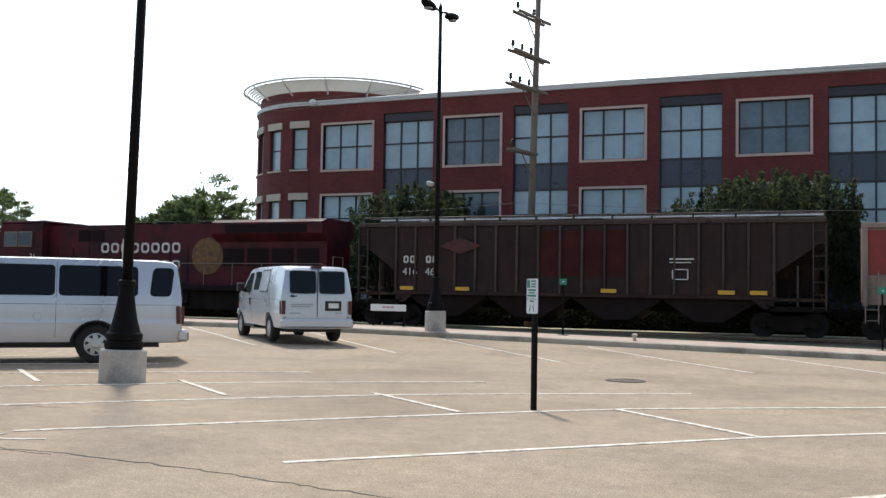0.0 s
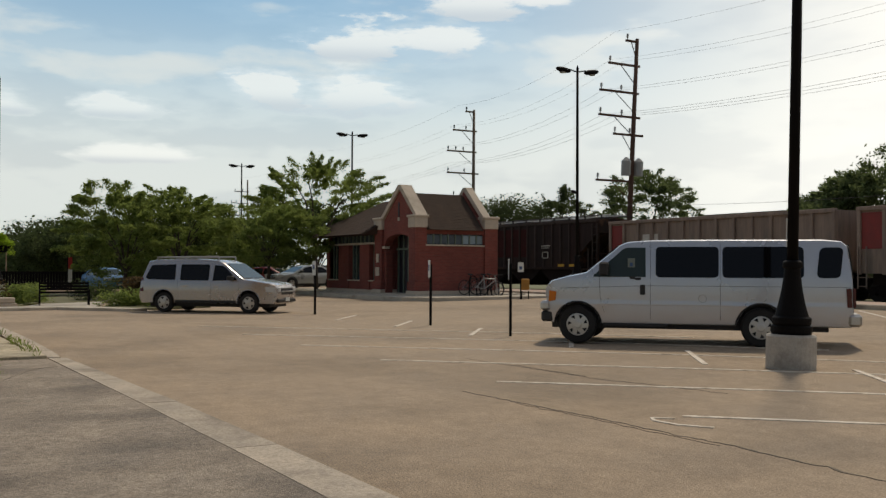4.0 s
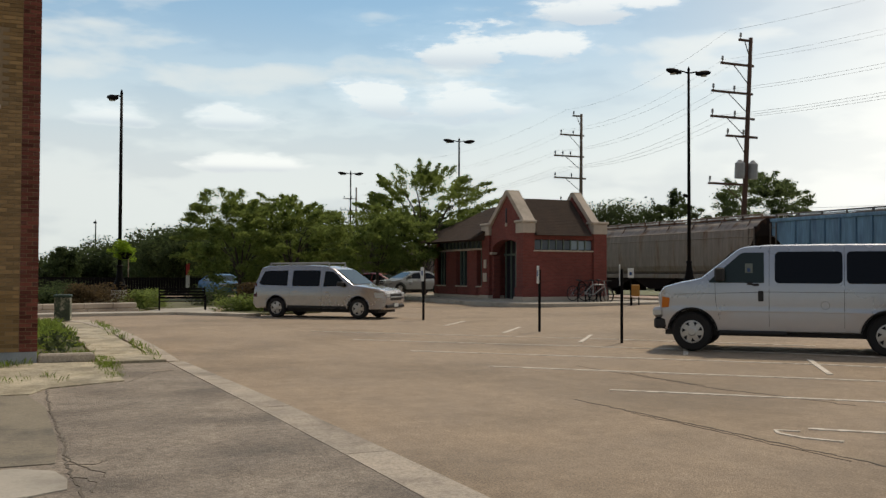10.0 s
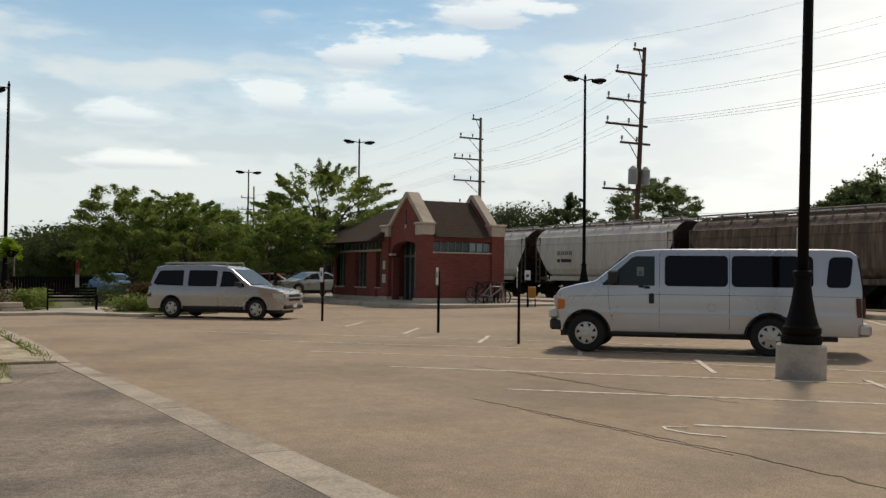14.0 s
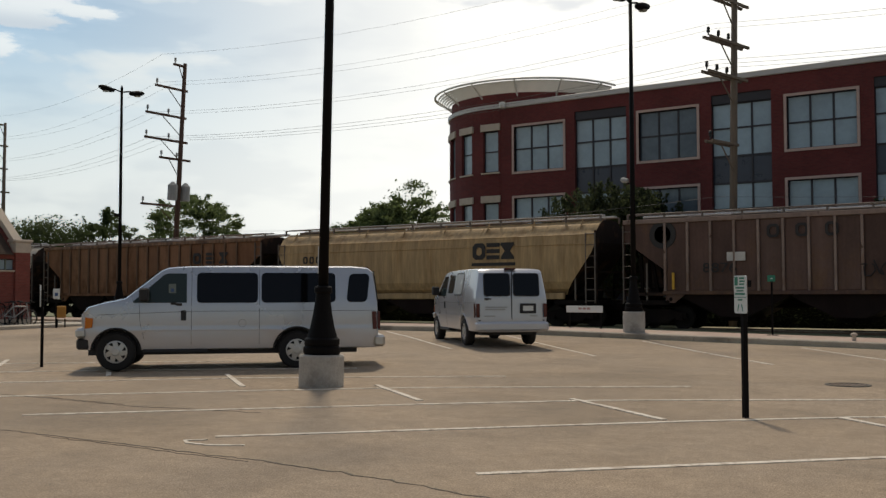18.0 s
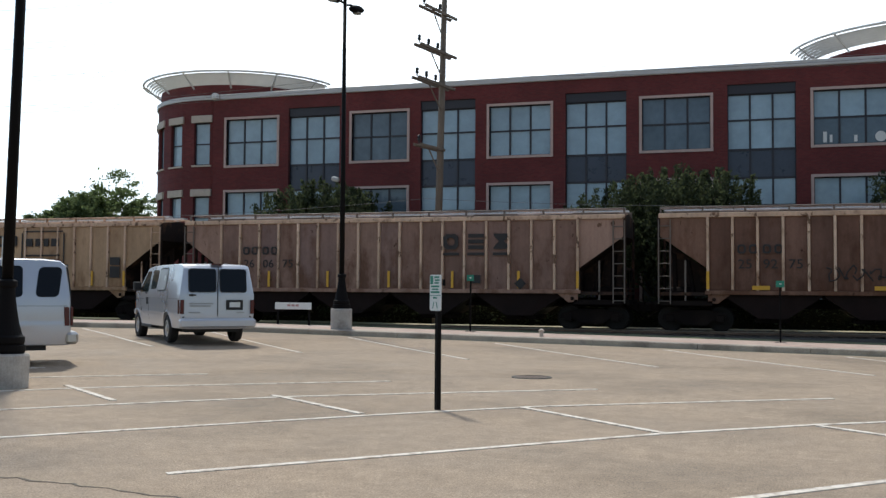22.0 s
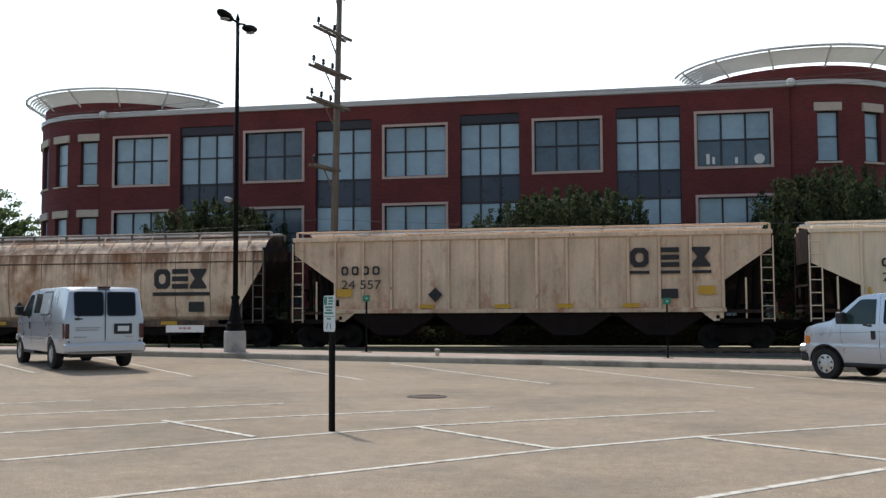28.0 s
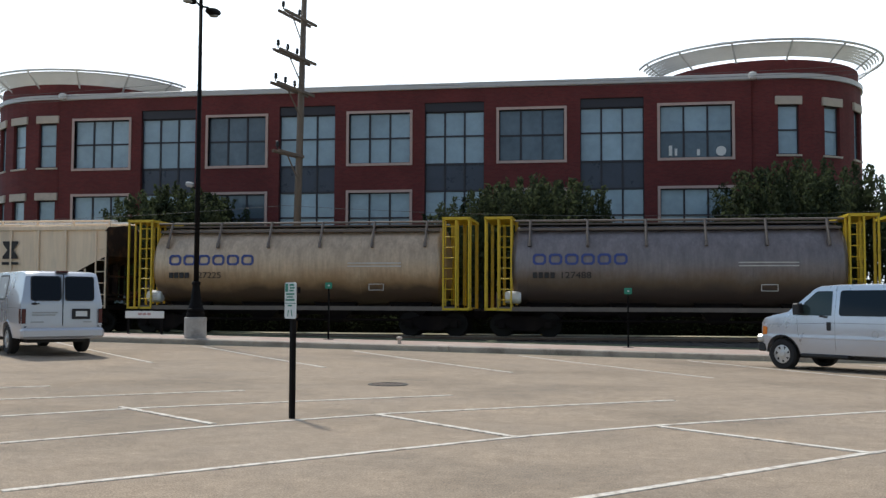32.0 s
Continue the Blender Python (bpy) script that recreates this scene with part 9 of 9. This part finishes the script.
def sprays(list_of, per, size, rng):
    """Leafy sprays as one mesh: each starts at a point and runs along a direction, broad at its foot and narrow at its tip."""
    g = np.random.default_rng(rng.randrange(1 << 30))
    base = np.repeat(np.array([q[0] for q in list_of], dtype=float), per, axis=0)
    run = np.repeat(np.array([q[1] for q in list_of], dtype=float), per, axis=0)
    wide = np.repeat(np.array([[q[2]] for q in list_of], dtype=float), per, axis=0)
    m = len(base)
    f = g.uniform(0, 1, size=(m, 1))
    p = base + run * f + g.normal(size=(m, 3)) * wide * (1.05 - 0.75 * f) * (0.5, 0.5, 0.28)
    p[:, 2] -= (0.12 * wide * f * f * 2)[:, 0]
    along = run / np.linalg.norm(run, axis=1, keepdims=True)
    u = along * 0.8 + g.normal(size=(m, 3)) * 0.7
    u /= np.linalg.norm(u, axis=1, keepdims=True)
    w = np.cross(u, g.normal(size=(m, 3)) * (0.7, 0.7, 0.1) + (0, 0, 1))
    w /= np.linalg.norm(w, axis=1, keepdims=True)
    q = size * g.uniform(0.6, 1.35, size=(m, 1))
    vs = np.stack([p - u * q, p + w * q * 0.5, p + u * q, p - w * q * 0.5], axis=1).reshape(-1, 3)
    me = bpy.data.meshes.new("crown")
    me.from_pydata(vs.tolist(), [], np.arange(4 * m).reshape(-1, 4).tolist())
    return me


def stem_and_limbs(t, h, r, stem, rng, limbs=9):
    bm = B()
    top = Vector((rng.uniform(-0.15, 0.15), rng.uniform(-0.15, 0.15), stem))
    tube(bm, [(0, 0, -0.1), (top.x * 0.4, top.y * 0.5, stem * 0.5), top], 0.017 * h, 9)
    tips = []
    for k in range(limbs):
        a = 2 * math.pi * k / limbs + rng.uniform(-0.3, 0.3)
        out = r * rng.uniform(0.45, 0.85)
        tip = Vector((math.cos(a) * out, math.sin(a) * out, stem + (h - stem) * rng.uniform(0.3, 0.85)))
        mid = Vector((tip.x * 0.4, tip.y * 0.4, stem + (tip.z - stem) * 0.55))
        rod(bm, top * rng.uniform(0.75, 1.0), mid, 0.009 * h, 0.006 * h, 7)
        rod(bm, mid, tip, 0.006 * h, 0.002 * h, 6)
        tips += [(mid, tip)]
    part("trunk", bm, BARK, t)
    return tips


def feather_tree(x, y, h, r, stem, mat, seed, label, n=150, per=120, leaf=0.10, tiers=0, group="trees", z=0.0, puff=1.0):
    """A locust: arching sprays on a dome; tiers > 0 sets them in layers with gaps between."""
    rng = random.Random(seed)
    t = thing("tree", pose(x, y, z), label, "tree", group)
    tips = stem_and_limbs(t, h, r, stem, rng)
    mid, up = stem * 0.8 + (h - stem * 0.8) * 0.42, (h - stem * 0.8) * 0.56
    runs = []
    lumps = [(rng.uniform(0, 6.283), rng.uniform(-0.2, 1.0), rng.uniform(0.8, 1.12)) for _ in range(9)]
    while len(runs) < n:
        a, q = rng.uniform(0, 6.283), rng.uniform(-0.8, 1.0)
        if tiers:
            q = round(q * tiers) / tiers + rng.gauss(0, 0.045)
        ring = math.sqrt(max(0.0, 1 - min(1.0, abs(q)) ** 2.2))
        swell = max([b for d, e, b in lumps if abs((a - d + math.pi) % (2 * math.pi) - math.pi) < 0.6 and abs(q - e) < 0.45] or [0.86])
        f = swell * rng.uniform(0.45, 1.0) ** 0.6
        c = Vector((math.cos(a) * ring * r * f, math.sin(a) * ring * r * f, mid + q * up * (f if q > 0 else 1)))
        d = Vector((math.cos(a) * (0.35 + 0.65 * ring), math.sin(a) * (0.35 + 0.65 * ring), 0.12 + 0.55 * max(0, q) + rng.uniform(-0.15, 0.2)))
        runs.append((c, d.normalized() * rng.uniform(0.55, 1.15) * (0.24 * r), puff * rng.uniform(0.32, 0.55) * (0.8 if tiers else 1.0)))
    for a, b in tips:
        runs.append((a.lerp(b, 0.5), (b - a) * 0.7, 0.4))
    me = sprays(runs, per, leaf, rng)
    me.materials.append(mat)
    piece("crown", me, t, Matrix())
    return t


def spire_tree(x, y, h, r, mat, seed, label, peak=(0.0, 0.0), n=130, per=270, leaf=0.088, group="trees"):
    """A dense broad tree whose outline breaks into upright tufts."""
    rng = random.Random(seed)
    t = thing("tree", pose(x, y, 0), label, "tree", group)
    stem_and_limbs(t, h * 0.9, r * 0.8, 1.2, rng)
    runs = []
    for k in range(n):
        a, d = rng.uniform(0, 6.283), math.sqrt(rng.random())
        px, py = math.cos(a) * d * r, math.sin(a) * d * r * 0.75
        away = min(1.0, math.hypot(px - peak[0], py - peak[1]) / (1.5 * r))
        top = h * (1 - 0.30 * away ** 1.3) * (1.0 - 0.2 * rng.random() ** 1.6) - 0.05
        for j in range(4):
            tall = rng.uniform(0.9, 1.5)
            runs.append(((px, py, top - tall - 0.9 * j), (rng.gauss(0, 0.14) + 0.16 * px / r, rng.gauss(0, 0.14), tall), rng.uniform(0.26, 0.42) if j == 0 else rng.uniform(0.45, 0.7)))
        if d > 0.75:
            runs.append(((px * 0.9, py * 0.9, rng.uniform(1.2, h * 0.6)), (px * 0.14, py * 0.14, 0.5), 0.7))
    me = sprays(runs, per // 3, leaf, rng)
    me.materials.append(mat)
    piece("crown", me, t, Matrix())
    return t


# Feathery trees beyond the minivan.
feather_tree(-57.0, 12.3, 6.35, 2.9, 1.4, LEAF_A, 1, "young locust tree with feathery green crown", 190, 210, 0.078)
feather_tree(-59.5, 16.0, 6.5, 3.4, 1.4, LEAF_A, 2, "young locust tree with feathery green crown", 210, 210, 0.078)
feather_tree(-50.0, 18.3, 5.05, 2.9, 2.1, LEAF_A, 3, "small bright green tree on a thin trunk", 180, 200, 0.07)
feather_tree(-53.0, 22.3, 7.9, 4.1, 3.3, LEAF_A, 4, "locust tree with open layered crown beside the shelter", 230, 190, 0.075, 4)
tree(-66.0, 18.5, 5.8, 3.0, 1.5, LEAF_C, 5, "dark green tree in a row", 90, 180, 0.085)
tree(-72.0, 11.2, 5.0, 2.8, 1.3, LEAF_C, 6, "dark green tree in a row", 90, 180, 0.085)
# Trees before the office building and behind the track.
spire_tree(-19.6, 44.4, 7.35, 3.5, LEAF_B, 7, "dense dark green tree before the office building", (-0.2, 0.0), group="trees before the office")
spire_tree(-3.3, 44.4, 7.55, 4.25, LEAF_B, 8, "broad dark green tree before the office building", (1.1, 0.0), 160, group="trees before the office")
spire_tree(10.3, 44.4, 8.05, 4.7, LEAF_B, 9, "tall dark green tree before the office building", (-0.9, 0.0), 180, group="trees before the office")
feather_tree(-43.5, 60.0, 9.4, 3.7, 2.0, LEAF_F, 10, "broad green tree beyond the railway", 300, 150, 0.12, puff=1.9)
feather_tree(-47.8, 60.5, 8.2, 2.7, 2.0, LEAF_F, 15, "green tree beyond the railway", 200, 150, 0.12, puff=1.8)
feather_tree(-66.6, 60.0, 10.9, 4.4, 2.6, LEAF_F, 16, "tall green tree beyond the railway behind the utility pole", 260, 120, 0.12, puff=1.5)
feather_tree(-70.5, 29.5, 6.6, 4.2, 1.2, LEAF_C, 17, "dark green tree behind the fence", 240, 120, 0.12)
feather_tree(-79.5, 60.0, 9.8, 3.6, 2.4, LEAF_C, 12, "ragged dark green tree beyond the railway", 170, 130, 0.12, 3, puff=1.6)
tree(-96.0, 4.6, 4.1, 1.6, 0.8, LEAF_C, 14, "pointed dark tree far off", 60, 150, 0.085)


def woods():
    """The far belt of trees: many crowns of foliage in one mass."""
    rng = random.Random(21)
    crowns = [(-91.5, 60, 10.0, 2.6), (-88.6, 60, 10.4, 2.6), (-85.4, 61, 9.4, 2.4), (-94.5, 62, 9.2, 2.6), (-90.0, 61, 9.6, 2.6), (-80, 11.0, 4.9, 2.6), (-82, 13.6, 5.2, 2.6), (-84, 17.0, 5.4, 3.0)]
    for k in range(34):
        f = k / 33
        y = -12 + 52 * f + rng.uniform(-0.7, 0.7)
        top = 3.2 + 3.4 * min(1, max(0, (y - 4) / 14)) + rng.uniform(-0.6, 0.7)
        crowns.append((-112 + rng.uniform(-5, 5), y, top, rng.uniform(1.7, 2.6)))
    for k in range(16):
        crowns.append((-104 + 4.4 * k + rng.uniform(-1, 1), 82 + rng.uniform(-3, 3), rng.uniform(5.0, 6.4), rng.uniform(2.4, 3.2)))
    cs = []
    for x, y, h, r in crowns:
        for _ in range(46):
            a, b = rng.uniform(0, 6.283), math.acos(rng.uniform(-0.75, 1))
            q = rng.uniform(0.6, 1.0)
            cs.append((x + r * q * math.sin(b) * math.cos(a), y + r * q * math.sin(b) * math.sin(a), max(0.3, h * 0.55 + h * 0.43 * q * math.cos(b))))
        cs += [(x + rng.uniform(-r, r) * 0.7, y + rng.uniform(-r, r) * 0.7, rng.uniform(0.2, h * 0.4)) for _ in range(14)]
    me = leaves(cs, 75, 1.35, 0.17, rng)
    me.materials.append(LEAF_C)
    ob = new("woods", me)
    tagged(ob, "belt of dark green trees in the distance", "woods", kind="stuff")


woods()


def far_roof():
    h = thing("far_house", pose(-72, 78, 0), "low house with a dark roof behind the railway", "house")
    part("wall", box(B(), -9, 9, 0, 8, 0, 5.2), BRICK_KIOSK, h)
    part("roof", prism(B(), [(-9.6, 5.0), (9.6, 5.0), (6.0, 7.4), (-6.0, 7.4)], "y", -0.6, 8.6), SHINGLE, h)


far_roof()


def shrub(x, y, r, h, mat, seed, label, z=0.0, n=22, per=130, leaf=0.055):
    rng = random.Random(seed)
    cs = [(rng.gauss(0, r * 0.45), rng.gauss(0, r * 0.45), rng.uniform(0.12, h)) for _ in range(n)]
    me = leaves(cs, per, r * 0.42, leaf, rng, 0.8)
    me.materials.append(mat)
    ob = new("shrub", me)
    ob.matrix_basis = pose(x, y, z)
    tagged(ob, label, "shrub", "shrubs of the planting")


for k, (x, y, r, h, mat, lab) in enumerate(((-40.0, 2.6, 0.9, 0.8, LEAF_E, "brownish low shrub behind the stone planter"), (-41.5, 3.6, 1.0, 0.9, LEAF_E, "brownish low shrub behind the stone planter"),
                                            (-42.5, 1.6, 0.9, 0.7, LEAF_C, "dark green shrub behind the stone planter"), (-41.6, 5.0, 0.9, 0.55, LEAF_A, "clump of long green grass in the bed"),
                                            (-43.5, 5.6, 0.9, 0.6, LEAF_A, "clump of long green grass in the bed"), (-37.9, 8.3, 0.8, 0.5, LEAF_A, "bright green grassy shrub by the kerb"),
                                            (-36.4, 9.4, 0.7, 0.5, LEAF_A, "bright green grassy shrub by the kerb"), (-39.0, 9.0, 0.6, 0.95, LEAF_E, "straw-coloured tall grass by the kerb"), (-40.5, 9.6, 0.7, 0.6, LEAF_A, "low green shrub in the planting bed"),
                                            (-45.0, 8.5, 1.2, 0.8, LEAF_C, "dark green shrub in the planting bed"), (-47.5, 2.2, 1.3, 0.8, LEAF_C, "dark green shrub in the planting bed"), (-52.0, 0.0, 1.5, 0.9, LEAF_C, "dark green shrub in the planting bed"))):
    shrub(x, y, r, h, mat, 40 + k, lab)


def planting_bed():
    bm = B()
    prism(bm, [(-37.4, 0.5), (-38.5, 4.6), (-41.2, 5.2), (-43, 9.0), (-37.2, 7.4), (-35.0, 8.6), (-36.2, 11.0), (-42, 12.5), (-55, 10), (-60, -2), (-45, -3)], "z", -0.1, 0.06)
    tagged(part("planting_bed", bm, SOIL), "soil bed with low plants", "planting bed", kind="structure")
    bm = B()
    prism(bm, [(-36.4, -1.0), (-36.75, 0.9), (-37.6, 4.8), (-39.9, 5.6), (-41.4, 8.2), (-36.3, 6.9), (-34.2, 8.2), (-33.9, 7.6), (-36.2, 5.6), (-35.4, -1.2)], "z", -0.1, 0.10)
    tagged(part("kerb_path", bm, CONCRETE), "pale kerbed path round the planting", "pavement", kind="structure")


planting_bed()


def stone_planter():
    p = thing("stone_planter", pose(-37.25, 1.0, 0.0, 0, 0, 110.0), "low wall of two courses of cut stone blocks", "planter")
    rng = random.Random(5)
    for row in range(2):
        x = -0.9 + (0.0 if row else -0.25)
        while x < 3.6:
            w = rng.uniform(0.6, 1.1)
            part("stone", box(B(), x, min(x + w, 3.75), -0.2, 0.2, 0.0 + 0.2 * row, 0.19 + 0.2 * row, 0.025), STONE_TRIM, p)
            x += w + 0.015


stone_planter()


def bench():
    b = thing("bench", pose(-38.17, 6.15, 0.00, 0, 0, 84), "black metal park bench with slatted seat", "bench")
    for k in range(4):
        part("seat_slat", box(B(), -0.84, 0.84, -0.22 + 0.13 * k, -0.13 + 0.13 * k, 0.42, 0.45), BLACK_POLE, b)
    for k in range(4):
        part("back_slat", box(B(), -0.84, 0.84, 0.28 + 0.02 * k, 0.31 + 0.02 * k, 0.52 + 0.11 * k, 0.60 + 0.11 * k), BLACK_POLE, b)
    for x in (-0.84, 0.84):
        bm = B()
        for p, q in (((x, -0.22, 0), (x, -0.2, 0.65)), ((x, 0.25, 0), (x, 0.36, 0.95)), ((x, -0.2, 0.65), (x, 0.3, 0.65)), ((x, -0.22, 0.42), (x, 0.28, 0.42))):
            rod(bm, p, q, 0.03, seg=6)
        part("end_frame", bm, BLACK_POLE, b)


bench()


def utility_box():
    u = thing("utility_box", pose(-31.35, 1.62, 0.05, 0, 0, -10), "dark green utility cabinet with a speckled pattern", "cabinet")
    part("case", box(B(), -0.2, 0.2, -0.22, 0.22, 0, 0.72, 0.02), material("speckled_green", (0.05, 0.07, 0.045), 0.7, var=0.4, scale=6, fine=14, dirt=(0.35, 0.33, 0.26), amount=0.45, dirt_scale=7), u)
    part("lid", box(B(), -0.23, 0.23, -0.25, 0.25, 0.72, 0.80, 0.02), material("green_lid", (0.02, 0.05, 0.035), 0.6), u)


utility_box()


def flower_basket():
    rng = random.Random(3)
    b = thing("flower_basket", pose(-45.75, 4.85, -0.05), "hanging basket of lime-green leaves on the lamp post", "flower basket")
    part("bowl", lathe(B(), [(0.12, 2.15), (0.32, 2.4), (0.34, 2.45)], 14), BLACK_POLE, b)
    bm = rod(B(), (-0.35, -0.2, 2.75), (0.05, 0.0, 2.75), 0.02)
    part("bracket", bm, BLACK_POLE, b)
    me = leaves([(rng.gauss(0, 0.16), rng.gauss(0, 0.16), 2.55 + rng.gauss(0, 0.16)) for _ in range(34)], 110, 0.2, 0.045, rng)
    me.materials.append(LEAF_D)
    piece("foliage", me, b, Matrix())
    part("banner", box(B(), 0.05, 0.38, 0.1, 0.115, 1.35, 2.15), material("patterned_banner", (0.42, 0.33, 0.22), 0.8, var=0.4, scale=5, fine=20, dirt=(0.3, 0.12, 0.06), amount=0.5, dirt_scale=6), b, "patterned cloth banner")


flower_basket()


def flag_banner():
    f = thing("banner_sign", pose(-60.0, 9.75, 0.0), "narrow red and white banner on a pole", "banner")
    part("pole", rod(B(), (0, 0, 0), (0, 0, 2.12), 0.03), BLACK_POLE, f)
    part("red_panel", box(B(), -0.02, 0.02, 0.03, 0.25, 1.35, 2.06), SIGN_RED, f)
    part("white_panel", box(B(), -0.02, 0.02, 0.03, 0.25, 0.6, 1.35), SIGN_WHITE, f)


flag_banner()


def fence():
    f = thing("fence", pose(0, 0, 0), "long black steel picket fence", "fence")
    a, b = (-68.0, 1.5), (-64.0, 27.0)
    n = 150
    for k in range(n):
        x, y = a[0] + (b[0] - a[0]) * k / n, a[1] + (b[1] - a[1]) * k / n
        part("picket", box(B(), x - 0.02, x + 0.02, y - 0.078, y + 0.078, 0.05, 1.2), BLACK_POLE, f)
    bm = B()
    for z in (0.25, 1.08):
        rod(bm, (*a, z), (*b, z), 0.04, seg=6)
    part("fence_rail", bm, BLACK_POLE, f)


fence()


def grass_strip():
    """Weeds along the house, the walk and the slab joints."""
    rng = random.Random(8)
    bm = B()
    prism(bm, [(-17.8, 0.62), (-17.95, 1.5), (-22.5, 1.5), (-31.0, 1.5), (-31.0, 0.62)], "z", -0.1, 0.05)
    tagged(part("verge", bm, SOIL), "weedy strip of soil beside the house", "verge", kind="structure")
    part("stone_edge", box(B(), -17.92, -17.70, 0.615, 1.5, 0.0, 0.16, 0.03), WORN_KERB, bpy.data.objects["verge"])
    vs, fs = [], []

    def tuft(x, y, h, n):
        for _ in range(n):
            px, py = x + rng.gauss(0, 0.07), y + rng.gauss(0, 0.06)
            a = rng.uniform(0, 6.283)
            hh, w = h * rng.uniform(0.4, 1.2), rng.uniform(0.006, 0.016)
            dx, dy = math.cos(a) * hh * 0.5, math.sin(a) * hh * 0.5
            k = len(vs)
            vs.extend([(px - w, py, 0.0), (px + w, py, 0.0), (px + dx * 0.4 + w, py + dy * 0.4, hh * 0.7), (px + dx, py + dy, hh)])
            fs.append((k, k + 1, k + 2, k + 3))
    for _ in range(330):
        x, y = rng.uniform(-23, -17.9), rng.uniform(0.65, 1.5)
        if math.sin(x * 2.3) + math.sin(y * 5.1 + x) > -0.35:
            tuft(x, y, 0.12, 12)
    for _ in range(45):
        tuft(rng.uniform(-18.3, -16.2), 1.62 + rng.gauss(0, 0.07), 0.09, 8)
    for _ in range(160):
        tuft(rng.uniform(-31, -23), rng.uniform(0.65, 1.5), 0.2, 11)
    for _ in range(60):
        tuft(-17.3 - 13 * rng.random(), 2.5 + rng.gauss(0, 0.05), 0.14, 7)
    for _ in range(50):
        tuft(rng.uniform(-17.6, -14.9), 1.57 + rng.gauss(0, 0.05), 0.07, 5)
    for _ in range(40):
        f = rng.random()
        tuft(-17.5 + 1.2 * f + rng.gauss(0, 0.1), 0.45 - 1.1 * f, 0.12, 5)
    for _ in range(14):
        tuft(rng.uniform(-15.6, -14.6), rng.uniform(-0.3, 0.9), 0.1, 5)
    me = bpy.data.meshes.new("weeds")
    me.from_pydata(vs, [], fs)
    me.materials.append(GRASS)
    ob = new("weeds", me)
    tagged(ob, "tufts of green weeds along the wall and walk", "weeds", kind="stuff")
    rng2 = random.Random(12)
    me = leaves([(-18.6 - 0.4 * k, 1.0 + rng2.gauss(0, 0.1), 0.22) for k in range(5)], 40, 0.3, 0.06, rng2)
    me.materials.append(LEAF_C)
    ob = new("shrub", me)
    tagged(ob, "dark weedy bush beside the house corner", "shrub", "shrubs of the planting")
    bm = B()
    bmesh.ops.create_icosphere(bm, subdivisions=2, radius=0.09)
    for v in bm.verts:
        v.co *= 1 + 0.2 * noise.noise(v.co * 9)
        v.co.z *= 0.7
    tagged(part("stone", bm, STONE_TRIM, m=pose(-17.98, 0.95, 0.09)), "pale round stone in the weeds", "stone")


grass_strip()


def apron_cracks():
    rng = random.Random(14)
    apron = bpy.data.objects["apron"]
    web = [(0.035, ((-14.1, 0.62), (-12.1, 0.6), (-10.7, 0.61), (-9.5, 0.63), (-8.6, 0.6), (-8.05, 0.62), (-7.6, 0.63), (-7.0, 0.68), (-6.2, 0.6))), (0.02, ((-8.85, 0.62), (-8.45, 0.7), (-8.2, 0.82), (-7.9, 0.85))),
           (0.02, ((-8.05, 0.62), (-7.95, 0.72), (-7.7, 0.76), (-7.4, 0.7))), (0.014, ((-8.6, 0.6), (-8.5, 0.8), (-8.7, 0.95))), (0.012, ((-14.2, 1.6), (-15.6, 2.2), (-15.9, 2.6)))]
    for w, pts in web:
        path = []
        for a, b in zip(pts, pts[1:]):
            path += [(x + rng.gauss(0, 0.010), y + rng.gauss(0, 0.012)) for x, y in steps(a, b, max(3, int(math.dist(a, b) / 0.07)))[:-1]]
        path = [p for p in path if p[1] < 2.68]
        if len(path) > 2:
            part("asphalt_crack", ribbon(B(), path, [w * rng.uniform(0.25, 0.8) for _ in path], 0.006, 0.004), CRACK_FINE, apron)
    bm = B()
    prism(bm, [(-13.3, 0.38), (-12.1, 0.56), (-10.7, 0.57), (-9.5, 0.58), (-8.62, 0.52), (-8.55, -5.0), (-13.1, -5.0)], "z", 0.0, 0.014)
    part("tan_slab", bm, SLAB_TAN, apron, "tan worn slab")
    bm = B()
    prism(bm, [(-8.5, -0.6), (-8.48, 0.25), (-8.3, 0.5), (-7.95, 0.58), (-7.6, 0.56), (-7.45, 0.3), (-7.4, -0.6)], "z", 0.0, 0.018)
    part("concrete_patch", bm, CONCRETE, apron, "pale grey patch")


apron_cracks()


def track_hedge():
    """A clipped dark hedge between the track and the office, added to darken the view under the train."""
    rng = random.Random(77)
    cs = [(rng.uniform(-46, 26), rng.gauss(41.75, 0.16), rng.uniform(0.2, 1.3)) for _ in range(780)]
    me = leaves(cs, 60, 0.42, 0.07, rng)
    me.materials.append(LEAF_B)
    me.update()
    ob = new("hedge", me)
    tagged(ob, "low dark green hedge along the railway", "hedge", kind="stuff")
    # Solid dark box added inside to close the gaps between leaves.
    part("hedge_core", box(B(), -46.5, 26.5, 41.55, 42.0, -0.05, 1.15), material("hedge_fill", (0.018, 0.02, 0.012), 0.95, var=0.4, scale=4, spec=0.1), ob)


track_hedge()


def motions():
    """All that moves: the train, at a steady pace to the left."""
    for car, s in TRAIN:
        walk(car, [(t, pose(s - 0.9 - 11.2 * t, TRACK_Y, RAIL_Z)) for t in (0, 0.1, 0.2, 4, 8, 12, 16, 20, 24, 28, 31.8, 31.9, 32)])


motions()
